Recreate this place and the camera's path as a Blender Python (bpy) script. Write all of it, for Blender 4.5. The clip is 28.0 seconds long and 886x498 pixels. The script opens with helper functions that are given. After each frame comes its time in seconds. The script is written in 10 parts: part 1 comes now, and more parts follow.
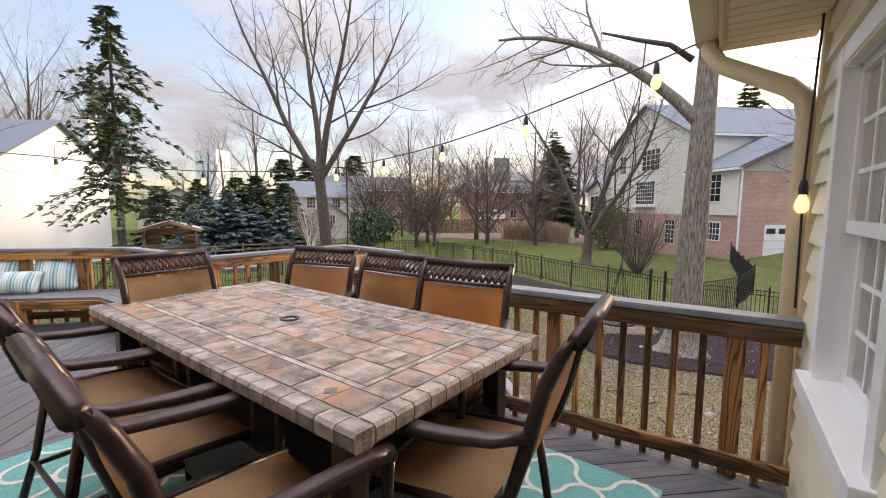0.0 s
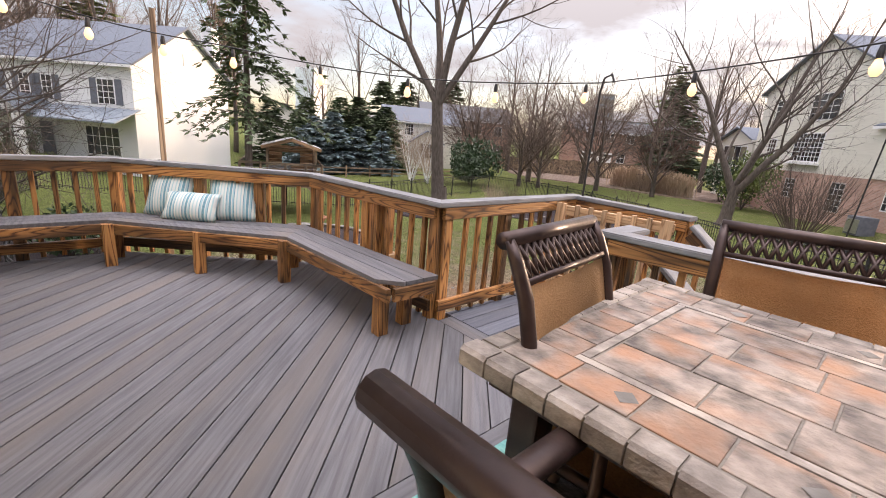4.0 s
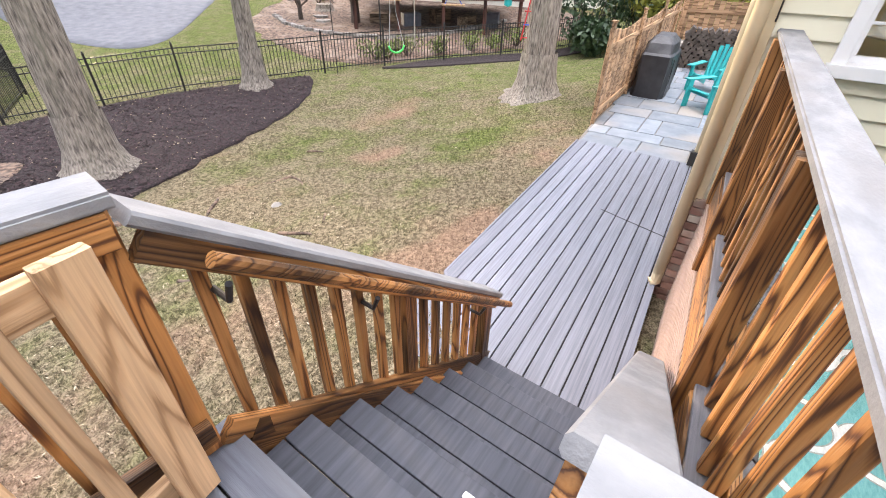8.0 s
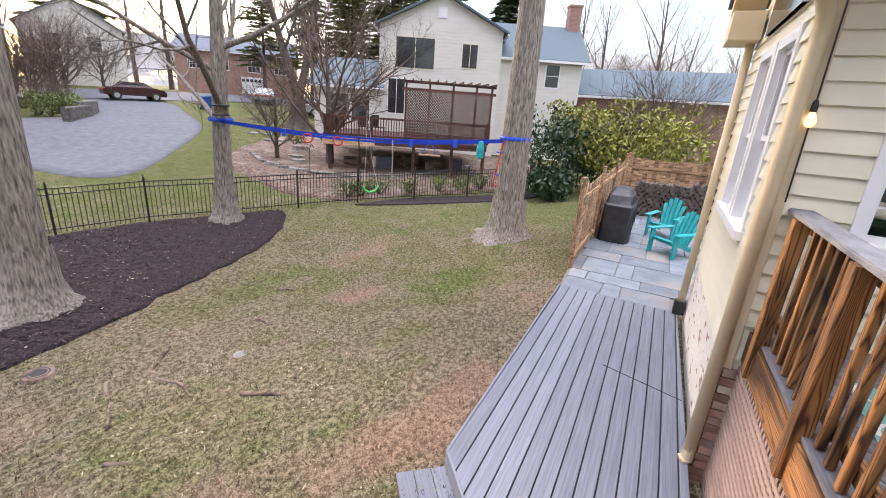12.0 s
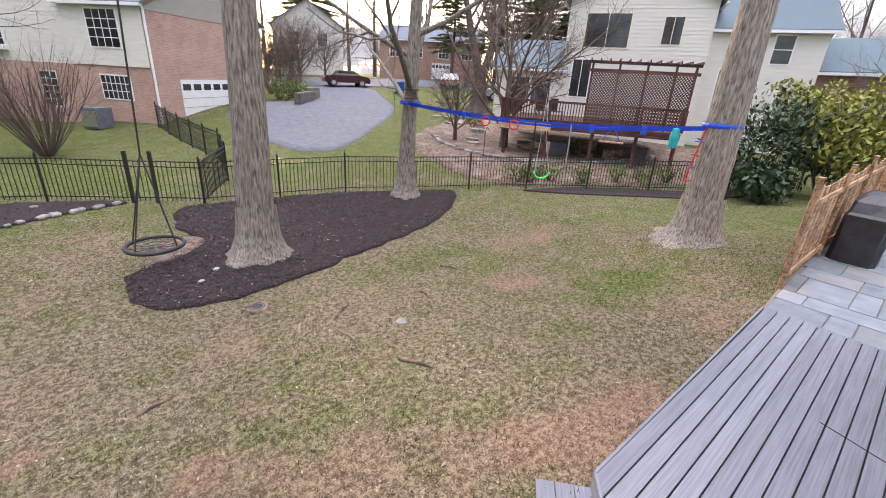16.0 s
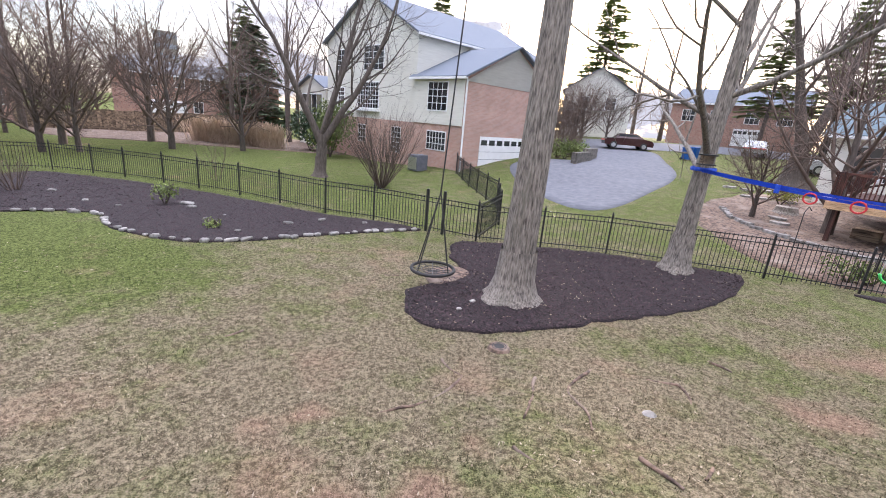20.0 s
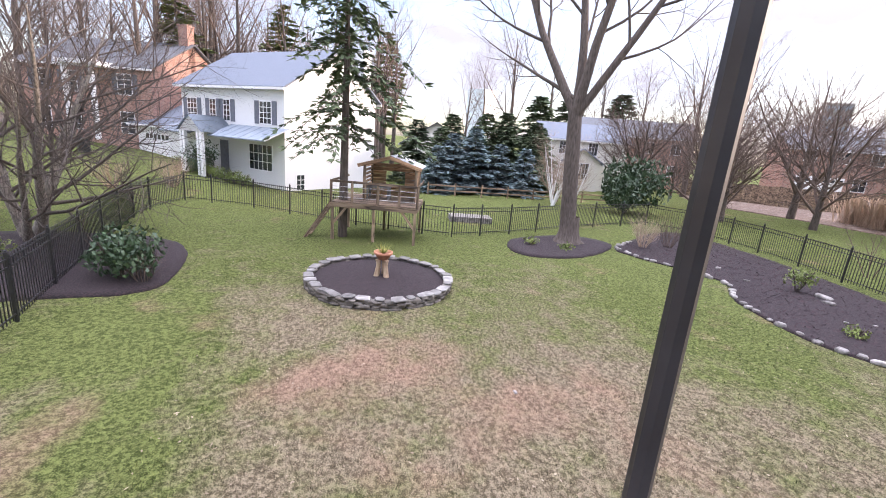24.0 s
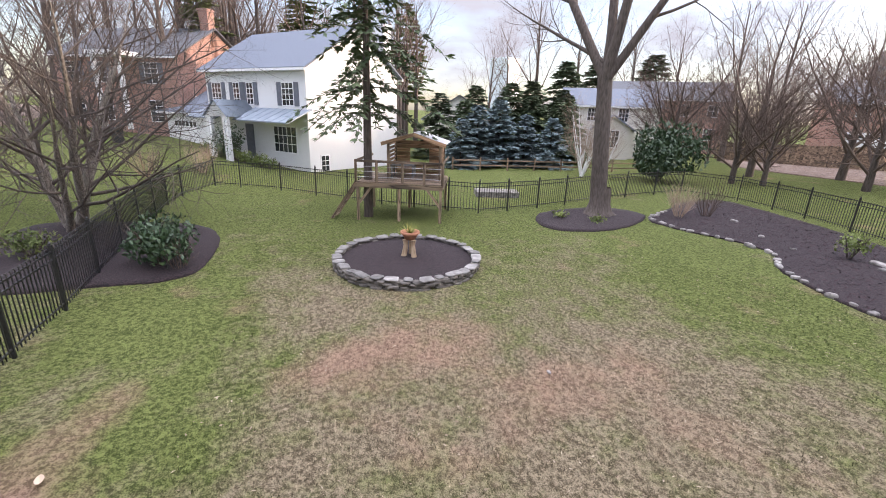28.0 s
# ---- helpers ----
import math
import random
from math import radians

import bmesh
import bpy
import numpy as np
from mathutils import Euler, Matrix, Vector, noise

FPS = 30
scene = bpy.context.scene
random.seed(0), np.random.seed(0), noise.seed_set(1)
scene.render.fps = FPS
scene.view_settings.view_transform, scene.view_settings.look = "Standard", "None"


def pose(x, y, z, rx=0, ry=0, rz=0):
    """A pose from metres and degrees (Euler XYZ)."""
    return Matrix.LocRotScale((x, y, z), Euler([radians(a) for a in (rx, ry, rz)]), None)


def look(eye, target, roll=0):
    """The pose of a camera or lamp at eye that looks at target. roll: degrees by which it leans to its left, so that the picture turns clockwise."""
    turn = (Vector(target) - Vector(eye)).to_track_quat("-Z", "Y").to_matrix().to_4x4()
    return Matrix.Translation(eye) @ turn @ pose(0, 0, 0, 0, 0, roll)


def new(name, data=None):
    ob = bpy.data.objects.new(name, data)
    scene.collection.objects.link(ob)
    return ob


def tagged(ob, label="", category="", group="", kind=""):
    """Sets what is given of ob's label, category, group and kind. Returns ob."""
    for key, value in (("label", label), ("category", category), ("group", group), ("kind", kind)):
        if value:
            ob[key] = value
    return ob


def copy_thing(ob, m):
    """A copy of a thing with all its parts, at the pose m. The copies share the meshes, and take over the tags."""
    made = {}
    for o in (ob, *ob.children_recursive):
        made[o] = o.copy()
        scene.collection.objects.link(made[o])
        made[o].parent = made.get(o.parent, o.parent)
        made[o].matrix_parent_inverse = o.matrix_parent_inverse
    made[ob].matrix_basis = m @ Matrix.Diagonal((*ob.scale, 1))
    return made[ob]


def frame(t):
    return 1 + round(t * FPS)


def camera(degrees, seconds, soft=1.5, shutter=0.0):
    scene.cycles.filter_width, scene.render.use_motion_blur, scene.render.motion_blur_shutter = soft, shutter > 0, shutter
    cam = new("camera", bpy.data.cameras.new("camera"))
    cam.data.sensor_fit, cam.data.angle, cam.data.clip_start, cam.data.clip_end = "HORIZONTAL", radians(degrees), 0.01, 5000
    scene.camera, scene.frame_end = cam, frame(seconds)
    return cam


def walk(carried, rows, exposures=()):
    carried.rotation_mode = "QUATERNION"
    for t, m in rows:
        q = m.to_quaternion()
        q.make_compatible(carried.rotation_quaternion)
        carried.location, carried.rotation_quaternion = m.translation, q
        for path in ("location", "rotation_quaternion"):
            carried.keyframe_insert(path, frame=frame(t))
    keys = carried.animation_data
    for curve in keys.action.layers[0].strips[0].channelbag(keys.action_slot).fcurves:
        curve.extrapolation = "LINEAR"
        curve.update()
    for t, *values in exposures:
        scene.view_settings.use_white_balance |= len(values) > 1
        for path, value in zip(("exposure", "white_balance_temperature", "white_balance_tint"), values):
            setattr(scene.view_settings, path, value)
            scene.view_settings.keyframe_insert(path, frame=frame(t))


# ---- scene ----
# ---- camera ----
cam = camera(92.0, 28.0, soft=1.0, shutter=0.0)
PATH = [
    (0, (4.585, -2.369, 1.462), (3.385, -0.781, 1.261), 0.5),
    (0.5, (4.541, -2.374, 1.457), (3.276, -0.84, 1.234), 0.4),
    (1, (4.398, -2.451, 1.461), (2.822, -1.252, 1.186), -0.7),
    (1.5, (4.226, -2.491, 1.435), (2.446, -1.702, 0.98), 0.4),
    (2, (3.98, -2.459, 1.403), (2.189, -1.789, 0.819), 2.6),
    (2.5, (3.632, -2.438, 1.402), (1.864, -1.734, 0.786), 3.9),
    (3.5, (2.72, -2.56, 1.40), (1.12, -1.40, 0.82), 4.4),
    (4.5, (1.779, -2.094, 1.363), (0.51, -0.633, 0.86), 5.0),
    (5, (1.37, -1.88, 1.363), (0.343, -0.257, 0.808), 3.7),
    (5.5, (1.109, -1.564, 1.352), (0.573, 0.231, 0.651), 2.8),
    (6, (0.895, -1.15, 1.368), (0.725, 0.704, 0.635), 1.6),
    (6.5, (0.768, -0.781, 1.348), (0.986, 1.029, 0.526), 0.3),
    (7, (0.778, -0.299, 1.322), (1.307, 1.395, 0.399), 0.5),
    (7.5, (0.793, 0.121, 1.328), (1.858, 1.434, 0.259), 0.1),
    (8, (0.862, 0.384, 1.315), (2.195, 1.327, 0.162), 1.3),
    (8.5, (0.922, 0.616, 1.335), (2.429, 1.176, 0.145), 3.1),
    (9, (0.895, 0.828, 1.394), (2.68, 1.203, 0.575), 2.9),
    (9.5, (0.982, 0.886, 1.423), (2.817, 1.201, 0.692), 3.2),
    (10, (0.996, 0.897, 1.407), (2.882, 1.159, 0.796), 4.9),
    (10.5, (1.01, 0.901, 1.418), (2.919, 1.148, 0.878), 5.2),
    (11, (1.042, 0.956, 1.397), (2.874, 1.519, 0.826), 3.8),
    (11.5, (1.047, 0.995, 1.394), (2.738, 1.851, 0.758), 3.4),
    (12, (1.048, 1.007, 1.407), (2.692, 1.954, 0.775), 4.2),
    (12.5, (1.028, 1.027, 1.436), (2.668, 2.021, 0.867), 4.5),
    (13, (1.014, 1.069, 1.434), (2.585, 2.068, 0.704), 4.8),
    (13.5, (0.975, 1.118, 1.431), (2.463, 2.191, 0.636), 4.8),
    (15.5, (1.149, 1.111, 1.388), (2.59, 2.306, 0.683), 4.4),
    (16, (1.162, 1.164, 1.369), (2.296, 2.635, 0.628), 3.4),
    (16.5, (1.155, 1.096, 1.413), (2.61, 2.295, 0.743), 4.9),
    (17, (1.181, 1.08, 1.378), (2.693, 2.22, 0.732), 3.6),
    (17.5, (1.169, 1.124, 1.373), (2.196, 2.694, 0.678), 3.1),
    (18, (1.179, 1.245, 1.327), (1.822, 2.998, 0.611), 3.2),
    (18.5, (1.101, 1.297, 1.349), (1.51, 3.118, 0.631), 3.3),
    (19, (1.103, 1.349, 1.35), (1.383, 3.219, 0.699), 3.3),
    (19.5, (1.126, 1.373, 1.324), (1.31, 3.282, 0.76), 3.7),
    (20, (1.059, 1.391, 1.309), (1.171, 3.303, 0.734), 4.9),
    (20.5, (1.008, 1.379, 1.296), (1.07, 3.24, 0.566), 5.3),
    (21, (0.902, 1.381, 1.288), (0.584, 3.21, 0.543), 4.4),
    (21.5, (0.848, 1.435, 1.292), (0.112, 3.172, 0.628), 3.5),
    (22, (0.747, 1.476, 1.42), (-0.311, 3.063, 0.817), 4.8),
    (22.5, (0.662, 1.46, 1.447), (-0.583, 2.934, 0.92), 6.2),
    (24.5, (0.125, 1.155, 1.468), (-1.752, 1.511, 0.875), 4.5),
    (25, (0.024, 1.139, 1.427), (-1.833, 1.191, 0.687), 4.2),
    (25.5, (-0.062, 1.054, 1.425), (-1.896, 0.854, 0.652), 3.3),
    (26, (-0.229, 1.017, 1.415), (-2.022, 0.427, 0.753), 3.5),
    (26.5, (-0.307, 0.988, 1.399), (-1.987, 0.097, 0.778), 1.7),
    (27, (-0.225, 1.032, 1.411), (-2.047, 0.494, 0.786), 3.9),
    (27.5, (-0.018, 1.149, 1.467), (-1.893, 1.461, 0.844), 2.9),
    (28, (0.096, 1.241, 1.495), (-1.717, 1.819, 0.881), 2.1),
]
walk(cam, [(t, look(eye, target, roll)) for t, eye, target, roll in PATH],
     exposures=((0.0, 1.27, 6900, 19), (1.0, 1.27, 6900, 19), (2.0, 1.70, 6950, 21), (2.5, 1.70, 6950, 21), (5.0, 1.28, 7350, 22), (6.0, 1.85, 6850, 18), (7.2, 2.35, 6900, 17), (8.0, 2.10, 6850, 15), (9.0, 2.15, 6750, 16), (10.0, 1.65, 6550, 18), (11.0, 1.65, 6450, 20), (13.0, 1.57, 6650, 20), (18.0, 1.75, 6450, 20), (19.0, 1.83, 6300, 21), (20.0, 1.68, 6250, 20), (21.0, 1.95, 6250, 16), (22.0, 1.58, 6300, 17), (25.0, 2.00, 6250, 26), (26.5, 1.50, 6250, 25), (28.0, 1.58, 6400, 21)))

# ---- world, sun ----
SUN_AZ, SUN_EL = 16.0, 10.5        # degrees from +y towards +x, and above the horizon
world = bpy.data.worlds.new("world")
scene.world = world
world.use_nodes = True
wn, wl = world.node_tree.nodes, world.node_tree.links
wn.clear()
sky = wn.new("ShaderNodeTexSky")
sky.sky_type, sky.sun_disc = "NISHITA", False
sky.sun_elevation, sky.sun_rotation = radians(SUN_EL + 6), radians(SUN_AZ)
sky.dust_density, sky.air_density = 1.6, 1.0
coord, cmap = wn.new("ShaderNodeTexCoord"), wn.new("ShaderNodeMapping")
cmap.inputs["Scale"].default_value = (1.6, 1.6, 5.0)
cloud = wn.new("ShaderNodeTexNoise")
cloud.inputs["Scale"].default_value, cloud.inputs["Detail"].default_value, cloud.inputs["Roughness"].default_value = 1.7, 7.0, 0.55
cramp = wn.new("ShaderNodeMapRange")
cramp.inputs["From Min"].default_value, cramp.inputs["From Max"].default_value = 0.40, 0.60
cramp.inputs["To Min"].default_value, cramp.inputs["To Max"].default_value = 0.22, 1.0
wsep, wup = wn.new("ShaderNodeSeparateXYZ"), wn.new("ShaderNodeMapRange")
wup.inputs["From Min"].default_value, wup.inputs["From Max"].default_value = 0.0, 1.0
wup.inputs["To Min"].default_value, wup.inputs["To Max"].default_value = 0.50, 6.4
wcurve = wn.new("ShaderNodeMath")      # sky overhead boosted far above the horizon as added fill light, out of view
wcurve.operation, wcurve.use_clamp = "POWER", True
wcurve.inputs[1].default_value = 3.4
veil = wn.new("ShaderNodeVectorMath")
veil.operation = "SCALE"
veil.inputs[0].default_value = (3.2, 3.3, 3.55)
cmix = wn.new("ShaderNodeMix")
cmix.data_type = "RGBA"
wbg, wout = wn.new("ShaderNodeBackground"), wn.new("ShaderNodeOutputWorld")
wbg.inputs["Strength"].default_value = 0.15
wl.new(coord.outputs["Generated"], cmap.inputs["Vector"])
wl.new(coord.outputs["Generated"], wsep.inputs["Vector"])
wl.new(wsep.outputs["Z"], wcurve.inputs[0])
wl.new(wcurve.outputs["Value"], wup.inputs["Value"])
wl.new(wup.outputs["Result"], veil.inputs["Scale"])
wl.new(cmap.outputs["Vector"], cloud.inputs["Vector"])
wl.new(cloud.outputs["Fac"], cramp.inputs["Value"])
wl.new(cramp.outputs["Result"], cmix.inputs["Factor"])
wl.new(sky.outputs["Color"], cmix.inputs["A"])
wl.new(veil.outputs["Vector"], cmix.inputs["B"])
wl.new(cmix.outputs["Result"], wbg.inputs["Color"])
wl.new(wbg.outputs["Background"], wout.inputs["Surface"])
sun = new("sun", bpy.data.lights.new("sun", "SUN"))
sun.data.energy, sun.data.angle, sun.data.color = 1.9, radians(1.2), (1.0, 0.80, 0.60)
sun.rotation_euler = (radians(90 - SUN_EL), 0, radians(180 - SUN_AZ))

# ---- materials ----
def hexc(r, g, b):
    return (r, g, b, 1.0)


def material(name, c1, c2, scale=8.0, stretch=(1, 1, 1), rough=0.6, metal=0.0, bump=0.2, detail=4.0, fine=60.0, spec=0.5,
             vary=0.15, c3=None, patch=0.8, patch_lo=0.5, patch_hi=0.7, coords="Object", lo=0.3, hi=0.7):
    """Two colours in a stretched noise, a third in larger patches, light and dark from piece to piece, and a fine relief."""
    m = bpy.data.materials.new(name)
    m.use_nodes = True
    n, k = m.node_tree.nodes, m.node_tree.links
    b = n["Principled BSDF"]
    tc, mp = n.new("ShaderNodeTexCoord"), n.new("ShaderNodeMapping")
    oi = n.new("ShaderNodeObjectInfo")
    off = n.new("ShaderNodeVectorMath")
    off.operation = "SCALE"
    off.inputs[0].default_value = (37.0, 91.0, 53.0)
    k.new(oi.outputs["Random"], off.inputs["Scale"])
    k.new(tc.outputs[coords], mp.inputs["Vector"])
    k.new(off.outputs["Vector"], mp.inputs["Location"])
    mp.inputs["Scale"].default_value = stretch
    t1 = n.new("ShaderNodeTexNoise")
    t1.inputs["Scale"].default_value, t1.inputs["Detail"].default_value = scale, detail
    k.new(mp.outputs["Vector"], t1.inputs["Vector"])
    r1 = n.new("ShaderNodeValToRGB")
    r1.color_ramp.elements[0].position, r1.color_ramp.elements[1].position = lo, hi
    r1.color_ramp.elements[0].color, r1.color_ramp.elements[1].color = hexc(*c1), hexc(*c2)
    k.new(t1.outputs["Fac"], r1.inputs["Fac"])
    last = r1.outputs["Color"]
    if c3:
        t2 = n.new("ShaderNodeTexNoise")
        t2.inputs["Scale"].default_value, t2.inputs["Detail"].default_value = patch, 3.0
        k.new(mp.outputs["Vector"], t2.inputs["Vector"])
        mr = n.new("ShaderNodeMapRange")
        mr.inputs["From Min"].default_value, mr.inputs["From Max"].default_value = patch_lo, patch_hi
        k.new(t2.outputs["Fac"], mr.inputs["Value"])
        mx = n.new("ShaderNodeMix")
        mx.data_type = "RGBA"
        k.new(mr.outputs["Result"], mx.inputs["Factor"])
        k.new(last, mx.inputs["A"])
        mx.inputs["B"].default_value = hexc(*c3)
        last = mx.outputs["Result"]
    if vary:
        hs = n.new("ShaderNodeHueSaturation")
        vr = n.new("ShaderNodeMapRange")
        vr.inputs["To Min"].default_value, vr.inputs["To Max"].default_value = 1 - vary, 1 + vary
        k.new(oi.outputs["Random"], vr.inputs["Value"])
        k.new(vr.outputs["Result"], hs.inputs["Value"])
        k.new(last, hs.inputs["Color"])
        last = hs.outputs["Color"]
    k.new(last, b.inputs["Base Color"])
    b.inputs["Roughness"].default_value, b.inputs["Metallic"].default_value = rough, metal
    b.inputs["Specular IOR Level"].default_value = spec
    if bump:
        t3 = n.new("ShaderNodeTexNoise")
        t3.inputs["Scale"].default_value, t3.inputs["Detail"].default_value = fine, 3.0
        k.new(mp.outputs["Vector"], t3.inputs["Vector"])
        add = n.new("ShaderNodeMath")
        k.new(t1.outputs["Fac"], add.inputs[0])
        k.new(t3.outputs["Fac"], add.inputs[1])
        bp = n.new("ShaderNodeBump")
        bp.inputs["Strength"].default_value, bp.inputs["Distance"].default_value = bump, 0.01
        k.new(add.outputs["Value"], bp.inputs["Height"])
        k.new(bp.outputs["Normal"], b.inputs["Normal"])
        rr = n.new("ShaderNodeMapRange")
        rr.inputs["To Min"].default_value, rr.inputs["To Max"].default_value = max(rough - 0.12, 0.03), min(rough + 0.12, 1)
        k.new(t3.outputs["Fac"], rr.inputs["Value"])
        k.new(rr.outputs["Result"], b.inputs["Roughness"])
    return m


def wood_material(name, dark, mid, lite, rough=0.55, ring=15.0, stain=0.45):
    """Grain that runs along a board's own x: thin dark lines in wavering bands, fine fibres, and darker weathered streaks."""
    m = bpy.data.materials.new(name)
    m.use_nodes = True
    n, k = m.node_tree.nodes, m.node_tree.links
    b = n["Principled BSDF"]
    tc, oi = n.new("ShaderNodeTexCoord"), n.new("ShaderNodeObjectInfo")
    off = n.new("ShaderNodeVectorMath")
    off.operation = "SCALE"
    off.inputs[0].default_value = (41.0, 17.0, 29.0)
    k.new(oi.outputs["Random"], off.inputs["Scale"])

    def noise_at(stretch, scale, detail):
        mp = n.new("ShaderNodeMapping")
        k.new(tc.outputs["Object"], mp.inputs["Vector"])
        k.new(off.outputs["Vector"], mp.inputs["Location"])
        mp.inputs["Scale"].default_value = stretch
        t = n.new("ShaderNodeTexNoise")
        t.inputs["Scale"].default_value, t.inputs["Detail"].default_value = scale, detail
        k.new(mp.outputs["Vector"], t.inputs["Vector"])
        return t.outputs["Fac"]

    def math_(op, a, c):
        x = n.new("ShaderNodeMath")
        x.operation = op
        for slot, value in ((0, a), (1, c)):
            if isinstance(value, (int, float)):
                x.inputs[slot].default_value = value
            else:
                k.new(value, x.inputs[slot])
        return x.outputs["Value"]

    def ranged(value, a, c, lo, hi):
        r = n.new("ShaderNodeMapRange")
        r.inputs["From Min"].default_value, r.inputs["From Max"].default_value = a, c
        r.inputs["To Min"].default_value, r.inputs["To Max"].default_value = lo, hi
        k.new(value, r.inputs["Value"])
        return r.outputs["Result"]

    fibre = noise_at((1.5, 60.0, 60.0), 3.0, 2.0)
    bands = math_("SINE", math_("ADD", math_("MULTIPLY", noise_at((0.30, 4.0, 4.0), 1.9, 1.5), ring * 2), math_("MULTIPLY", fibre, 1.6)), 0.0)
    r = n.new("ShaderNodeValToRGB")
    e = r.color_ramp.elements
    e[0].position, e[1].position = 0.0, 0.52
    e[0].color, e[1].color = hexc(*dark), hexc(*lite)
    e.new(0.14).color = hexc(*mid)
    k.new(ranged(bands, -1, 1, 0, 1), r.inputs["Fac"])
    hs = n.new("ShaderNodeHueSaturation")
    value = math_("MULTIPLY", ranged(oi.outputs["Random"], 0, 1, 0.66, 1.22), ranged(noise_at((0.7, 5.0, 5.0), 1.1, 3.0), 0.44, 0.60, 1.08, stain))
    value = math_("MULTIPLY", value, ranged(fibre, 0.3, 0.7, 0.86, 1.12))
    k.new(value, hs.inputs["Value"])
    k.new(r.outputs["Color"], hs.inputs["Color"])
    k.new(hs.outputs["Color"], b.inputs["Base Color"])
    b.inputs["Roughness"].default_value = rough
    bp = n.new("ShaderNodeBump")
    bp.inputs["Strength"].default_value, bp.inputs["Distance"].default_value = 0.25, 0.003
    k.new(math_("ADD", bands, fibre), bp.inputs["Height"])
    k.new(bp.outputs["Normal"], b.inputs["Normal"])
    return m


def glass_material(name, tint=(0.9, 0.95, 0.95), rough=0.0):
    m = bpy.data.materials.new(name)
    m.use_nodes = True
    b = m.node_tree.nodes["Principled BSDF"]
    b.inputs["Base Color"].default_value = hexc(*tint)
    b.inputs["Roughness"].default_value, b.inputs["IOR"].default_value = rough, 1.5
    b.inputs["Transmission Weight"].default_value = 1.0
    return m


def glow_material(name, colour, strength):
    m = bpy.data.materials.new(name)
    m.use_nodes = True
    b = m.node_tree.nodes["Principled BSDF"]
    b.inputs["Base Color"].default_value = hexc(*colour)
    b.inputs["Emission Color"].default_value, b.inputs["Emission Strength"].default_value = hexc(*colour), strength
    return m


WOOD = wood_material("stained_wood", (0.085, 0.030, 0.010), (0.255, 0.108, 0.030), (0.40, 0.190, 0.062), ring=66.0, stain=0.20)
WOOD_PALE = wood_material("pale_wood", (0.34, 0.20, 0.10), (0.52, 0.33, 0.18), (0.60, 0.40, 0.23), rough=0.7, ring=34.0, stain=0.75)
LATTICE = material("lattice_plastic", (0.33, 0.235, 0.19), (0.40, 0.29, 0.24), 6.0, rough=0.6, bump=0.08, vary=0.06)
WOOD_GREY = wood_material("weathered_wood", (0.10, 0.068, 0.045), (0.22, 0.152, 0.10), (0.31, 0.225, 0.15), rough=0.8)
CEDAR = wood_material("cedar_fence_wood", (0.20, 0.11, 0.055), (0.38, 0.225, 0.125), (0.48, 0.30, 0.175), rough=0.8, stain=0.7)
RED_WOOD = wood_material("red_brown_stain", (0.035, 0.011, 0.008), (0.085, 0.028, 0.020), (0.135, 0.050, 0.034), rough=0.6)
DECK = material("deck_composite", (0.096, 0.097, 0.107), (0.148, 0.149, 0.162), 5.0, (0.5, 9, 9), 0.75, bump=0.3, vary=0.15, spec=0.3,
                c3=(0.145, 0.132, 0.127), patch=0.45, lo=0.36, hi=0.64)
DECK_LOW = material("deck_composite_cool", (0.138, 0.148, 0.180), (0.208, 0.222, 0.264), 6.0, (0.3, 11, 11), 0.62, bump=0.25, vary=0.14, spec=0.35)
DECK_LAND = material("deck_composite_blue", (0.085, 0.093, 0.115), (0.160, 0.172, 0.205), 5.0, (0.5, 9, 9), 0.72, bump=0.3, vary=0.12, spec=0.3,
                     c3=(0.135, 0.14, 0.155), patch=0.6, lo=0.22, hi=0.78)
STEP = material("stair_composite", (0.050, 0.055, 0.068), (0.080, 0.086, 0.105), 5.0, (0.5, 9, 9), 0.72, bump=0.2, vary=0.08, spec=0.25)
CAP = material("cap_composite", (0.158, 0.165, 0.178), (0.222, 0.229, 0.240), 6.0, (1, 2, 2), 0.75, bump=0.25, vary=0.05, spec=0.25,
               c3=(0.175, 0.172, 0.175), patch=1.6, lo=0.36, hi=0.64)
# near-black paint for the shade below and behind boards; also the walkway joint
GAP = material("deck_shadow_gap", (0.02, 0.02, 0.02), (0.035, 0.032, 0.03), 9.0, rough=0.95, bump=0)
SIDING = material("cream_vinyl_siding", (0.70, 0.66, 0.50), (0.76, 0.72, 0.56), 2.5, (0.5, 0.5, 4), 0.45, bump=0.06, vary=0.03)
SIDING_WHITE = material("white_siding", (0.66, 0.64, 0.57), (0.74, 0.72, 0.65), 2.5, (0.5, 0.5, 4), 0.5, bump=0.06, vary=0.03)
WHITE = material("white_trim_paint", (0.76, 0.76, 0.76), (0.84, 0.84, 0.84), 3.0, rough=0.4, bump=0.05, vary=0.03)
CREAM = material("cream_trim_paint", (0.60, 0.49, 0.31), (0.68, 0.57, 0.38), 3.0, rough=0.45, bump=0.05, vary=0.03)
WHITE_BRICK = material("white_painted_brick", (0.68, 0.68, 0.67), (0.79, 0.79, 0.78), 14.0, (1, 1, 2), 0.7, bump=0.25, vary=0.02)
FLAKED = material("flaking_whitewash", (0.66, 0.63, 0.56), (0.74, 0.71, 0.64), 9.0, (1, 1, 2.5), 0.8, bump=0.3, vary=0.02, c3=(0.36, 0.20, 0.135), patch=5.0, patch_lo=0.60, patch_hi=0.66)
GLASS = glass_material("window_glass")
DARK_GLASS = material("dark_window_pane", (0.015, 0.018, 0.022), (0.05, 0.055, 0.06), 1.2, rough=0.08, bump=0, vary=0.3, spec=0.7)
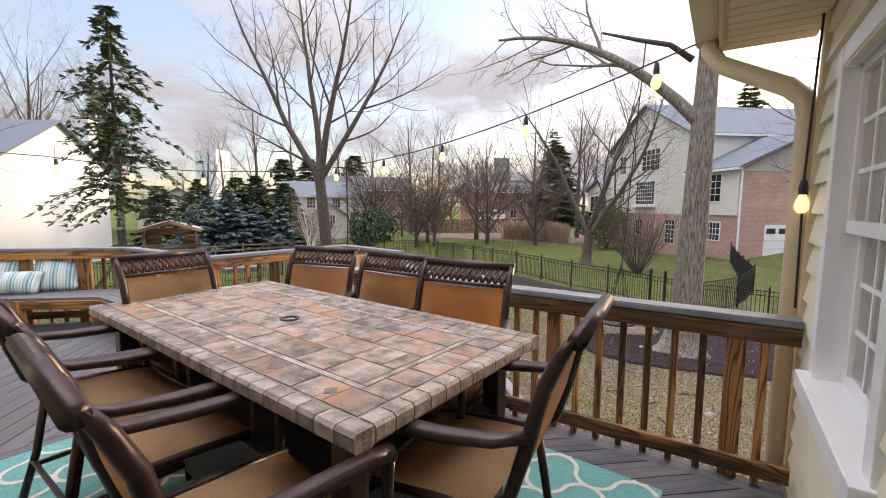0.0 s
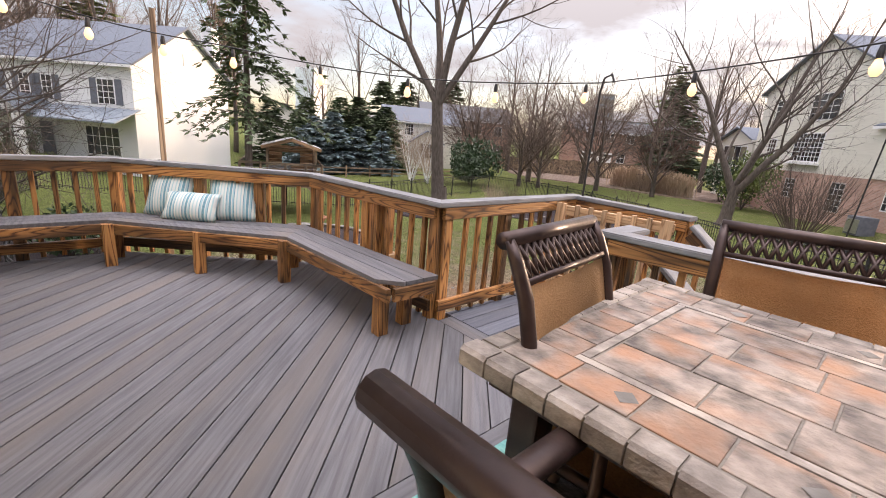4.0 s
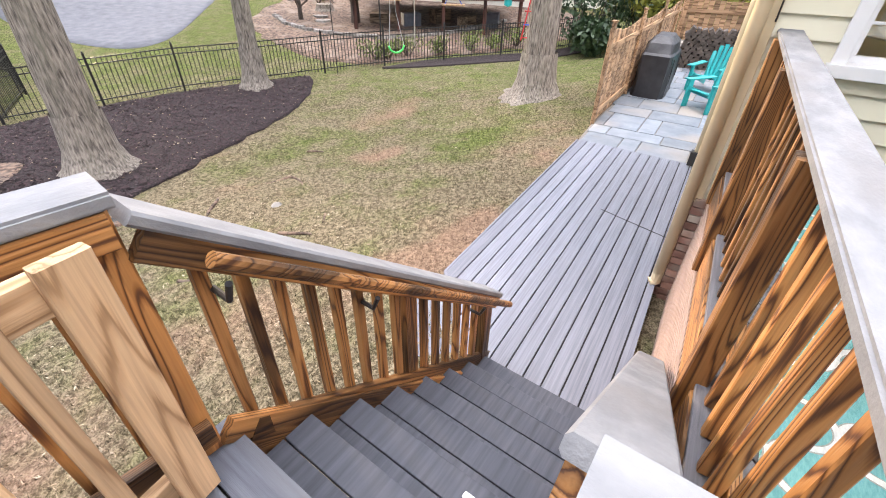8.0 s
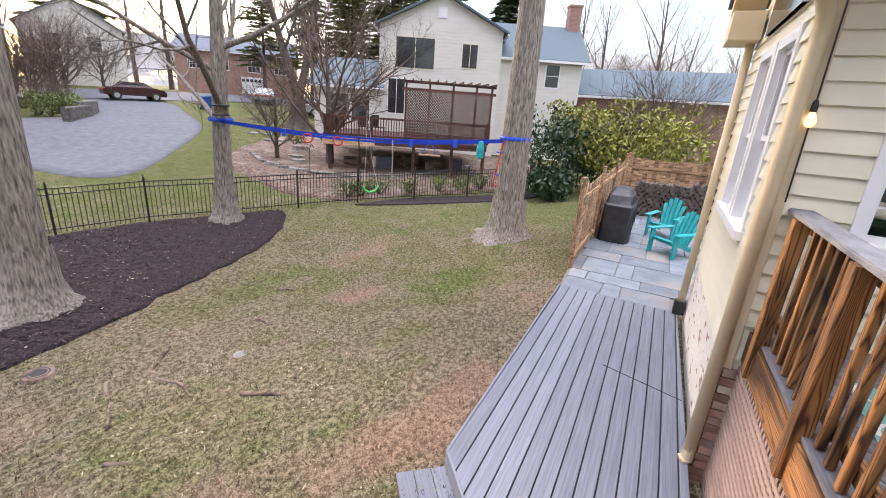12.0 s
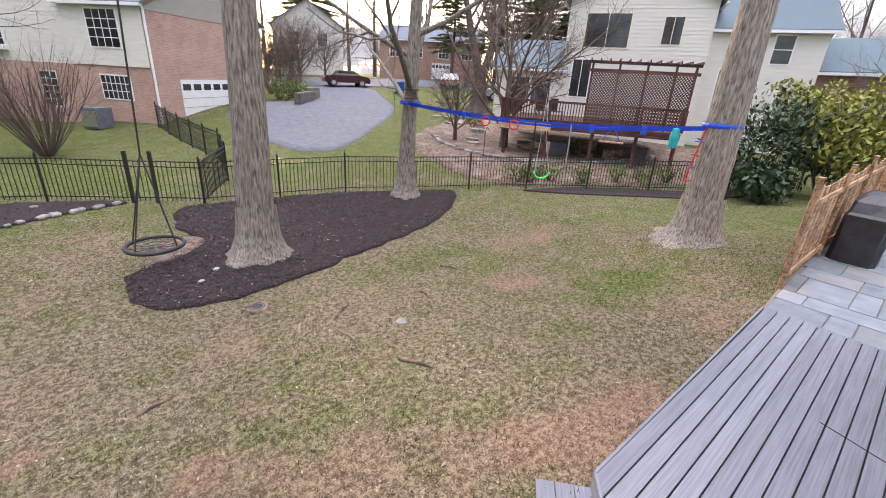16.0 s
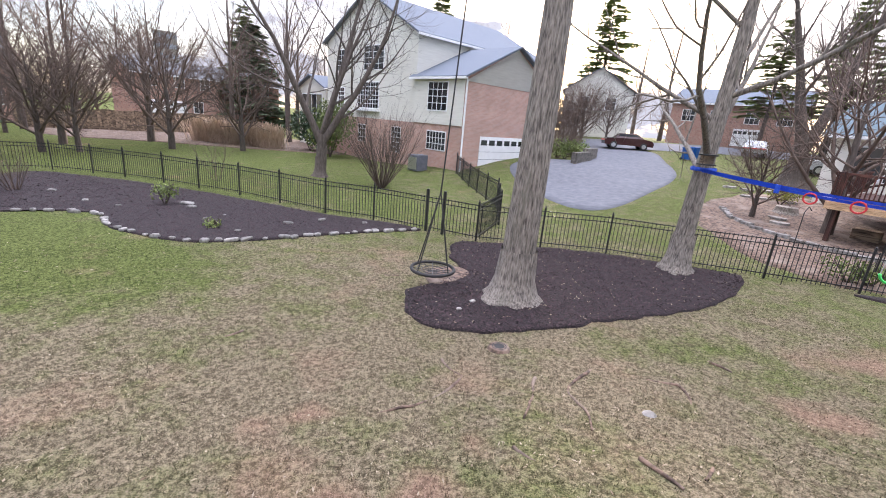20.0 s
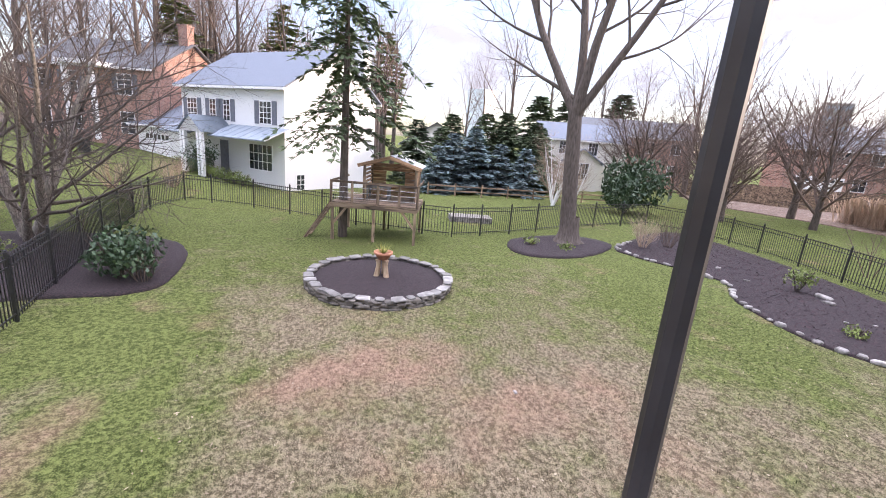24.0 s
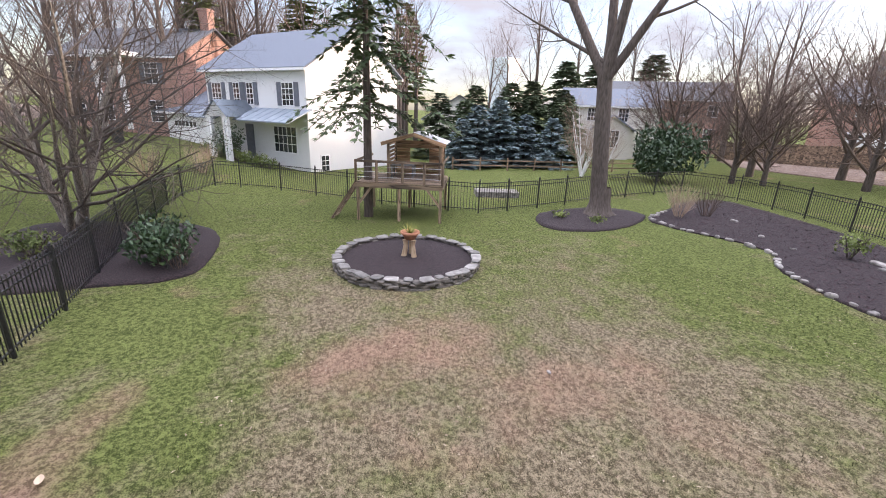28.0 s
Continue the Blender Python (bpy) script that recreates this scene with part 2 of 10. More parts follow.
BLACK = material("black_coated_steel", (0.012, 0.012, 0.013), (0.022, 0.022, 0.024), 20.0, rough=0.45, bump=0.05, vary=0)
BRONZE = material("bronze_aluminium", (0.030, 0.018, 0.016), (0.060, 0.038, 0.034), 12.0, rough=0.35, metal=0.5, bump=0.06, vary=0.05)
SLING = material("tan_sling_mesh", (0.38, 0.225, 0.105), (0.48, 0.30, 0.152), 160.0, rough=0.75, bump=0.5, fine=400.0, vary=0.08,
                 c3=(0.28, 0.17, 0.085), patch=2.0)
MESH_METAL = material("expanded_metal", (0.02, 0.02, 0.02), (0.045, 0.04, 0.04), 90.0, rough=0.5, metal=0.3, bump=0.6, vary=0)
SLATE = material("slate_tile", (0.105, 0.090, 0.080), (0.315, 0.262, 0.222), 14.0, rough=0.78, bump=0.5, vary=0.2, detail=8, spec=0.3,
                 c3=(0.33, 0.185, 0.115), patch=5.0, patch_lo=0.50, patch_hi=0.70, lo=0.34, hi=0.66)
SLATE_EDGE = material("slate_edge_tile", (0.15, 0.13, 0.115), (0.31, 0.275, 0.24), 14.0, rough=0.78, bump=0.5, vary=0.22, detail=7, spec=0.3, lo=0.36, hi=0.64)
GROUT = material("grout", (0.16, 0.14, 0.12), (0.22, 0.20, 0.17), 30.0, rough=0.9, bump=0.3, vary=0)
SHINGLE = material("grey_blue_shingles", (0.10, 0.12, 0.15), (0.17, 0.195, 0.235), 5.0, (6, 6, 6), 0.85, bump=0.5, fine=40, vary=0.06)
SHINGLE_DK = material("dark_shingles", (0.075, 0.08, 0.09), (0.14, 0.145, 0.155), 5.0, (6, 6, 6), 0.85, bump=0.5, fine=40, vary=0.1)
SHINGLE_TEAL = material("teal_grey_shingles", (0.075, 0.11, 0.13), (0.13, 0.175, 0.20), 5.0, (6, 6, 6), 0.85, bump=0.5, fine=40, vary=0.06)
METAL_ROOF = material("blue_grey_metal_roof", (0.20, 0.245, 0.29), (0.27, 0.315, 0.36), 3.0, rough=0.4, metal=0.3, bump=0.05)
FAB_TEAL = material("teal_rug", (0.10, 0.31, 0.30), (0.17, 0.41, 0.385), 40.0, (1, 3, 1), 0.95, bump=0.5, fine=300, vary=0)
FAB_TAUPE = material("taupe_rug", (0.24, 0.25, 0.22), (0.33, 0.33, 0.30), 40.0, (1, 3, 1), 0.95, bump=0.4, fine=300, vary=0)
FAB_WHITE = material("off_white_rug", (0.52, 0.53, 0.48), (0.63, 0.64, 0.58), 40.0, (1, 3, 1), 0.95, bump=0.4, fine=300, vary=0)
TEAL = material("turquoise_plastic", (0.0, 0.30, 0.31), (0.01, 0.36, 0.37), 6.0, rough=0.4, bump=0.05, vary=0.05)
COVER = material("black_grill_cover", (0.014, 0.014, 0.017), (0.035, 0.035, 0.04), 4.0, rough=0.45, bump=0.6, fine=12, vary=0)
BARK = material("tree_bark", (0.060, 0.050, 0.042), (0.33, 0.29, 0.245), 6.0, (5, 5, 0.8), 0.95, bump=1.0, fine=18, vary=0.12, detail=8,
                c3=(0.14, 0.135, 0.10), patch=0.9, patch_lo=0.55, patch_hi=0.8, lo=0.30, hi=0.66)
BARK_DK = material("dark_bark", (0.055, 0.043, 0.036), (0.13, 0.105, 0.088), 5.0, (4, 4, 0.8), 0.95, bump=0.8, fine=14, vary=0.2)
TWIG = material("bare_twigs", (0.085, 0.06, 0.048), (0.17, 0.125, 0.10), 3.0, rough=0.95, bump=0, vary=0.25)
TWIG_PALE = material("pale_twigs", (0.26, 0.19, 0.14), (0.38, 0.29, 0.22), 3.0, rough=0.95, bump=0, vary=0.2)
NEEDLES = material("spruce_needles", (0.05, 0.08, 0.04), (0.11, 0.145, 0.07), 2.5, rough=0.9, bump=0, vary=0.2)
BLUE_NEEDLES = material("blue_spruce_needles", (0.10, 0.155, 0.16), (0.20, 0.265, 0.27), 2.5, rough=0.9, bump=0, vary=0.2)
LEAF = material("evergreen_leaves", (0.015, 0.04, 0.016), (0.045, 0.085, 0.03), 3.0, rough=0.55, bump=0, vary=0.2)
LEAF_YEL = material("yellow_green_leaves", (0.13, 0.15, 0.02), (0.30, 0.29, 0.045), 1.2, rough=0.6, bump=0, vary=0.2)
LEAF_PINE = material("pine_needles", (0.09, 0.13, 0.03), (0.19, 0.23, 0.06), 1.2, rough=0.7, bump=0, vary=0.2)
REED = material("dry_reeds", (0.42, 0.31, 0.22), (0.56, 0.44, 0.33), 3.0, rough=0.9, bump=0, vary=0.2)
MULCH = material("dark_mulch", (0.006, 0.004, 0.0045), (0.038, 0.023, 0.025), 30.0, rough=1.0, bump=1.0, fine=70, vary=0, detail=7, lo=0.4, hi=0.62)
STONE = material("field_stone", (0.13, 0.122, 0.11), (0.30, 0.283, 0.26), 7.0, rough=0.88, bump=0.7, fine=25, vary=0.3, detail=7, lo=0.36, hi=0.64)
STONE_MID = material("flat_bed_stone", (0.11, 0.105, 0.096), (0.26, 0.25, 0.232), 6.0, rough=0.9, bump=0.6, fine=25, vary=0.3)
STONE_DK = material("dark_wall_stone", (0.05, 0.046, 0.04), (0.20, 0.18, 0.155), 6.0, rough=0.9, bump=0.7, fine=25, vary=0.3)
FLAG = material("bluestone_flag", (0.13, 0.155, 0.185), (0.22, 0.245, 0.275), 3.0, rough=0.6, bump=0.2, fine=18, vary=0.2,
                c3=(0.30, 0.26, 0.22), patch=0.7)
CONCRETE = material("pale_concrete", (0.175, 0.166, 0.15), (0.255, 0.24, 0.22), 2.5, rough=0.85, bump=0.2, fine=50, vary=0, c3=(0.26, 0.243, 0.222), patch=0.5)
ASPHALT = material("grey_asphalt", (0.085, 0.09, 0.105), (0.135, 0.14, 0.158), 3.0, rough=0.85, bump=0.3, fine=80, vary=0)
DIRT = material("leaf_litter", (0.055, 0.036, 0.027), (0.215, 0.145, 0.105), 9.0, rough=1.0, bump=0.9, fine=30, vary=0, c3=(0.23, 0.18, 0.145), patch=1.5, detail=8, lo=0.38, hi=0.62)
TERRA = material("terracotta", (0.32, 0.14, 0.08), (0.44, 0.21, 0.12), 8.0, rough=0.8, bump=0.2, vary=0)
STUMP = material("pale_stump", (0.30, 0.20, 0.12), (0.50, 0.38, 0.25), 6.0, (5, 5, 1), 0.9, bump=0.6, vary=0)
BLUE = material("blue_webbing", (0.01, 0.06, 0.50), (0.02, 0.10, 0.60), 20.0, rough=0.5, bump=0.1, vary=0)
RED = material("red_plastic", (0.50, 0.02, 0.03), (0.60, 0.05, 0.05), 8.0, rough=0.45, bump=0.05, vary=0)
GREEN = material("lime_plastic", (0.04, 0.55, 0.10), (0.08, 0.65, 0.16), 8.0, rough=0.45, bump=0.05, vary=0)
STEEL = material("galvanised_steel", (0.42, 0.42, 0.42), (0.58, 0.58, 0.58), 12.0, rough=0.35, metal=0.9, bump=0.1, vary=0.05)
RUBBER = material("black_rubber", (0.014, 0.014, 0.014), (0.026, 0.026, 0.026), 12.0, rough=0.7, bump=0.1, vary=0)
BULB = glow_material("warm_bulb", (1.0, 0.70, 0.34), 0.55)
LAMP_GLOW = glow_material("chandelier_glow", (1.0, 0.72, 0.36), 12.0)
ROOM = material("cream_room_wall", (0.62, 0.55, 0.42), (0.68, 0.61, 0.48), 2.0, rough=0.8, bump=0.05, vary=0)
ROOM_FLOOR = wood_material("oak_floor", (0.20, 0.11, 0.05), (0.32, 0.19, 0.09), (0.40, 0.25, 0.13))
CURTAIN = material("blue_grey_curtain", (0.28, 0.36, 0.42), (0.40, 0.49, 0.55), 6.0, (8, 8, 0.5), 0.9, bump=0.2, vary=0.1)
TEAL_CLOTH = material("teal_upholstery", (0.03, 0.10, 0.10), (0.05, 0.15, 0.15), 20.0, rough=0.9, bump=0.2, vary=0.1)
SHUTTER = material("grey_shutter_paint", (0.10, 0.11, 0.13), (0.15, 0.16, 0.19), 6.0, rough=0.6, bump=0.1, vary=0.05)


def brick_material(name, a, b_, mortar, scale=1.0):
    m = bpy.data.materials.new(name)
    m.use_nodes = True
    n, k = m.node_tree.nodes, m.node_tree.links
    b = n["Principled BSDF"]
    tc = n.new("ShaderNodeTexCoord")
    sep, com, ad = n.new("ShaderNodeSeparateXYZ"), n.new("ShaderNodeCombineXYZ"), n.new("ShaderNodeMath")
    k.new(tc.outputs["Object"], sep.inputs[0])
    k.new(sep.outputs["X"], ad.inputs[0])
    k.new(sep.outputs["Y"], ad.inputs[1])
    k.new(ad.outputs["Value"], com.inputs["X"])
    k.new(sep.outputs["Z"], com.inputs["Y"])
    t = n.new("ShaderNodeTexBrick")
    t.inputs["Color1"].default_value, t.inputs["Color2"].default_value, t.inputs["Mortar"].default_value = hexc(*a), hexc(*b_), hexc(*mortar)
    t.inputs["Scale"].default_value, t.inputs["Mortar Size"].default_value = scale, 0.006
    t.inputs["Brick Width"].default_value, t.inputs["Row Height"].default_value = 0.215, 0.075
    k.new(com.outputs["Vector"], t.inputs["Vector"])
    no = n.new("ShaderNodeTexNoise")
    no.inputs["Scale"].default_value, no.inputs["Detail"].default_value = 0.8, 5.0
    k.new(tc.outputs["Object"], no.inputs["Vector"])
    hs, mr = n.new("ShaderNodeHueSaturation"), n.new("ShaderNodeMapRange")
    mr.inputs["To Min"].default_value, mr.inputs["To Max"].default_value = 0.75, 1.25
    k.new(no.outputs["Fac"], mr.inputs["Value"])
    k.new(mr.outputs["Result"], hs.inputs["Value"])
    k.new(t.outputs["Color"], hs.inputs["Color"])
    k.new(hs.outputs["Color"], b.inputs["Base Color"])
    b.inputs["Roughness"].default_value = 0.9
    bp = n.new("ShaderNodeBump")
    bp.inputs["Strength"].default_value, bp.inputs["Distance"].default_value, bp.invert = 0.5, 0.01, True
    k.new(t.outputs["Fac"], bp.inputs["Height"])
    k.new(bp.outputs["Normal"], b.inputs["Normal"])
    return m


BRICK = brick_material("red_brick", (0.30, 0.155, 0.12), (0.39, 0.22, 0.17), (0.42, 0.36, 0.31))
BRICK_PALE = brick_material("pale_red_brick", (0.40, 0.235, 0.185), (0.50, 0.31, 0.25), (0.48, 0.41, 0.36))
BRICK_PIECE = material("brick_piece", (0.20, 0.10, 0.075), (0.36, 0.20, 0.15), 9.0, rough=0.9, bump=0.5, vary=0.4, c3=(0.42, 0.36, 0.30), patch=3.0)


# wear of the turf: x, y, half widths and strength; below nought is greener
WORN_GREEN = ((-7.6, -1.4, 2.0, 1.6, -0.34), (-4.3, -0.9, 1.6, 1.3, -0.26), (-7.9, 11.0, 3.2, 1.8, -0.34), (-5.6, 9.6, 2.6, 1.6, -0.26),
              (7.8, 4.4, 1.3, 0.8, -0.36), (5.6, 7.9, 1.6, 1.2, -0.20), (2.6, 4.6, 1.4, 1.2, -0.16), (-8.0, 1.2, 2.0, 1.5, 0.14), (-4.7, 5.6, 2.4, 1.8, 0.10))
BARE_SPOTS = ((-5.9, 2.2, 2.2, 1.6, 0.16), (-5.6, 4.0, 2.0, 1.2, 0.12), (3.8, 2.75, 0.55, 0.35, 0.24), (4.6, 2.65, 0.8, 0.28, 0.20), (3.4, 3.1, 0.5, 0.4, 0.12),
              (6.8, 6.0, 0.7, 0.5, 0.14), (9.2, 7.6, 1.4, 0.7, 0.14), (-6.6, -2.2, 0.5, 0.9, 0.12), (-5.6, -1.2, 0.8, 0.6, 0.16), (6.4, 2.9, 1.6, 0.3, 0.10), (-0.7, 5.45, 0.35, 0.3, 0.2), (-0.1, 5.65, 0.3, 0.25, 0.2), (1.75, 5.1, 0.25, 0.3, 0.2), (1.25, 4.5, 0.3, 0.35, 0.2),
              (0.5, 4.3, 0.3, 0.25, 0.18), (10.0, 8.0, 0.7, 0.5, 0.18), (6.65, 5.8, 0.5, 0.25, 0.18), (1.7, 8.2, 1.3, 0.6, 0.10))


def lawn_material(name, blades=False):
    """Winter turf: green and straw in patches, worn tan before the deck, bare earth here and there."""
    m = bpy.data.materials.new(name)
    m.use_nodes = True
    n, k = m.node_tree.nodes, m.node_tree.links
    b = n["Principled BSDF"]
    tc = n.new("ShaderNodeTexCoord")

    def noise_at(scale, detail=4.0, shift=0.0):
        t, mp = n.new("ShaderNodeTexNoise"), n.new("ShaderNodeMapping")
        t.inputs["Scale"].default_value, t.inputs["Detail"].default_value = scale, detail
        mp.inputs["Location"].default_value = (shift, shift * 0.7, 0)
        k.new(tc.outputs["Object"], mp.inputs["Vector"])
        k.new(mp.outputs["Vector"], t.inputs["Vector"])
        return t.outputs["Fac"]

    def step(value, lo, hi, to=(0.0, 1.0)):
        r = n.new("ShaderNodeMapRange")
        r.inputs["From Min"].default_value, r.inputs["From Max"].default_value = lo, hi
        r.inputs["To Min"].default_value, r.inputs["To Max"].default_value = to
        k.new(value, r.inputs["Value"])
        return r.outputs["Result"]

    def add(*values):
        last = values[0]
        for v in values[1:]:
            x = n.new("ShaderNodeMath")
            k.new(last, x.inputs[0])
            k.new(v, x.inputs[1])
            last = x.outputs["Value"]
        return last

    def blend(fac, a, c):
        x = n.new("ShaderNodeMix")
        x.data_type = "RGBA"
        k.new(fac, x.inputs["Factor"])
        for value, slot in ((a, "A"), (c, "B")):
            if isinstance(value, tuple):
                x.inputs[slot].default_value = hexc(*value)
            else:
                k.new(value, x.inputs[slot])
        return x.outputs["Result"]

    def spot(px, py, rx, ry, depth):
        mp, ln = n.new("ShaderNodeMapping"), n.new("ShaderNodeVectorMath")
        ln.operation = "LENGTH"
        mp.inputs["Location"].default_value, mp.inputs["Scale"].default_value = (-px / rx, -py / ry, 0), (1 / rx, 1 / ry, 0)
        k.new(tc.outputs["Object"], mp.inputs["Vector"])
        k.new(mp.outputs["Vector"], ln.inputs[0])
        return step(ln.outputs["Value"], 0.2, 1.3, (depth, 0.0))

    grain = step(add(step(noise_at(60, 5), 0, 1, (0, 0.58)), step(noise_at(17, 6, 5.0), 0, 1, (0, 0.54))), 0.475, 0.665)
    green = blend(grain, (0.042, 0.056, 0.014), (0.170, 0.196, 0.064))
    straw = blend(grain, (0.082, 0.066, 0.040), (0.290, 0.240, 0.160))
    dist = n.new("ShaderNodeVectorMath")
    dist.operation = "DISTANCE"
    dist.inputs[1].default_value = (0.5, 3.5, -2.2)
    k.new(tc.outputs["Object"], dist.inputs[0])
    sep = n.new("ShaderNodeSeparateXYZ")
    k.new(tc.outputs["Object"], sep.inputs["Vector"])
    turf = add(step(noise_at(0.30, 4), 0, 1, (0, 0.42)), step(noise_at(2.1, 5), 0, 1, (0, 0.70)), step(noise_at(9.0, 5), 0, 1, (0, 0.26)), step(noise_at(0.9, 4, 8.0), 0, 1, (0, 0.25)), step(dist.outputs["Value"], 3.0, 16.0, (0.08, -0.24)), step(sep.outputs["X"], -14.0, 5.0, (-0.10, 0.05)))
    if blades:
        geo = n.new("ShaderNodeNewGeometry")
        turf = add(turf, step(geo.outputs["Random Per Island"], 0, 1, (-0.10, 0.10)))
    for px, py, rx, ry, depth in WORN_GREEN:
        turf = add(turf, spot(px, py, rx, ry, depth))
    col = blend(step(turf, 0.56, 0.90), green, straw)
    earth = blend(grain, (0.145, 0.095, 0.064), (0.335, 0.232, 0.162))
    bare = add(noise_at(0.45, 7, 3.0), step(noise_at(3.3, 6, 2.0), 0, 1, (-0.10, 0.10)), step(dist.outputs["Value"], 3.0, 12.0, (0.0, -0.10)))
    for px, py, rx, ry, depth in BARE_SPOTS:
        bare = add(bare, spot(px, py, rx, ry, depth))
    col = blend(step(bare, 0.53, 0.72), col, earth)
    if blades:
        hs = n.new("ShaderNodeHueSaturation")
        k.new(step(geo.outputs["Random Per Island"], 0, 1, (0.35, 1.65)), hs.inputs["Value"])
        k.new(col, hs.inputs["Color"])
        col = hs.outputs["Color"]
    k.new(col, b.inputs["Base Color"])
    b.inputs["Roughness"].default_value, b.inputs["Specular IOR Level"].default_value = 1.0, 0.1
    if not blades:
        bp = n.new("ShaderNodeBump")
        bp.inputs["Strength"].default_value, bp.inputs["Distance"].default_value = 1.0, 0.05
        k.new(noise_at(45, 8), bp.inputs["Height"])
        k.new(bp.outputs["Normal"], b.inputs["Normal"])
    return m


LAWN = lawn_material("winter_lawn")
BLADES = lawn_material("winter_grass_blades", True)

# ---- building blocks ----
def mesh_of(bm, name, mat, smooth=False):
    me = bpy.data.meshes.new(name)
    bm.to_mesh(me)
    bm.free()
    me.materials.append(mat)
    if smooth:
        me.polygons.foreach_set("use_smooth", [True] * len(me.polygons))
    return me


def turned(x0, y0, x1, y1, turn):
    """The plan turned about the point x0, y0, which comes to lie at x1, y1."""
    return pose(x1, y1, 0, 0, 0, turn) @ pose(-x0, -y0, 0)


GROUND_PLAN = Matrix.Identity(4)
HOUSE_PLAN = turned(4.82, 0.44, 4.775, 0.515, 4.1)     # the house stands at a small angle to the stairs and the railings
PATIO_PLAN = turned(8.28, 0.50, 8.03, 0.88, 4.1)
plan = GROUND_PLAN


def thing(name, label, category, at=(0, 0, 0), turn=0.0, group="", kind=""):
    """An empty at the base of a thing, which carries its parts."""
    ob = new(name)
    ob.matrix_basis = plan @ pose(at[0], at[1], at[2], 0, 0, turn)
    return tagged(ob, label, category, group, kind)


def part(name, bm, mat, parent=None, label="", smooth=False, m=None):
    """Links a bmesh, in the parent's own coordinates, as one mesh object under a thing or part."""
    ob = new(name, bm if isinstance(bm, bpy.types.Mesh) else mesh_of(bm, name, mat, smooth))
    if parent is not None:
        ob.parent = parent
    if m is not None:
        ob.matrix_basis = m
    return tagged(ob, label)


def solid(name, bm, mat, label, category="", kind="", group="", smooth=False):
    ob = part(name, bm, mat, None, label, smooth)
    ob.matrix_basis = plan.copy()
    return tagged(ob, "", category, group, kind)


def box(bm, x0, y0, z0, x1, y1, z1):
    v = [bm.verts.new(p) for p in ((x0, y0, z0), (x1, y0, z0), (x1, y1, z0), (x0, y1, z0), (x0, y0, z1), (x1, y0, z1), (x1, y1, z1), (x0, y1, z1))]
    for f in ((3, 2, 1, 0), (4, 5, 6, 7), (0, 1, 5, 4), (1, 2, 6, 5), (2, 3, 7, 6), (3, 0, 4, 7)):
        bm.faces.new([v[i] for i in f])
    return bm


def boxed(*dims, bevel=0.0):
    bm = box(bmesh.new(), *dims)
    if bevel:
        bmesh.ops.bevel(bm, geom=bm.edges[:], offset=bevel, segments=2, affect="EDGES", profile=0.6)
    return bm


def prism(bm, pts, z0, z1):
    """An upright slab over a polygon given anticlockwise."""
    lo, hi = [bm.verts.new((x, y, z0)) for x, y in pts], [bm.verts.new((x, y, z1)) for x, y in pts]
    n = len(pts)
    bm.faces.new(hi)
    bm.faces.new(lo[::-1])
    for i in range(n):
        bm.faces.new((lo[i], lo[(i + 1) % n], hi[(i + 1) % n], hi[i]))
    return bm


def tube(bm, pts, radii, seg=8, cap=True):
    """A tapered tube along points."""
    pts = [Vector(p) for p in pts]
    if not hasattr(radii, "__len__"):
        radii = [radii] * len(pts)
    rings, side = [], None
    for i, p in enumerate(pts):
        d = (pts[min(i + 1, len(pts) - 1)] - pts[max(i - 1, 0)]).normalized()
        if side is None or abs(side.dot(d)) > 0.95:
            side = d.cross(Vector((0, 0, 1)) if abs(d.z) < 0.9 else Vector((1, 0, 0)))
        side = (side - d * side.dot(d)).normalized()
        up = d.cross(side)
        rings.append([bm.verts.new(p + (side * math.cos(a) + up * math.sin(a)) * radii[i]) for a in [2 * math.pi * j / seg for j in range(seg)]])
    for a, b in zip(rings, rings[1:]):
        for j in range(seg):
            bm.faces.new((a[j], a[(j + 1) % seg], b[(j + 1) % seg], b[j]))
    if cap:
        bm.faces.new(rings[0][::-1])
        bm.faces.new(rings[-1])
    return bm


def lathe(bm, profile, seg=20, centre=(0, 0, 0)):
    rings = [[bm.verts.new((centre[0] + r * math.cos(2 * math.pi * j / seg), centre[1] + r * math.sin(2 * math.pi * j / seg), centre[2] + z)) for j in range(seg)] for r, z in profile]
    for a, b in zip(rings, rings[1:]):
        for j in range(seg):
            bm.faces.new((a[j], a[(j + 1) % seg], b[(j + 1) % seg], b[j]))
    return bm


BOARDS = {}


def board_mesh(length, width, thick, mat, bevel=0.003):
    """A sawn board along its own x, the origin at its middle; alike boards share the mesh."""
    key = (round(length, 3), round(width, 3), round(thick, 3), mat.name)
    if key not in BOARDS:
        bm = boxed(-length / 2, -width / 2, -thick / 2, length / 2, width / 2, thick / 2)
        if bevel:
            long = [e for e in bm.edges if abs(e.verts[0].co.x - e.verts[1].co.x) > 1e-4]
            bmesh.ops.bevel(bm, geom=long, offset=min(bevel, thick / 4), segments=1, affect="EDGES")
        BOARDS[key] = mesh_of(bm, "board", mat)
    return BOARDS[key]


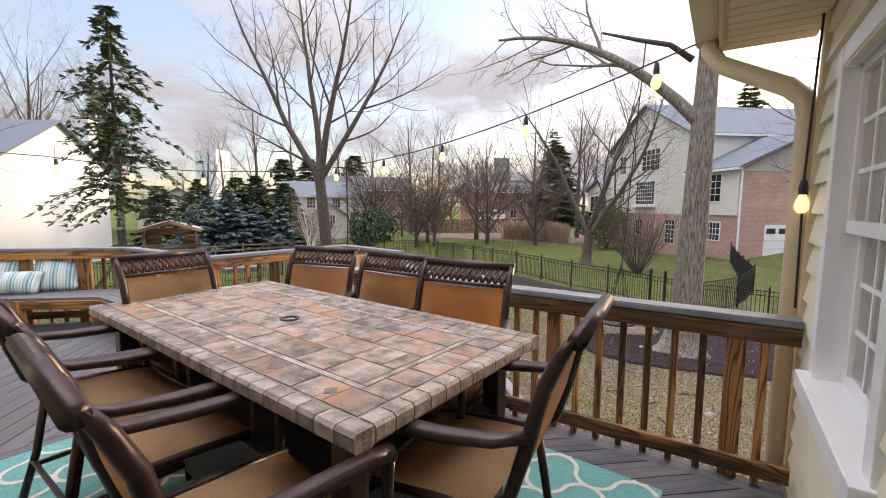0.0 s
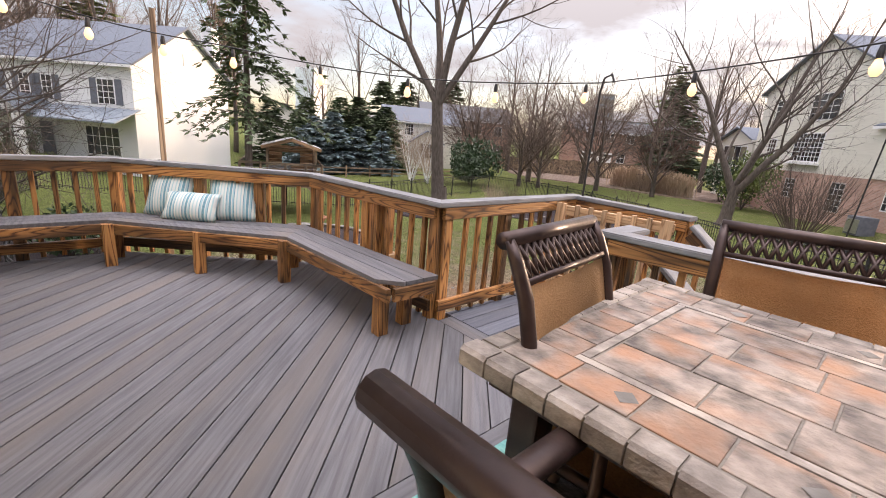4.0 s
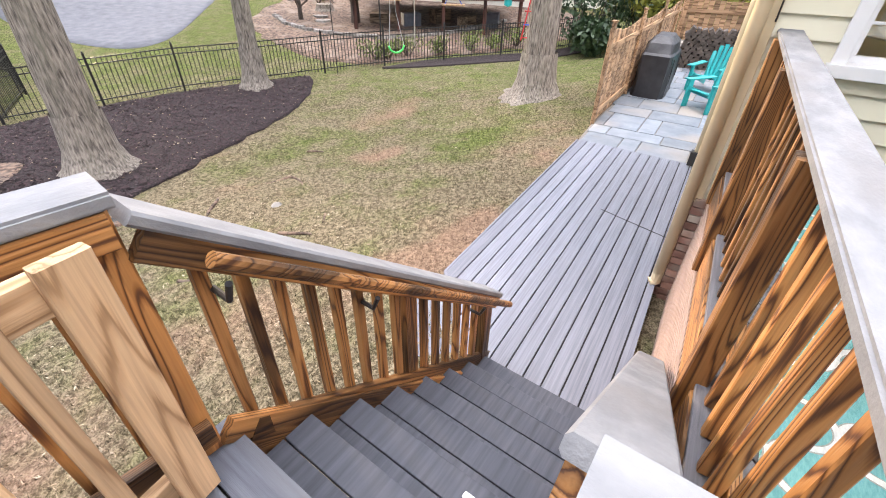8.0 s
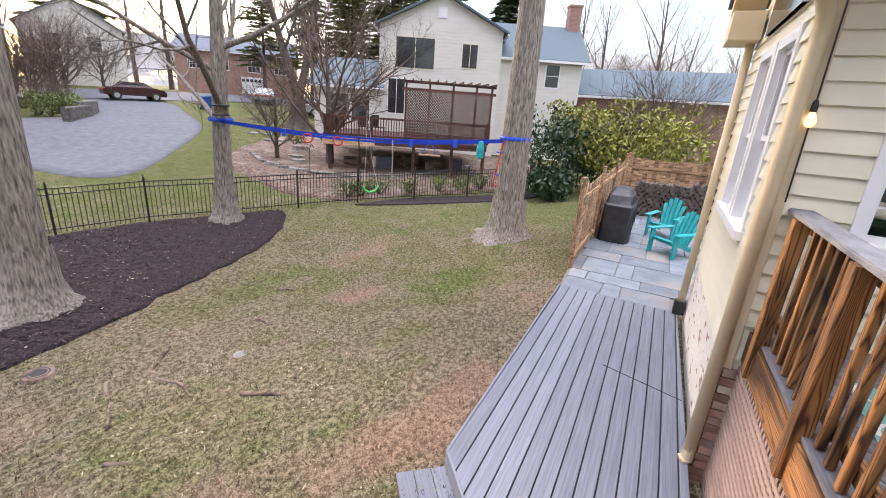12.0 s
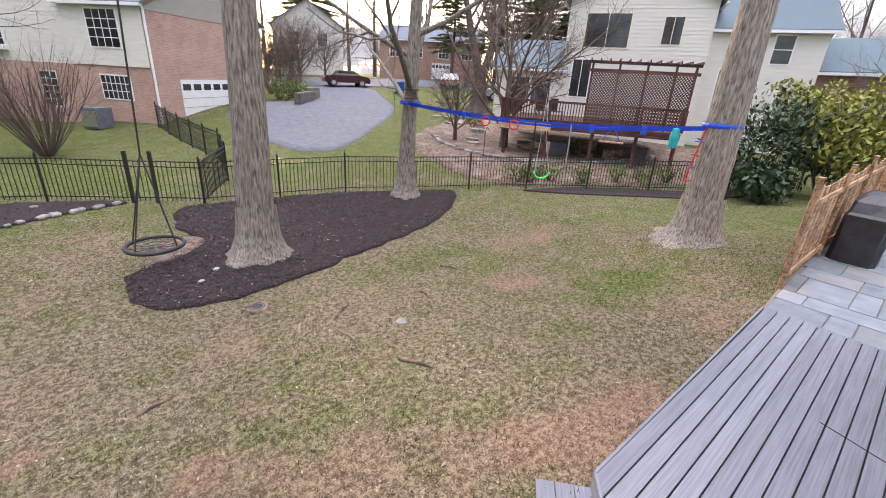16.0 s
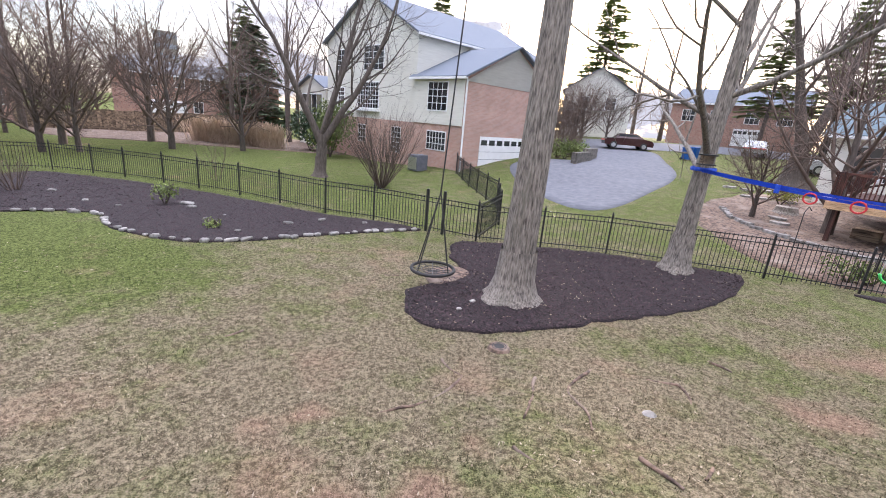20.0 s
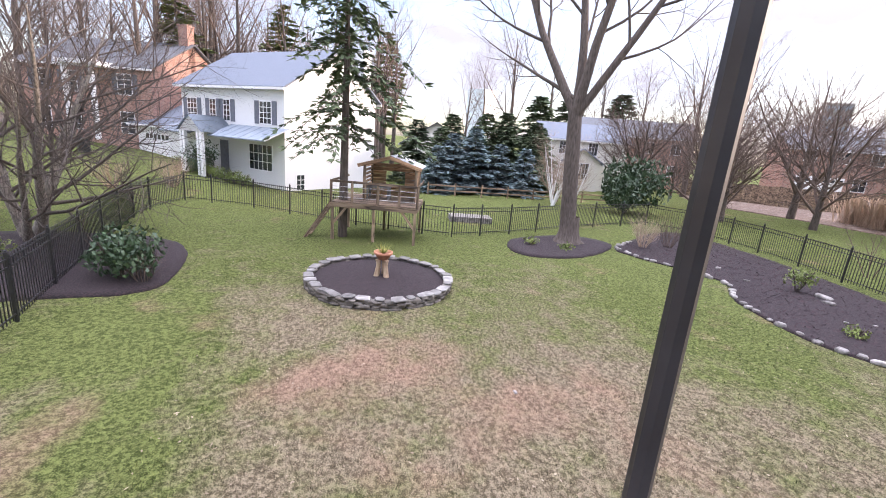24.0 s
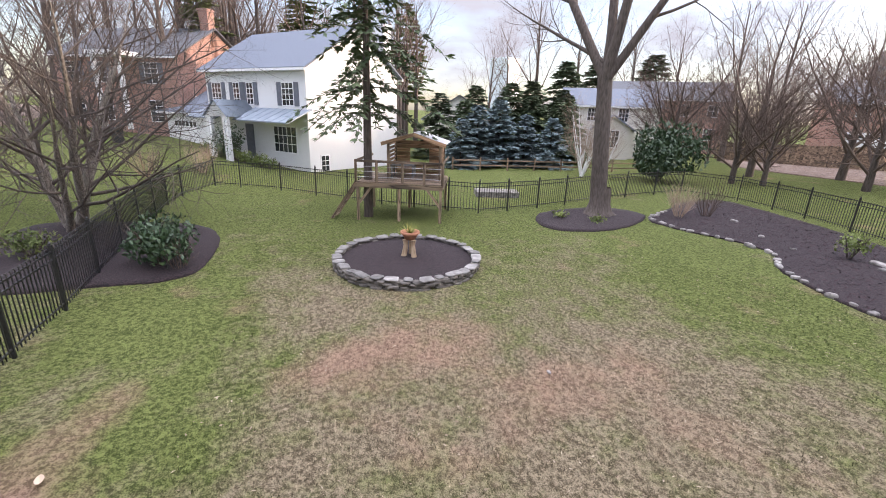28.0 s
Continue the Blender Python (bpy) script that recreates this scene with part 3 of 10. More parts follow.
def board(name, a, b, width, thick, mat, parent=None, up=(0, 0, 1), label="", bevel=0.003, base=None):
    """A board from a to b: width lies across, thick along up. base: the parent's pose, when a and b are in the world."""
    a, b = Vector(a), Vector(b)
    x = (b - a).normalized()
    z = Vector(up) - x * x.dot(Vector(up))
    if z.length < 1e-4:
        z = Vector((1, 0, 0)) - x * x.x
    z.normalize()
    y = z.cross(x)
    m = Matrix((x, y, z)).transposed().to_4x4()
    m.translation = (a + b) / 2
    if base is not None:
        m = base.inverted() @ m
    return part(name, board_mesh((b - a).length, width, thick, mat, bevel), None, parent, label, m=m)


def lerp(a, b, t):
    return tuple(p + (q - p) * t for p, q in zip(a, b))


def smooth01(x):
    x = min(max(x, 0.0), 1.0)
    return x * x * (3 - 2 * x)


def clip_poly(poly, a, b, c):
    """The part of a convex polygon where a*x + b*y <= c."""
    out = []
    for i, p in enumerate(poly):
        q = poly[(i + 1) % len(poly)]
        dp, dq = a * p[0] + b * p[1] - c, a * q[0] + b * q[1] - c
        if dp <= 0:
            out.append(p)
        if dp * dq < 0:
            t = dp / (dp - dq)
            out.append((p[0] + (q[0] - p[0]) * t, p[1] + (q[1] - p[1]) * t))
    return out


def planks(poly, angle, pitch, gap, z0, z1, mat, parent, name="plank", shift=0.0):
    """Deck boards that run at an angle and fill a convex polygon, each one an object of its own."""
    ca, sa = math.cos(radians(angle)), math.sin(radians(angle))
    across = [-sa * x + ca * y for x, y in poly]
    k = math.floor((min(across) - shift) / pitch)
    while k * pitch + shift < max(across):
        lo, hi = k * pitch + shift + gap / 2, (k + 1) * pitch + shift - gap / 2
        strip = clip_poly(clip_poly(poly, -sa, ca, hi), sa, -ca, -lo)
        k += 1
        if len(strip) < 3:
            continue
        cx, cy = sum(p[0] for p in strip) / len(strip), sum(p[1] for p in strip) / len(strip)
        local = [((x - cx) * ca + (y - cy) * sa, -(x - cx) * sa + (y - cy) * ca) for x, y in strip]
        if max(p[0] for p in local) - min(p[0] for p in local) < 0.03 or max(p[1] for p in local) - min(p[1] for p in local) < 0.012:
            continue
        part(name, prism(bmesh.new(), local, z0, z1), mat, parent, m=pose(cx, cy, 0, 0, 0, angle))

# ---- ground ----
def ground_z(x, y):
    """The lie of the land: level lawn, a bank up to the house, rises to the streets."""
    z = -2.2
    d = math.hypot(max(3.2 - x, 0, x - 19), max(y - 1.8, 0, -14 - y))
    z += 0.72 * smooth01(1 - d / 6.5)
    d2 = math.hypot(max(-2.5 - x, 0, x - 4), max(y + 3.4, 0, -20 - y))
    z += 0.35 * smooth01(1 - d2 / 5.0) * (0 if d < 0.1 else 1)
    ne = 0.62 * x + 0.78 * y - 17
    z += 0.075 * min(max(ne, 0), 42) * smooth01((x + 4) / 16)
    sw = -0.55 * x - 0.83 * y - 11
    z += 0.055 * max(sw, 0) * smooth01(sw / 8) * (1 if sw < 45 else 45 / sw)
    w = max(-x - 20, 0)
    z -= 0.03 * min(w, 14) * smooth01((y + 8) / 8)
    nn = max(y - 30, 0) * smooth01((10 - x) / 20)
    z += 0.02 * min(nn, 40)
    z += 0.6 * smooth01(1 - math.hypot((x - 6) / 10, (y - 32) / 8))
    z += 0.05 * noise.noise((x * 0.25, y * 0.25, 3.0)) * smooth01((math.hypot(x, y) - 2) / 6)
    return z


def sheet(name, mat, label, us, vs, kind="structure", category="ground", lift=0.0, fn=None):
    bm = bmesh.new()
    grid = [[bm.verts.new((u, v, ground_z(u, v) + lift)) for v in vs] for u in us]
    for i in range(len(us) - 1):
        for j in range(len(vs) - 1):
            bm.faces.new((grid[i][j], grid[i + 1][j], grid[i + 1][j + 1], grid[i][j + 1]))
    return solid(name, bm, mat, label, category, kind, smooth=True)


def axis_steps(lo, hi, fine=0.5):
    out, x = [], 0.0
    step = fine
    for end, sign in ((hi, 1), (lo, -1)):
        x, got, step = 0.0, [], fine
        while abs(x) < abs(end):
            x += sign * step
            if abs(x) > 22:
                step *= 1.16
            got.append(x)
        out = (got[::-1] + [0.0] + out) if sign < 0 else got
    return out


sheet("ground", LAWN, "patchy green and straw winter lawn", axis_steps(-1500, 1500), axis_steps(-1500, 1500))


def patch(name, outline, mat, label, category, lift=0.02, cell=0.45, dome=0.0, edge_noise=0.0, parent=None, kind="structure"):
    """A bed or a pavement laid over the ground: an outline, closed with smooth curves, filled with draped cells."""
    pts, n = [], len(outline)
    for i in range(n):
        p0, p1, p2, p3 = (outline[(i + k) % n] for k in (-1, 0, 1, 2))
        for s in range(8):
            t = s / 8
            pts.append(tuple(0.5 * (2 * b + (c - a) * t + (2 * a - 5 * b + 4 * c - d) * t * t + (3 * b - a - 3 * c + d) * t ** 3) for a, b, c, d in zip(p0, p1, p2, p3)))
    pts = [(x + edge_noise * noise.noise((x * 2.3, y * 2.3, 1)), y + edge_noise * noise.noise((x * 2.3, y * 2.3, 7))) for x, y in pts]
    bm = bmesh.new()
    cx, cy = sum(p[0] for p in pts) / len(pts), sum(p[1] for p in pts) / len(pts)
    rings = max(3, int(max(math.hypot(p[0] - cx, p[1] - cy) for p in pts) / cell))
    rows = [[bm.verts.new((x, y, ground_z(x, y) - 0.06)) for x, y in pts]]
    for r in range(rings):
        s = 1 - r / rings
        rows.append([bm.verts.new((cx + (x - cx) * s, cy + (y - cy) * s, ground_z(cx + (x - cx) * s, cy + (y - cy) * s) + lift + dome * (1 - s ** 2) * 1.0)) for x, y in pts])
    for a, b in zip(rows, rows[1:]):
        for j in range(len(pts)):
            bm.faces.new((a[j], a[(j + 1) % len(pts)], b[(j + 1) % len(pts)], b[j]))
    mid = bm.verts.new((cx, cy, ground_z(cx, cy) + lift + dome))
    for j in range(len(pts)):
        bm.faces.new((rows[-1][j], rows[-1][(j + 1) % len(pts)], mid))
    solid(name, bm, mat, label, category, kind, smooth=True)
    return pts


MULCH_TREES = patch("mulch_bed", [(0.84, 9.4), (1.0, 8.43), (1.65, 8.08), (2.4, 8.1), (3.3, 8.3), (4.4, 8.7), (5.4, 9.05), (7.2, 9.75), (8.9, 10.9), (9.95, 12.1), (9.9, 12.5), (8.4, 13.1), (6.7, 13.6), (4.9, 13.85), (3.0, 14.05), (2.15, 13.8), (1.9, 12.5), (2.2, 11.1), (1.6, 10.45), (0.95, 9.8)],
                    MULCH, "dark brown mulch bed round two large trunks", "mulch bed", 0.04, edge_noise=0.1)
MULCH_LONG = patch("mulch_bed", [(1.05, 15.1), (-0.4, 14.4), (-2.0, 13.5), (-3.6, 12.5), (-4.8, 12.1), (-5.9, 12.3), (-7.3, 12.9), (-8.4, 14.1), (-9.6, 14.2), (-11.4, 13.5), (-12.8, 13.6), (-14.2, 15.8), (-15.6, 18.5), (-15.2, 20.5), (-12.0, 19.9), (-8.2, 18.8), (-4.5, 17.2), (-2.3, 16.2), (-0.6, 15.8)],
                   MULCH, "long dark mulch bed along the black fence", "mulch bed", 0.04, edge_noise=0.08)
patch("mulch_bed", [(-13.1, 8.95), (-12.0, 9.1), (-11.6, 10.5), (-12.1, 12.2), (-13.4, 13.9), (-14.8, 13.3), (-15.0, 11.5), (-14.4, 9.8)], MULCH, "small round mulch bed at a tree foot", "mulch bed", 0.04, edge_noise=0.05)
patch("mulch_bed", [(-9.7, -3.1), (-10.0, -1.5), (-11.7, -1.2), (-13.3, -1.4), (-14.3, -2.0), (-15.0, -3.2), (-15.3, -6.4), (-12.5, -6.6), (-9.9, -5.45)], MULCH, "dark mulch bed under shrubs", "mulch bed", 0.04, edge_noise=0.05)
patch("mulch_bed", [(12.5, 11.4), (13.6, 10.4), (15.6, 9.0), (18.2, 7.4), (20.5, 6.4), (21.0, 7.1), (18.6, 8.2), (16.4, 9.6), (14.4, 10.9)], MULCH, "strip of dark mulch along the fence", "mulch bed", 0.04)
patch("driveway", [(-5.0, -4.6), (-7.0, -4.85), (-9.7, -5.75), (-12.2, -6.65), (-14.8, -7.95), (-16.6, -9.7), (-17.8, -13.0), (-17.2, -16.5), (-12.0, -17.5), (-8.0, -14.0), (-4.0, -11.0), (-3.4, -7.0)],
      CONCRETE, "pale concrete driveway that curves to the street", "driveway", 0.03, 1.0)
patch("road", [(-13.0, -18.0), (-17.5, -15.2), (-22.0, -16.5), (-30.0, -22.0), (-40.0, -26.0), (-46.0, -33.0), (-40.0, -46.0), (-30.0, -40.0), (-22.0, -32.0), (-14.0, -24.0)],
      ASPHALT, "grey asphalt cul-de-sac", "road", 0.05, 2.0)
patch("neighbour_driveway", [(6.5, 29.0), (7.2, 21.5), (9.0, 19.8), (13.0, 23.5), (17.5, 29.0), (20.0, 35.0), (22.0, 42.0), (17.0, 44.5), (14.5, 38.0), (12.0, 33.5), (9.5, 32.5)],
      ASPHALT, "curving asphalt driveway of the neighbour", "driveway", 0.03, 1.0)
patch("street", [(-6.0, 50.0), (10.0, 46.5), (26.0, 44.0), (44.0, 33.0), (64.0, 20.0), (68.0, 27.0), (48.0, 40.0), (28.0, 51.0), (10.0, 54.0), (-6.0, 57.0)], ASPHALT, "asphalt street beyond the gardens", "road", 0.05, 2.0)
patch("leaf_litter", [(12.2, 12.6), (15.2, 11.0), (18.5, 9.2), (26.0, 7.5), (27.0, 13.0), (25.0, 20.0), (20.0, 24.0), (14.5, 21.5), (12.0, 17.0)], DIRT, "bare ground with brown leaves and bark", "ground", 0.03, 0.8, edge_noise=0.3)
patch("leaf_litter", [(-30.0, 38.0), (-22.0, 36.0), (-10.0, 36.5), (-4.0, 39.0), (-8.0, 46.0), (-25.0, 48.0), (-36.0, 45.0)], DIRT, "strip of brown leaf litter under the trees", "ground", 0.03, 1.5)
patch("leaf_litter", [(-24.0, -30.0), (-34.0, -20.0), (-60.0, -26.0), (-90.0, -50.0), (-70.0, -90.0), (-40.0, -70.0), (-26.0, -46.0)], DIRT, "bank of brown winter grass and leaves", "ground", 0.02, 3.0)

# ---- the upper deck ----
W1X, W2Y, W2END = 4.82, -3.11, -2.95       # wall planes in the plan of the house, and the far end of the long wall


def wall_y(x):
    """Where the long wall stands on the deck."""
    p = HOUSE_PLAN @ Vector((W1X, W2Y, 0))
    return p.y + (x - p.x) * math.tan(radians(4.1))


def wall_x(y):
    """Where the dining-room wall stands on the deck."""
    p = HOUSE_PLAN @ Vector((W1X, 0.44, 0))
    return p.x - (y - p.y) * math.tan(radians(4.1))


RAIL_TOP = 0.915
deck = thing("deck", "grey composite deck with boards laid in a chevron", "deck", kind="structure")
SEAM = 1.12
main_poly = [(SEAM, wall_y(SEAM)), (SEAM, -0.30), (0.02, -0.30), (-1.72, -0.44), (-2.86, -1.93), (-2.88, wall_y(-2.88))][::-1]
planks(main_poly, 135, 0.145, 0.008, -0.025, 0.0, DECK, deck)
planks([(SEAM + 0.14, wall_y(SEAM + 0.14)), (wall_x(-3.06) - 0.02, wall_y(4.99)), (wall_x(0.28) - 0.02, 0.28), (SEAM + 0.14, 0.01)], 45, 0.145, 0.008, -0.025, 0.0, DECK, deck)
board("border_plank", (SEAM + 0.07, wall_y(SEAM), -0.0125), (SEAM + 0.07, -0.30, -0.0125), 0.134, 0.025, DECK, deck)
board("border_plank", (0.02, -0.225, -0.0125), (SEAM + 0.138, -0.225, -0.0125), 0.138, 0.025, DECK, deck)
planks([(-0.06, -0.15), (1.14, -0.15), (1.14, 1.46), (-0.06, 1.46)], 90, 0.145, 0.008, -0.025, 0.0, DECK_LAND, deck, shift=0.02)
# dark sheet that paints in the shade below the boards
shade_bm = bmesh.new()
prism(shade_bm, [(wall_x(-3.0), wall_y(4.98)), (wall_x(0.26) - 0.02, 0.26), (1.12, 0.0), (1.12, 1.44), (-0.04, 1.46), (-0.04, -0.24), (-1.70, -0.42), (-2.84, -1.91), (-2.86, wall_y(-2.86))], -0.05, -0.034)
part("underlay", shade_bm, GAP, deck, "near-black sheet for the shade under the boards")
for a, b in (((-0.04, -0.26), (-1.70, -0.44)), ((-1.70, -0.44), (-2.91, -1.97)), ((-2.91, -1.97), (-2.91, wall_y(-2.91))), ((-0.07, 1.53), (1.12, 1.46)), ((-0.09, -0.26), (-0.09, 1.53)), ((1.16, 0.09), (wall_x(0.4) - 0.03, 0.405))):
    board("rim_joist", (*a, -0.165), (*b, -0.165), 0.25, 0.038, WOOD, deck, up=(b[1] - a[1], a[0] - b[0], 0))
for x, y in ((-0.03, 1.40), (1.08, 1.40), (-1.66, -0.60), (-2.78, -1.95), (-0.15, -0.42), (1.15, 0.10), (3.0, 0.12)):
    board("support_post", (x, y, ground_z(x, y) - 0.2), (x, y, -0.06), 0.14, 0.14, WOOD, deck, up=(0, 1, 0))
# lattice skirt between the stair and the house corner
skirt = thing("lattice_skirt", "brown lattice panel under the deck edge", "lattice", (1.3, 0.115, -0.72), 4.9)
for k in range(60):
    u = 0.02 + k * 0.058
    board("slat", (u, 0, -0.76), (u, 0, 0.42), 0.032, 0.008, LATTICE, skirt, up=(0, 1, 0), bevel=0)
for k in range(20):
    z = -0.74 + k * 0.058
    board("slat", (0, 0.009, z), (3.46, 0.009, z), 0.032, 0.008, LATTICE, skirt, up=(0, 1, 0), bevel=0)
# near-black panel, the shade under the deck put into its colour
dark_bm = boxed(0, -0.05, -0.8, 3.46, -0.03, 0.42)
part("backing", dark_bm, GAP, skirt, "near-black panel for the shade behind the lattice")


def railing(name, a, b, inward, label, posts=(), z=0.0, z_end=None, gap=0.135, cap=True, cap_over=(0.07, 0.07), group="deck railings", baluster_len=0.87, mat=WOOD, before=None, after=None, post_out=0.012):
    """A rail from a to b in plan: cap, two rails on the inner face, balusters behind them, posts."""
    z_end = z if z_end is None else z_end
    A, B = Vector((*a, z)), Vector((*b, z_end))
    d = (B - A)
    flat = Vector((d.x, d.y, 0)).normalized()
    n = Vector((-flat.y, flat.x, 0)) * (1 if inward > 0 else -1)
    rt = thing(name, label, "railing", A, 0, group)
    base = rt.matrix_basis.copy()
    up = Vector((0, 0, 1))

    def put(nm, p, q, w, t, m, u, lb="", bevel=0.004):
        return board(nm, p, q, w, t, m, rt, u, lb, bevel, base)

    dn = d.normalized()
    top = RAIL_TOP
    if before or after:
        # a cap mitred against the neighbouring runs
        w = 0.0725

        def end(p, other, sign):
            if other is None:
                q = p + flat * sign * cap_over[0 if sign < 0 else 1]
                return q + left * w, q - left * w
            o_ = (Vector((*other, 0)) - Vector((p.x, p.y, 0))).normalized() * sign
            bis = (flat + o_).normalized()
            side = Vector((-bis.y, bis.x, 0)) * (w / max(bis.dot(flat), 0.2))
            q = p - flat * sign * 0.0008
            return q + side, q - side

        left = Vector((-flat.y, flat.x, 0))
        (al, ar), (bl, br) = end(A, before, -1), end(B, after, 1)
        mid = (A + B) / 2
        ang = math.atan2(flat.y, flat.x)
        pts = [((p - mid).dot(flat), (p - mid).dot(left)) for p in (ar, br, bl, al)]
        bm = prism(bmesh.new(), pts, -0.018, 0.018)
        bmesh.ops.bevel(bm, geom=[e_ for e_ in bm.edges if abs(e_.verts[0].co.z - e_.verts[1].co.z) < 1e-4 and abs((e_.verts[0].co - e_.verts[1].co).normalized().x) > 0.99], offset=0.007, segments=2, affect="EDGES")
        part("cap", bm, CAP, rt, "grey composite cap board", m=base.inverted() @ pose(mid.x, mid.y, mid.z + top - 0.018, 0, 0, math.degrees(ang)))
    elif cap:
        put("cap", A + up * (top - 0.018) - dn * cap_over[0], B + up * (top - 0.018) + dn * cap_over[1], 0.145, 0.036, CAP, up, "grey composite cap board", 0.008)
    inner = n * 0.045
    put("top_rail", A + up * (top - 0.085) + inner, B + up * (top - 0.085) + inner, 0.088, 0.036, mat, n)
    put("bottom_rail", A + up * 0.11 + inner, B + up * 0.11 + inner, 0.088, 0.036, mat, n)
    count = max(2, int(d.length / gap))
    for i in range(1, count):
        p = A + d * (i / count) + n * 0.006
        if any(abs((p - A).dot(dn) - s * d.length) < 0.085 for s in posts):
            continue
        jig = random.uniform(-0.004, 0.004)
        put("baluster", p + up * (top - 0.036 - baluster_len) + flat * jig, p + up * (top - 0.036), 0.037, 0.037, mat, n)
    for s in posts:
        p = A + d * s - n * post_out
        put("post", p + up * -0.28, p + up * (top - 0.036), 0.088, 0.088, mat, n, "", 0.006)
    return rt


RCOR, GATEL, GATER, RAILA0, RAILA1 = (-0.05, -0.31), (-0.05, 1.50), (1.07, 1.41), (1.095, 0.055), (4.755, 0.365)
SEG23, SEG12, SEG1 = (-1.73, -0.49), (-2.91, -1.95), (-2.91, wall_y(-2.91) + 0.05)
railing("deck_railing", SEG1, SEG12, -1, "brown stained wood railing with grey cap at the house corner", (0.05, 0.55), after=SEG23)
railing("deck_railing", SEG12, SEG23, -1, "brown stained wood railing with grey cap behind the bench", (0.0, 0.42, 0.72), before=SEG1, after=RCOR)
railing("deck_railing", SEG23, RCOR, -1, "brown stained wood railing with grey cap behind the bench", (0.02, 0.5, 0.98), before=SEG12, after=GATEL)
railing("deck_railing", RCOR, GATEL, -1, "brown stained wood railing beside the landing", (0.04, 0.42), before=SEG23, after=GATER)
railing("deck_railing", GATEL, GATER, -1, "brown stained wood railing at the end of the landing", (0.0, 0.18, 0.97), before=RCOR, cap_over=(0.0, 0.02))
railing("deck_railing", RAILA0, RAILA1, -1, "brown stained wood railing above the stairs by the table", (0.0, 0.33, 0.66, 0.93), before=(1.095, 0.33), cap_over=(0.07, 0.0), post_out=0.046)
board("edge_plank", (1.20, 0.045, -0.0125), (wall_x(0.36) - 0.04, 0.345, -0.0125), 0.125, 0.025, DECK, deck)
railing("deck_railing", RAILA0, (1.095, 0.32), 1, "short brown railing return at the stair head", (0.9,), before=RAILA1, cap_over=(0.0, 0.07))

# the gate, swung open against the end rail
gate = thing("gate", "open pale wooden gate with slats, swung against the railing", "gate", (1.00, 1.30, 0.0), 188.4)
gb = gate.matrix_basis.copy()
for z in (0.12, 0.80):
    board("gate_rail", (0.0, 0, z), (1.0, 0, z), 0.088, 0.036, WOOD_PALE, gate, (0, 1, 0))
for k in range(6):
    x = 0.185 + k * 0.125
    board("gate_slat", (x, 0.037, 0.03), (x, 0.037, 0.865), 0.038, 0.036, WOOD_PALE, gate, (0, 1, 0))
board("gate_stile", (0.05, 0.037, 0.05), (0.05, 0.037, 0.87), 0.09, 0.036, WOOD_PALE, gate, (0, 1, 0))
board("gate_stile", (0.965, 0.037, 0.0), (0.965, 0.037, 0.865), 0.09, 0.036, WOOD_PALE, gate, (0, 1, 0))
latch = thing("gate_latch", "galvanised gate latch on the rail end", "latch", (1.06, 0.47, 0.80))
part("plate", boxed(-0.004, -0.02, -0.04, 0.004, 0.02, 0.04, bevel=0.002), STEEL, latch)
part("fork", tube(bmesh.new(), [(-0.004, 0.0, 0.02), (-0.03, 0.03, 0.02), (-0.07, 0.03, 0.01), (-0.11, 0.045, 0.0)], 0.007, 8), STEEL, latch)
part("fork", tube(bmesh.new(), [(-0.004, -0.01, 0.0), (-0.05, -0.01, -0.01), (-0.11, 0.0, -0.03)], 0.007, 8), STEEL, latch)
part("catch", tube(bmesh.new(), [(-0.03, -0.02, 0.03), (-0.045, 0.02, -0.03)], 0.01, 8), STEEL, latch)

# ---- bench along the rail ----
BENCH_Z = 0.41
bench = thing("bench", "built-in wooden bench with grey plank seat along the railing", "bench", (0, 0, 0))
front = [(0.10, -0.84), (-1.33, -0.93), (-2.46, -2.08), (-2.46, wall_y(-2.46) + 0.04)]
back = [(0.10, -0.41), (-1.69, -0.58), (-2.82, -1.96), (-2.82, wall_y(-2.82) + 0.04)]
for i in range(3):
    for r in range(3):
        p = [lerp(front[i], back[i], r / 3 + 0.008), lerp(front[i + 1], back[i + 1], r / 3 + 0.008), lerp(front[i + 1], back[i + 1], (r + 1) / 3 - 0.008), lerp(front[i], back[i], (r + 1) / 3 - 0.008)]
        if i == 0 and r == 0:
            p[0:1] = [(-0.04, -0.852), (0.10, -0.72)][::-1]
        bm = prism(bmesh.new(), p[::-1], BENCH_Z - 0.03, BENCH_Z)
        if bm.faces[:][0].normal.z < 0:
            bmesh.ops.recalc_face_normals(bm, faces=bm.faces[:])
        bmesh.ops.recalc_face_normals(bm, faces=bm.faces[:])
        part("seat_plank", bm, DECK, bench)
    board("apron", (*front[i], BENCH_Z - 0.078), (*front[i + 1], BENCH_Z - 0.078), 0.092, 0.036, WOOD, bench, (front[i + 1][1] - front[i][1], front[i][0] - front[i + 1][0], 0))
board("apron", (0.10, -0.80, BENCH_Z - 0.078), (0.10, -0.45, BENCH_Z - 0.078), 0.092, 0.036, WOOD, bench, (1, 0, 0))
for x, y in ((-0.04, -0.80), (-1.34, -0.95), (-2.44, -2.08), (-2.44, -3.3), (-1.9, -1.49), (-1.7, -0.72), (-2.7, -2.0), (-0.1, -0.55), (-2.7, -3.2)):
    board("leg", (x, y, 0.0), (x, y, BENCH_Z - 0.03), 0.088, 0.088, WOOD, bench, (0, 1, 0), "", 0.006)

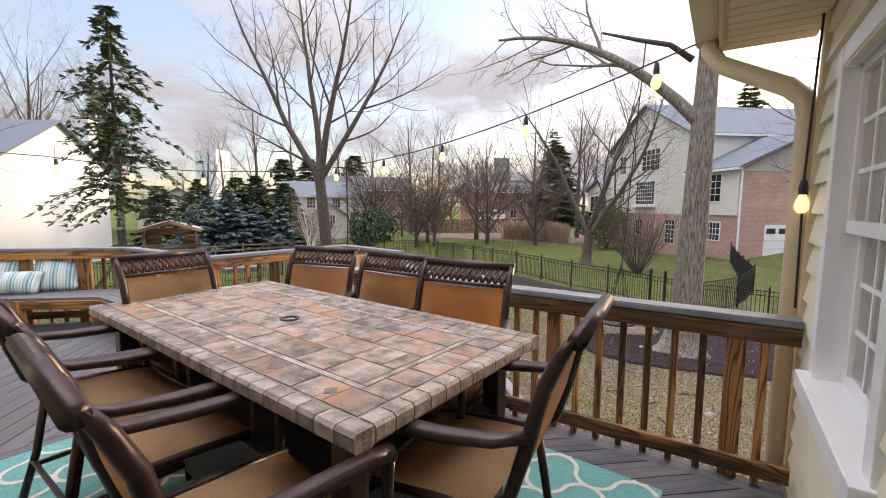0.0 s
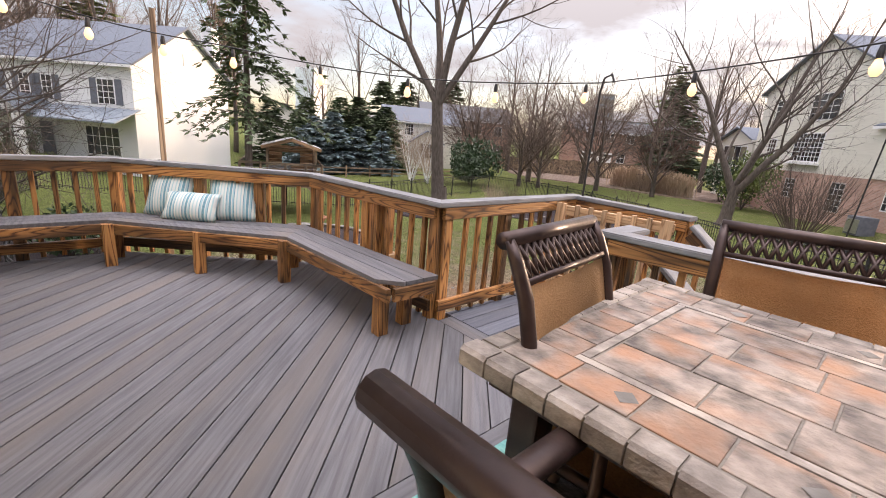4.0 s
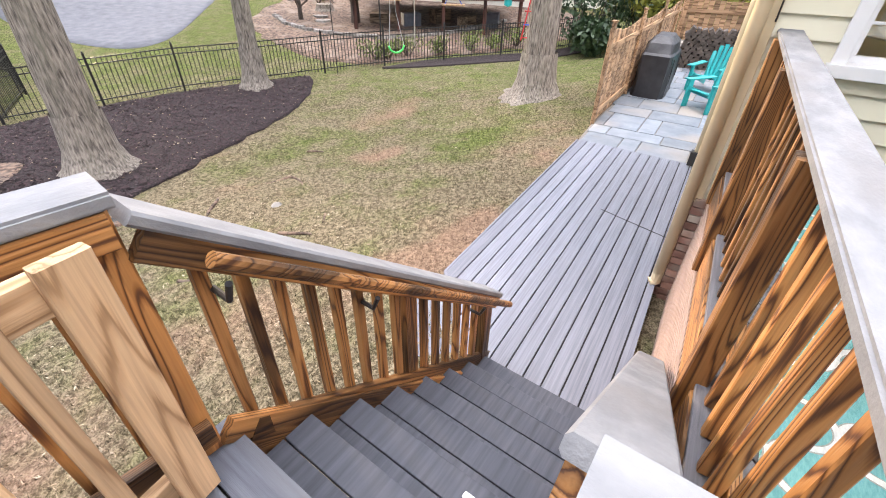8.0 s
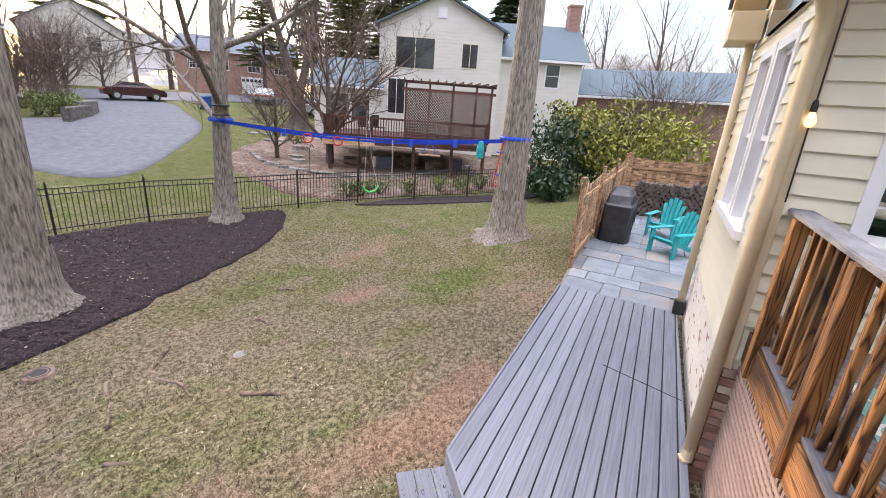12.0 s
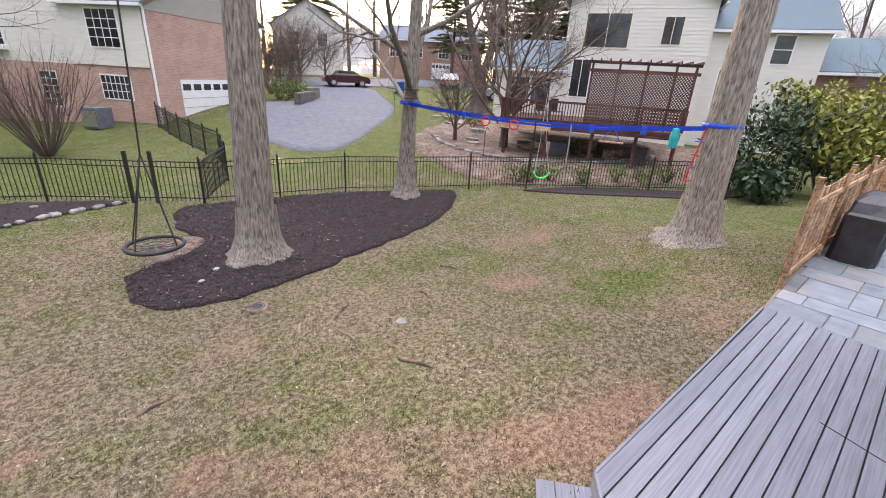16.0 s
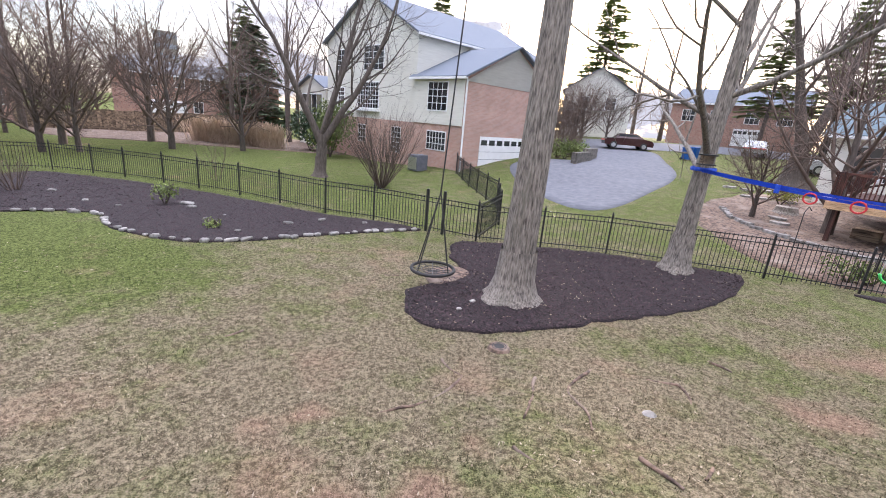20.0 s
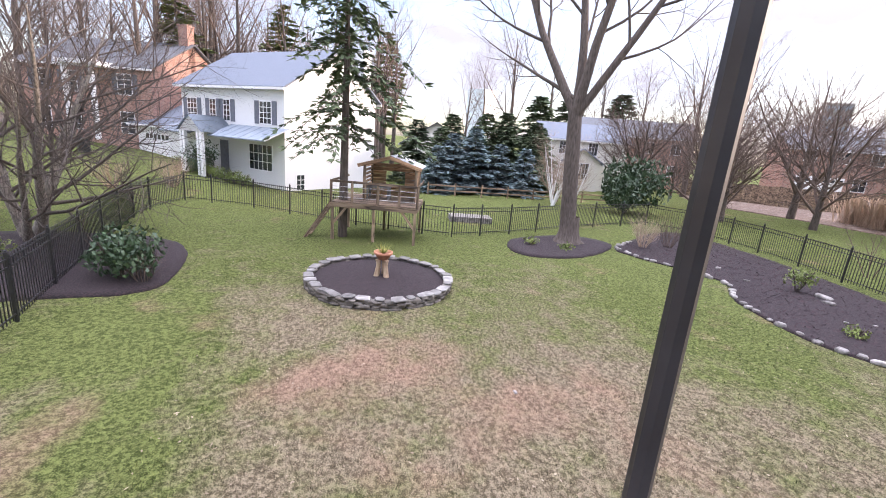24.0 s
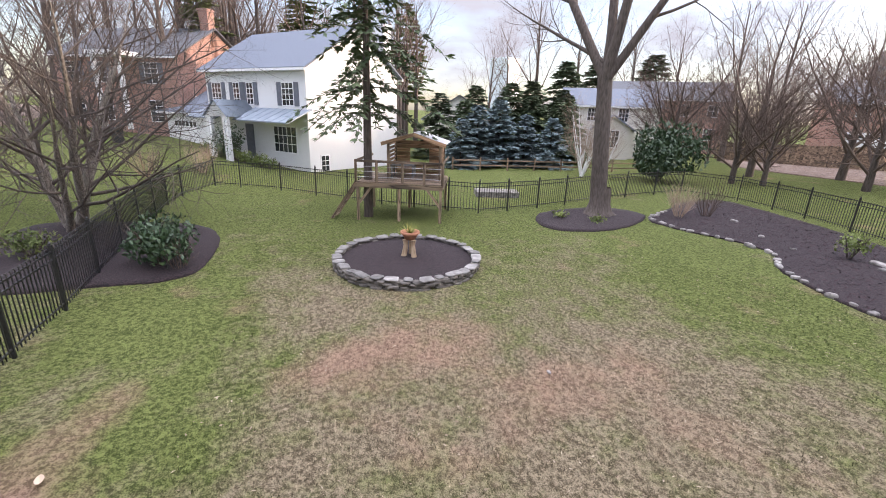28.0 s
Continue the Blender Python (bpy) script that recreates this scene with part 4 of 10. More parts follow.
# ---- stairs down to the lower deck ----
LOW_Z, STAIR_X0, STAIR_X1, RISERS = -1.32, 1.14, 2.80, 8
stairs = thing("stairs", "dark grey composite stairs with brown wooden stringers", "stairs", kind="structure")
rise, going = -LOW_Z / RISERS, (STAIR_X1 - STAIR_X0) / (RISERS - 1)
SY0, SY1 = 0.49, 1.35
for i in range(RISERS - 1):
    x0, z = STAIR_X0 + i * going, -(i + 1) * rise
    for s in range(2):
        xa = x0 - 0.02 + s * (going / 2 + 0.012)
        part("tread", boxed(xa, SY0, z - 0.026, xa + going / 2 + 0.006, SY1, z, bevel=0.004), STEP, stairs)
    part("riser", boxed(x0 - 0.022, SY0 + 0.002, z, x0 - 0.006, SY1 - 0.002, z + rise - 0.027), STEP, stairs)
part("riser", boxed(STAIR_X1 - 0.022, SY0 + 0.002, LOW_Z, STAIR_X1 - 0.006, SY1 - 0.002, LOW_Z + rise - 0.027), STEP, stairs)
for y in (SY0 - 0.022, SY1 + 0.022):
    board("stringer", (STAIR_X0 - 0.02, y, -0.09), (STAIR_X1 + 0.0, y, LOW_Z + 0.03), 0.27, 0.036, WOOD, stairs, (0, 1, 0))
slope = railing("stair_railing", (1.10, 1.42), (2.84, 1.38), -1, "sloping brown stair railing with grey cap and round handrail", (0.52, 0.97), z=-0.055, z_end=-1.465, gap=0.125, cap_over=(0.0, 0.04), group="stair railings", baluster_len=0.78)
part("handrail", tube(bmesh.new(), [(0.10, -0.13, 0.76), (1.80, -0.16, -0.61)], 0.022, 10), WOOD, slope, "smooth round wooden handrail")
for s in (0.12, 0.62, 1.5):
    part("bracket", tube(bmesh.new(), [(s, -0.02, 0.80 - s * 0.806 - 0.10), (s, -0.10, 0.80 - s * 0.806 - 0.10), (s, -0.13, 0.80 - s * 0.806 - 0.03)], 0.01, 8), BLACK, slope, "black iron handrail bracket")
railing("stair_railing", (1.20, 0.36), (2.84, 0.36), 1, "sloping brown stair railing with grey cap", (0.5, 0.97), z=-0.09, z_end=-1.43, gap=0.125, cap_over=(0.0, 0.06), group="stair railings", baluster_len=0.80)

# ---- lower deck, walk and steps ----
low = thing("lower_deck", "grey composite walkway deck beside the house", "deck", kind="structure")
LOW_POLY = [(2.84, 0.40), (8.02, 0.84), (7.95, 2.62), (3.62, 2.29), (2.78, 1.43)]
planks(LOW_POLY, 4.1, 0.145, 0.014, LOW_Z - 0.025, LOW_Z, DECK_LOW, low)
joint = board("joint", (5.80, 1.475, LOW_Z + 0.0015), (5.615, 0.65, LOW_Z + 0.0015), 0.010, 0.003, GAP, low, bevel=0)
# solid near-black body in place of the shade under the walkway
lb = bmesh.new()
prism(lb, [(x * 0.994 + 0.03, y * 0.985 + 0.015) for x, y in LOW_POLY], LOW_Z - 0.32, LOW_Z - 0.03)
part("skirt", lb, GAP, low, "near-black body for the shade under the walkway")
for a, b in (((7.95, 2.635), (3.62, 2.305)), ((3.62, 2.305), (2.77, 1.44))):
    board("fascia", (*a, LOW_Z - 0.085), (*b, LOW_Z - 0.085), 0.165, 0.025, DECK_LOW, low, (b[1] - a[1], a[0] - b[0], 0))
step = thing("garden_step", "grey composite box step beside the walkway", "step", (3.21, 2.07, LOW_Z - 0.32), 45)
for s in range(3):
    part("tread_plank", boxed(-0.45, -0.13 + s * 0.147, 0.13, 0.45, 0.01 + s * 0.147, 0.156, bevel=0.004), DECK_LOW, step)
part("box", boxed(-0.44, -0.12, -0.05, 0.44, 0.28, 0.129), DECK_LOW, step)
slab = solid("stepping_slab", boxed(2.58, 2.22, -1.90, 3.06, 2.68, -1.78, bevel=0.02), STONE, "grey concrete stepping slab in the grass", "slab")

# ---- the house ----
plan = HOUSE_PLAN
def wall_with_holes(name, origin, angle, length, z0, z1, holes, mat, label, thick=0.16, lap=0.145, lap_mat=None):
    """A wall along its own x, its outer face at y = 0 and its body behind it, cut by holes (u0, u1, z0, z1), clad in lapped boards."""
    rt = thing(name, label, "wall", (origin[0], origin[1], 0), angle, kind="structure")
    us = sorted({0, length, *(h[0] for h in holes), *(h[1] for h in holes)})
    core = bmesh.new()
    for u0, u1 in zip(us, us[1:]):
        cut = sorted((h[2], h[3]) for h in holes if h[0] < (u0 + u1) / 2 < h[1])
        z = z0
        for lo, hi in cut + [(z1, z1)]:
            if lo > z:
                box(core, u0, 0.012, z, u1, thick, lo)
            z = max(z, hi)
    part("core", core, mat, rt)
    k, count = 0, int((z1 - z0) / lap)
    for k in range(count):
        a, b = z0 + k * lap, min(z0 + (k + 1) * lap, z1)
        spans, u = [], 0.0
        for h in sorted(h for h in holes if h[2] < b - 0.02 and h[3] > a + 0.02):
            spans.append((u, h[0]))
            u = h[1]
        spans.append((u, length))
        for u0, u1 in spans:
            if u1 - u0 < 0.02:
                continue
            bm = bmesh.new()
            v = [bm.verts.new(p) for p in ((u0, 0.012, a), (u1, 0.012, a), (u1, -0.022, a), (u0, -0.022, a), (u0, 0.012, b), (u1, 0.012, b), (u1, 0.002, b), (u0, 0.002, b))]
            for f in ((0, 1, 2, 3), (3, 2, 6, 7), (7, 6, 5, 4), (0, 3, 7, 4), (1, 5, 6, 2)):
                bm.faces.new([v[i] for i in f])
            bmesh.ops.recalc_face_normals(bm, faces=bm.faces[:])
            part("siding_board", bm, lap_mat or mat, rt)
    return rt


def sash_window(name, parent, u0, u1, z0, z1, cols=3, rows=3, label="white double-hung window with muntins", slider=False, trim=0.09):
    """Frame, two sashes, muntins, panes and a sill in a wall's own coordinates."""
    w = thing(name, label, "door" if "door" in name else "window", (0, 0, 0), 0, kind="structure")
    w.matrix_basis = parent.matrix_basis.copy()
    for nm, d in (("casing", (u0 - trim, -0.03, z0 - 0.02, u0 + 0.008, 0.13, z1 + trim)), ("casing", (u1 - 0.008, -0.03, z0 - 0.02, u1 + trim, 0.13, z1 + trim)),
                  ("casing", (u0 + 0.009, -0.028, z1 - 0.008, u1 - 0.009, 0.13, z1 + trim - 0.002)), ("window_sill", (u0 - trim - 0.02, -0.075, z0 - 0.075, u1 + trim + 0.02, 0.13, z0 + 0.006))):
        part(nm, boxed(*d, bevel=0.005), WHITE, w)
    if slider:
        um = (u0 + u1) / 2
        cells = ((u0, um + 0.03, z0, z1, 0.06), (um - 0.03, u1, z0, z1, 0.10))
    else:
        zm = (z0 + z1) / 2
        cells = ((u0, u1, zm - 0.02, z1, 0.05), (u0, u1, z0, zm + 0.02, 0.09))
    for a, b, c, d, y in cells:
        s = thing("sash", "", "", (0, 0, 0))
        s.parent = w
        s.matrix_basis = Matrix.Identity(4)
        bm = bmesh.new()
        t = 0.05
        for q in ((a, y - 0.02, c, a + t, y + 0.02, d), (b - t, y - 0.02, c, b, y + 0.02, d), (a + t, y - 0.02, c, b - t, y + 0.02, c + t), (a + t, y - 0.02, d - t, b - t, y + 0.02, d)):
            box(bm, *q)
        part("sash_frame", bm, WHITE, s)
        bm = bmesh.new()
        for i in range(1, cols):
            x = a + t + (b - a - 2 * t) * i / cols
            box(bm, x - 0.009, y - 0.008, c + t, x + 0.009, y + 0.008, d - t)
        for j in range(1, rows):
            z = c + t + (d - c - 2 * t) * j / rows
            box(bm, a + t, y - 0.0079, z - 0.009, b - t, y + 0.0079, z + 0.009)
        if cols > 1 or rows > 1:
            part("muntin_grid", bm, WHITE, s)
        p = part("pane", boxed(a + t, y - 0.003, c + t, b - t, y + 0.003, d - t), GLASS, s)
        p.visible_shadow = False
    return w


WALL_TOP = 2.62
# the short wall with the dining-room window faces -x; its own x runs from the outer corner inwards
HY = 0.44
H1 = (W1X, HY)
wall_a = wall_with_holes("wall_dining", H1, -90, HY - W2Y, -0.30, WALL_TOP, [(0.505, 1.305, 0.735, 2.04), (1.64, 2.98, 0.09, 2.02)], SIDING, "cream lap siding wall with a white window")
sash_window("window_1", wall_a, 0.505, 1.305, 0.735, 2.04, 4, 3, "white double-hung window to the dining room", trim=0.075)
sash_window("window_2", wall_a, 1.64, 2.98, 0.09, 2.02, 1, 1, "white sliding glass door", slider=True)
# the long wall faces +y; its own x runs from the inner corner along -x
wall_b = wall_with_holes("wall_long", (W1X, W2Y), 180, W1X - W2END, -0.30, WALL_TOP + 0.05, [(1.86, 3.14, 0.46, 2.18), (5.55, 6.72, 0.09, 2.10)], SIDING, "sunlit cream lap siding wall with a patio door")
sash_window("window_3", wall_b, 1.86, 3.14, 0.46, 2.18, 4, 3, "white double-hung window with muntins beside the deck", trim=0.11)
sash_window("door_1", wall_b, 5.55, 6.72, 0.09, 2.10, 1, 1, "white sliding patio door with dark screen", slider=True, trim=0.08)
scr = part("screen", boxed(5.62, 0.03, 0.16, 6.10, 0.036, 2.04), material("insect_screen", (0.012, 0.013, 0.014), (0.03, 0.03, 0.032), 90, rough=0.6, bump=0.2, vary=0), wall_b, "dark insect screen")
scr2 = part("screen", boxed(6.18, 0.03, 0.16, 6.66, 0.036, 2.04), scr.data.materials[0], wall_b, "dark insect screen")
# side wall over the walkway, and far walls
SIDE_END = 8.12
wall_c = wall_with_holes("wall_side", (SIDE_END, HY), 180, SIDE_END - W1X, -0.42, 2.62, [(0.95, 1.60, 0.55, 2.1), (1.85, 2.50, 0.55, 2.1)], SIDING, "cream lap siding gable wall above painted brick")
wall_e = wall_with_holes("wall_east", (SIDE_END, -10.0), 90, 10.1, -1.9, 2.62, [(7.0, 8.0, 0.6, 2.15), (8.3, 9.3, 0.6, 2.15)], SIDING, "cream side wall of the house")
sash_window("window_6", wall_e, 7.0, 8.0, 0.6, 2.15, 3, 3)
sash_window("window_7", wall_e, 8.3, 9.3, 0.6, 2.15, 3, 3)
sash_window("window_4", wall_c, 0.95, 1.60, 0.55, 2.1, 1, 1, "tall white window in the gable wall")
sash_window("window_5", wall_c, 1.85, 2.50, 0.55, 2.1, 1, 1, "tall white window in the gable wall")
for nm, d, mt, lb in (("foundation_side", (W1X + 0.02, 0.20, -1.9, SIDE_END, HY - 0.005, -0.42), FLAKED, "white-washed brick foundation of the house"),
                      ("wall_back", (W2END + 0.02, -10.15, -2.2, SIDE_END, -10.0, 2.62), SIDING, "cream back wall of the house"),
                      ("wall_west", (W2END, -10.0, -2.2, W2END + 0.15, W2Y - 0.17, 2.66), SIDING, "cream end wall of the house"),
                      ("foundation_dining", (W1X + 0.02, W2Y + 0.1, -1.9, W1X + 0.12, 0.13, -0.31), BRICK, "brick foundation under the deck"),
                      ("foundation_long", (W2END + 0.16, W2Y - 0.16, -2.2, W1X, W2Y - 0.03, -0.31), BRICK, "brick foundation under the deck"),
                      ("ceiling", (W2END + 0.16, -9.98, 2.50, SIDE_END - 0.16, 0.12, 2.58), WHITE, "white ceiling of the house"),
                      ("floor", (W2END + 0.16, -9.98, -0.06, SIDE_END - 0.16, 0.12, 0.02), ROOM_FLOOR, "oak floor of the house")):
    bm = box(bmesh.new(), *d)
    if nm in ("ceiling", "floor"):
        bm.free()
        bm = bmesh.new()
        prism(bm, [(W1X + 0.17, 0.12), (W1X + 0.17, W2Y - 0.17), (W2END + 0.17, W2Y - 0.17), (W2END + 0.17, -9.9), (SIDE_END - 0.16, -9.9), (SIDE_END - 0.16, 0.12)], d[2], d[5])
    solid(nm, bm, mt, lb, "wall" if "wall" in nm else nm.split("_")[0], "structure")
for x in (W1X - 0.01, ):
    solid("corner_trim", boxed(x - 0.02, HY - 0.05, -0.42, x + 0.07, HY + 0.03, 2.62, bevel=0.004), CREAM, "cream corner trim of the house", "trim", "structure")
solid("corner_trim", boxed(W2END - 0.012, W2Y - 0.09, -0.3, W2END + 0.08, W2Y + 0.025, 2.66, bevel=0.004), CREAM, "cream corner trim of the house", "trim", "structure")
# bricks of the corner pier
pier = thing("brick_pier", "weathered brick corner of the foundation", "brick wall", (W1X - 0.02, HY + 0.01, 0), 0, kind="structure")
for c in range(19):
    z = -1.80 + c * 0.075
    for j in range(3 if c % 2 else 2):
        u = j * 0.21 - (0.1 if c % 2 else 0)
        part("brick", board_mesh(0.2, 0.055, 0.064, BRICK_PIECE, 0.003), None, pier, m=pose(-0.015, -0.11 - u, z + 0.032, 0, 0, 90))
    part("brick", board_mesh(0.2, 0.055, 0.064, BRICK_PIECE, 0.003), None, pier, m=pose(0.10 + (0.1 if c % 2 else 0), 0.0, z + 0.032))

# eaves over both deck walls, gutters, downspouts
eave = thing("eaves", "cream soffit and fascia with gutter over the dining wall", "eaves", kind="structure")
part("soffit", boxed(W1X - 0.45, W2Y - 0.2, 2.42, W1X - 0.013, HY + 0.36, 2.45), CREAM, eave)
part("fascia", boxed(W1X - 0.47, W2Y - 0.2, 2.40, W1X - 0.45, HY + 0.36, 2.70), CREAM, eave)
for k in range(38):
    y = W2Y + 0.05 + k * 0.1
    part("soffit_panel", boxed(W1X - 0.43, y, 2.411, W1X - 0.02, y + 0.088, 2.4195, bevel=0.003), CREAM, eave)
part("gutter", boxed(W1X - 0.60, W2Y + 0.2, 2.455, W1X - 0.471, HY + 0.38, 2.59, bevel=0.025), CREAM, eave)
eave2 = thing("eaves", "cream soffit and fascia over the patio door", "eaves", kind="structure")
part("soffit", boxed(W2END - 0.3, W2Y + 0.013, 2.44, W1X - 0.6, W2Y + 0.48, 2.47), CREAM, eave2)
part("fascia", boxed(W2END - 0.3, W2Y + 0.481, 2.42, W1X - 0.6, W2Y + 0.50, 2.60), CREAM, eave2)
part("gutter", boxed(W2END - 0.3, W2Y + 0.501, 2.46, W1X - 0.6, W2Y + 0.61, 2.59, bevel=0.015), CREAM, eave2)
roof = thing("roof", "dark shingle roof of the house", "roof", kind="structure")
bm = bmesh.new()
for pts in ([(W1X - 0.58, 0.84, 2.60), (W1X - 0.58, -10.3, 2.60), (6.47, -10.3, 4.66), (6.47, 0.84, 4.66)], [(6.47, 0.84, 4.66), (6.47, -10.3, 4.66), (8.42, -10.3, 2.86), (8.42, 0.84, 2.86)],
            [(W2END - 0.35, W2Y + 0.6, 2.60), (W2END - 0.35, -7.0, 4.4), (6.5, -7.0, 4.4), (6.5, W2Y + 0.6, 2.60)], [(W2END - 0.35, -7.0, 4.4), (W2END - 0.35, -10.4, 2.6), (6.5, -10.4, 2.6), (6.5, -7.0, 4.4)]):
    lo = [bm.verts.new(p) for p in pts]
    hi = [bm.verts.new((p[0], p[1], p[2] + 0.06)) for p in pts]
    bm.faces.new(lo)
    bm.faces.new(hi[::-1])
    for i in range(4):
        bm.faces.new((lo[i], lo[(i + 1) % 4], hi[(i + 1) % 4], hi[i]))
bmesh.ops.recalc_face_normals(bm, faces=bm.faces[:])
part("shingles", bm, SHINGLE_DK, roof)
rk = board("rake_board", (W1X - 0.55, 0.78, 2.60), (6.47, 0.78, 4.58), 0.16, 0.03, CREAM, roof, (0, 1, 0))
board("rake_soffit", (W1X - 0.45, 0.61, 2.66), (6.47, 0.61, 4.52), 0.34, 0.02, CREAM, roof, (0.6, 0, 1))
# the gable above the side wall: lapped boards that shorten towards the ridge, and an arched window
gable = thing("gable", "cream lap siding gable with an arched white window", "gable", kind="structure")
RIDGE, GTOP = 6.47, 4.5
for k in range(16):
    z0, z1 = 2.62 + k * 0.115, 2.62 + (k + 1) * 0.115
    s0, s1 = (z0 - 2.62) / (GTOP - 2.62), min((z1 - 2.62) / (GTOP - 2.62), 1.0)
    bm = bmesh.new()
    v = [bm.verts.new(p) for p in ((W1X + (RIDGE - W1X) * s0, HY + 0.012, z0), (SIDE_END + (RIDGE - SIDE_END) * s0, HY + 0.012, z0), (SIDE_END + (RIDGE - SIDE_END) * s1, HY, z1), (W1X + (RIDGE - W1X) * s1, HY, z1))]
    v += [bm.verts.new((p.co.x, HY - 0.1, p.co.z)) for p in v]
    for f in ((0, 1, 2, 3), (7, 6, 5, 4), (0, 4, 5, 1), (1, 5, 6, 2), (2, 6, 7, 3), (3, 7, 4, 0)):
        bm.faces.new([v[i] for i in f])
    bmesh.ops.recalc_face_normals(bm, faces=bm.faces[:])
    part("siding_board", bm, SIDING, gable)
arch = thing("window_6", "arched white window in the gable", "window", (6.4, HY + 0.02, 2.35), kind="structure")
for nm, r0, mt, y0, y1 in (("arch_frame", 0.85, WHITE, -0.01, 0.035), ("arch_pane", 0.76, DARK_GLASS, 0.0, 0.04)):
    bm = bmesh.new()
    ring_ = [(r0 * math.cos(math.pi * q / 16), r0 * 1.0 * math.sin(math.pi * q / 16)) for q in range(17)]
    lo = [bm.verts.new((x, y0, z)) for x, z in ring_]
    hi = [bm.verts.new((x, y1, z)) for x, z in ring_]
    bm.faces.new(lo)
    bm.faces.new(hi[::-1])
    for q in range(17):
        bm.faces.new((lo[q], lo[(q + 1) % 17], hi[(q + 1) % 17], hi[q]))
    bmesh.ops.recalc_face_normals(bm, faces=bm.faces[:])
    part(nm, bm, mt, arch)
er_ = thing("eave_return", "boxed cream eave return at the gable corner", "eaves", kind="structure")
part("box", boxed(SIDE_END - 0.35, HY + 0.02, 2.40, SIDE_END + 0.25, HY + 0.36, 2.72, bevel=0.01), CREAM, er_)
rake2 = board("rake_board", (RIDGE, 0.78, 4.58), (SIDE_END + 0.25, 0.78, 2.80), 0.18, 0.03, CREAM, roof, (0, 1, 0))
board("rake_soffit", (RIDGE, 0.61, 4.52), (SIDE_END + 0.25, 0.61, 2.74), 0.34, 0.02, CREAM, roof, (-0.6, 0, 1))


def downspout(pts, label):
    d = thing("downspout", label, "downspout", pts[-1])
    bm = bmesh.new()
    o = Vector(pts[-1])
    tube(bm, [Vector(p) - o for p in pts], 0.05, 12)
    part("pipe", bm, CREAM, d, "", True)
    return d


ds = downspout([(W1X - 0.515, 0.72, 2.47), (W1X - 0.515, 0.71, 2.40), (W1X - 0.46, 0.68, 2.31), (W1X - 0.36, 0.62, 2.24), (W1X - 0.14, 0.52, 2.10), (W1X - 0.075, 0.50, 2.03), (W1X - 0.055, 0.50, 1.94), (W1X - 0.055, 0.50, -1.20)], "cream downspout at the house corner")
part("shoe", tube(bmesh.new(), [(0, 0, 0.03), (0, 0, -0.1), (-0.02, 0.05, -0.12)], 0.05, 10), CREAM, ds)
ds2 = downspout([(SIDE_END - 0.08, 0.52, 2.5), (SIDE_END - 0.08, 0.52, -1.15)], "cream downspout at the far corner")
part("boot", boxed(-0.07, -0.07, -0.16, 0.07, 0.09, 0.05, bevel=0.01), RUBBER, ds2, "black drain boot")


def lantern(at):
    rt = thing("wall_lantern", "black wall lantern with glass panes", "lantern", at)
    part("back_plate", boxed(-0.05, 0.0, -0.02, 0.05, 0.02, 0.16, bevel=0.004), BLACK, rt)
    part("arm", tube(bmesh.new(), [(0, 0.01, 0.1), (0, 0.07, 0.16), (0, 0.13, 0.13)], 0.01, 8), BLACK, rt)
    part("roof", lathe(bmesh.new(), [(0.012, 0.2), (0.02, 0.15), (0.06, 0.12), (0.105, 0.075), (0.11, 0.06), (0.0, 0.06)], 6, (0, 0.14, 0)), BLACK, rt)
    for k in range(6):
        a = math.pi * k / 3
        part("bar", tube(bmesh.new(), [(0.095 * math.cos(a), 0.14 + 0.095 * math.sin(a), 0.06), (0.065 * math.cos(a), 0.14 + 0.065 * math.sin(a), -0.12)], 0.006, 5), BLACK, rt)
    g = part("glass", lathe(bmesh.new(), [(0.09, 0.058), (0.062, -0.118)], 6, (0, 0.14, 0)), GLASS, rt)
    part("bottom", lathe(bmesh.new(), [(0.0, -0.12), (0.07, -0.12), (0.07, -0.135), (0.0, -0.14)], 6, (0, 0.14, 0)), BLACK, rt)
    part("candle", lathe(bmesh.new(), [(0.015, -0.12), (0.015, -0.04), (0.0, -0.03)], 8, (0, 0.14, 0)), WHITE, rt)


lantern((-2.62, W2Y + 0.013, 1.78))

# dining room behind the window
room = thing("dining_table", "round pale dining table with a vase of branches", "table", (6.6, -0.95, 0.02))
part("tabletop", lathe(bmesh.new(), [(0.0, 0.72), (0.62, 0.72), (0.64, 0.735), (0.62, 0.75), (0.0, 0.75)], 28), WHITE, room)
part("pedestal", lathe(bmesh.new(), [(0.3, 0.0), (0.28, 0.04), (0.06, 0.1), (0.05, 0.6), (0.12, 0.72)], 16), WOOD_GREY, room)
vase = thing("vase", "dark vase with green leafy branches on the table", "vase", (6.6, -0.9, 0.77))
part("pot", lathe(bmesh.new(), [(0.0, 0.0), (0.06, 0.0), (0.08, 0.1), (0.035, 0.2), (0.045, 0.24)], 14), GLASS, vase)
bm = bmesh.new()
for k in range(14):
    a, h = k * 2.4, 0.45 + 0.25 * random.random()
    tube(bm, [(0, 0, 0.1), (0.08 * math.cos(a), 0.08 * math.sin(a), 0.3), (0.22 * math.cos(a), 0.22 * math.sin(a), h)], 0.004, 4)
    for j in range(7):
        c = lerp((0.05 * math.cos(a), 0.05 * math.sin(a), 0.25), (0.24 * math.cos(a), 0.24 * math.sin(a), h + 0.05), j / 6)
        v = [bm.verts.new((c[0] + dx, c[1] + dy, c[2] + dz)) for dx, dy, dz in ((0, 0, 0), (0.03 * math.cos(j), 0.03 * math.sin(j), 0.02), (0.0, 0.0, 0.06), (-0.02 * math.cos(j), -0.02 * math.sin(j), 0.03))]
        bm.faces.new(v)
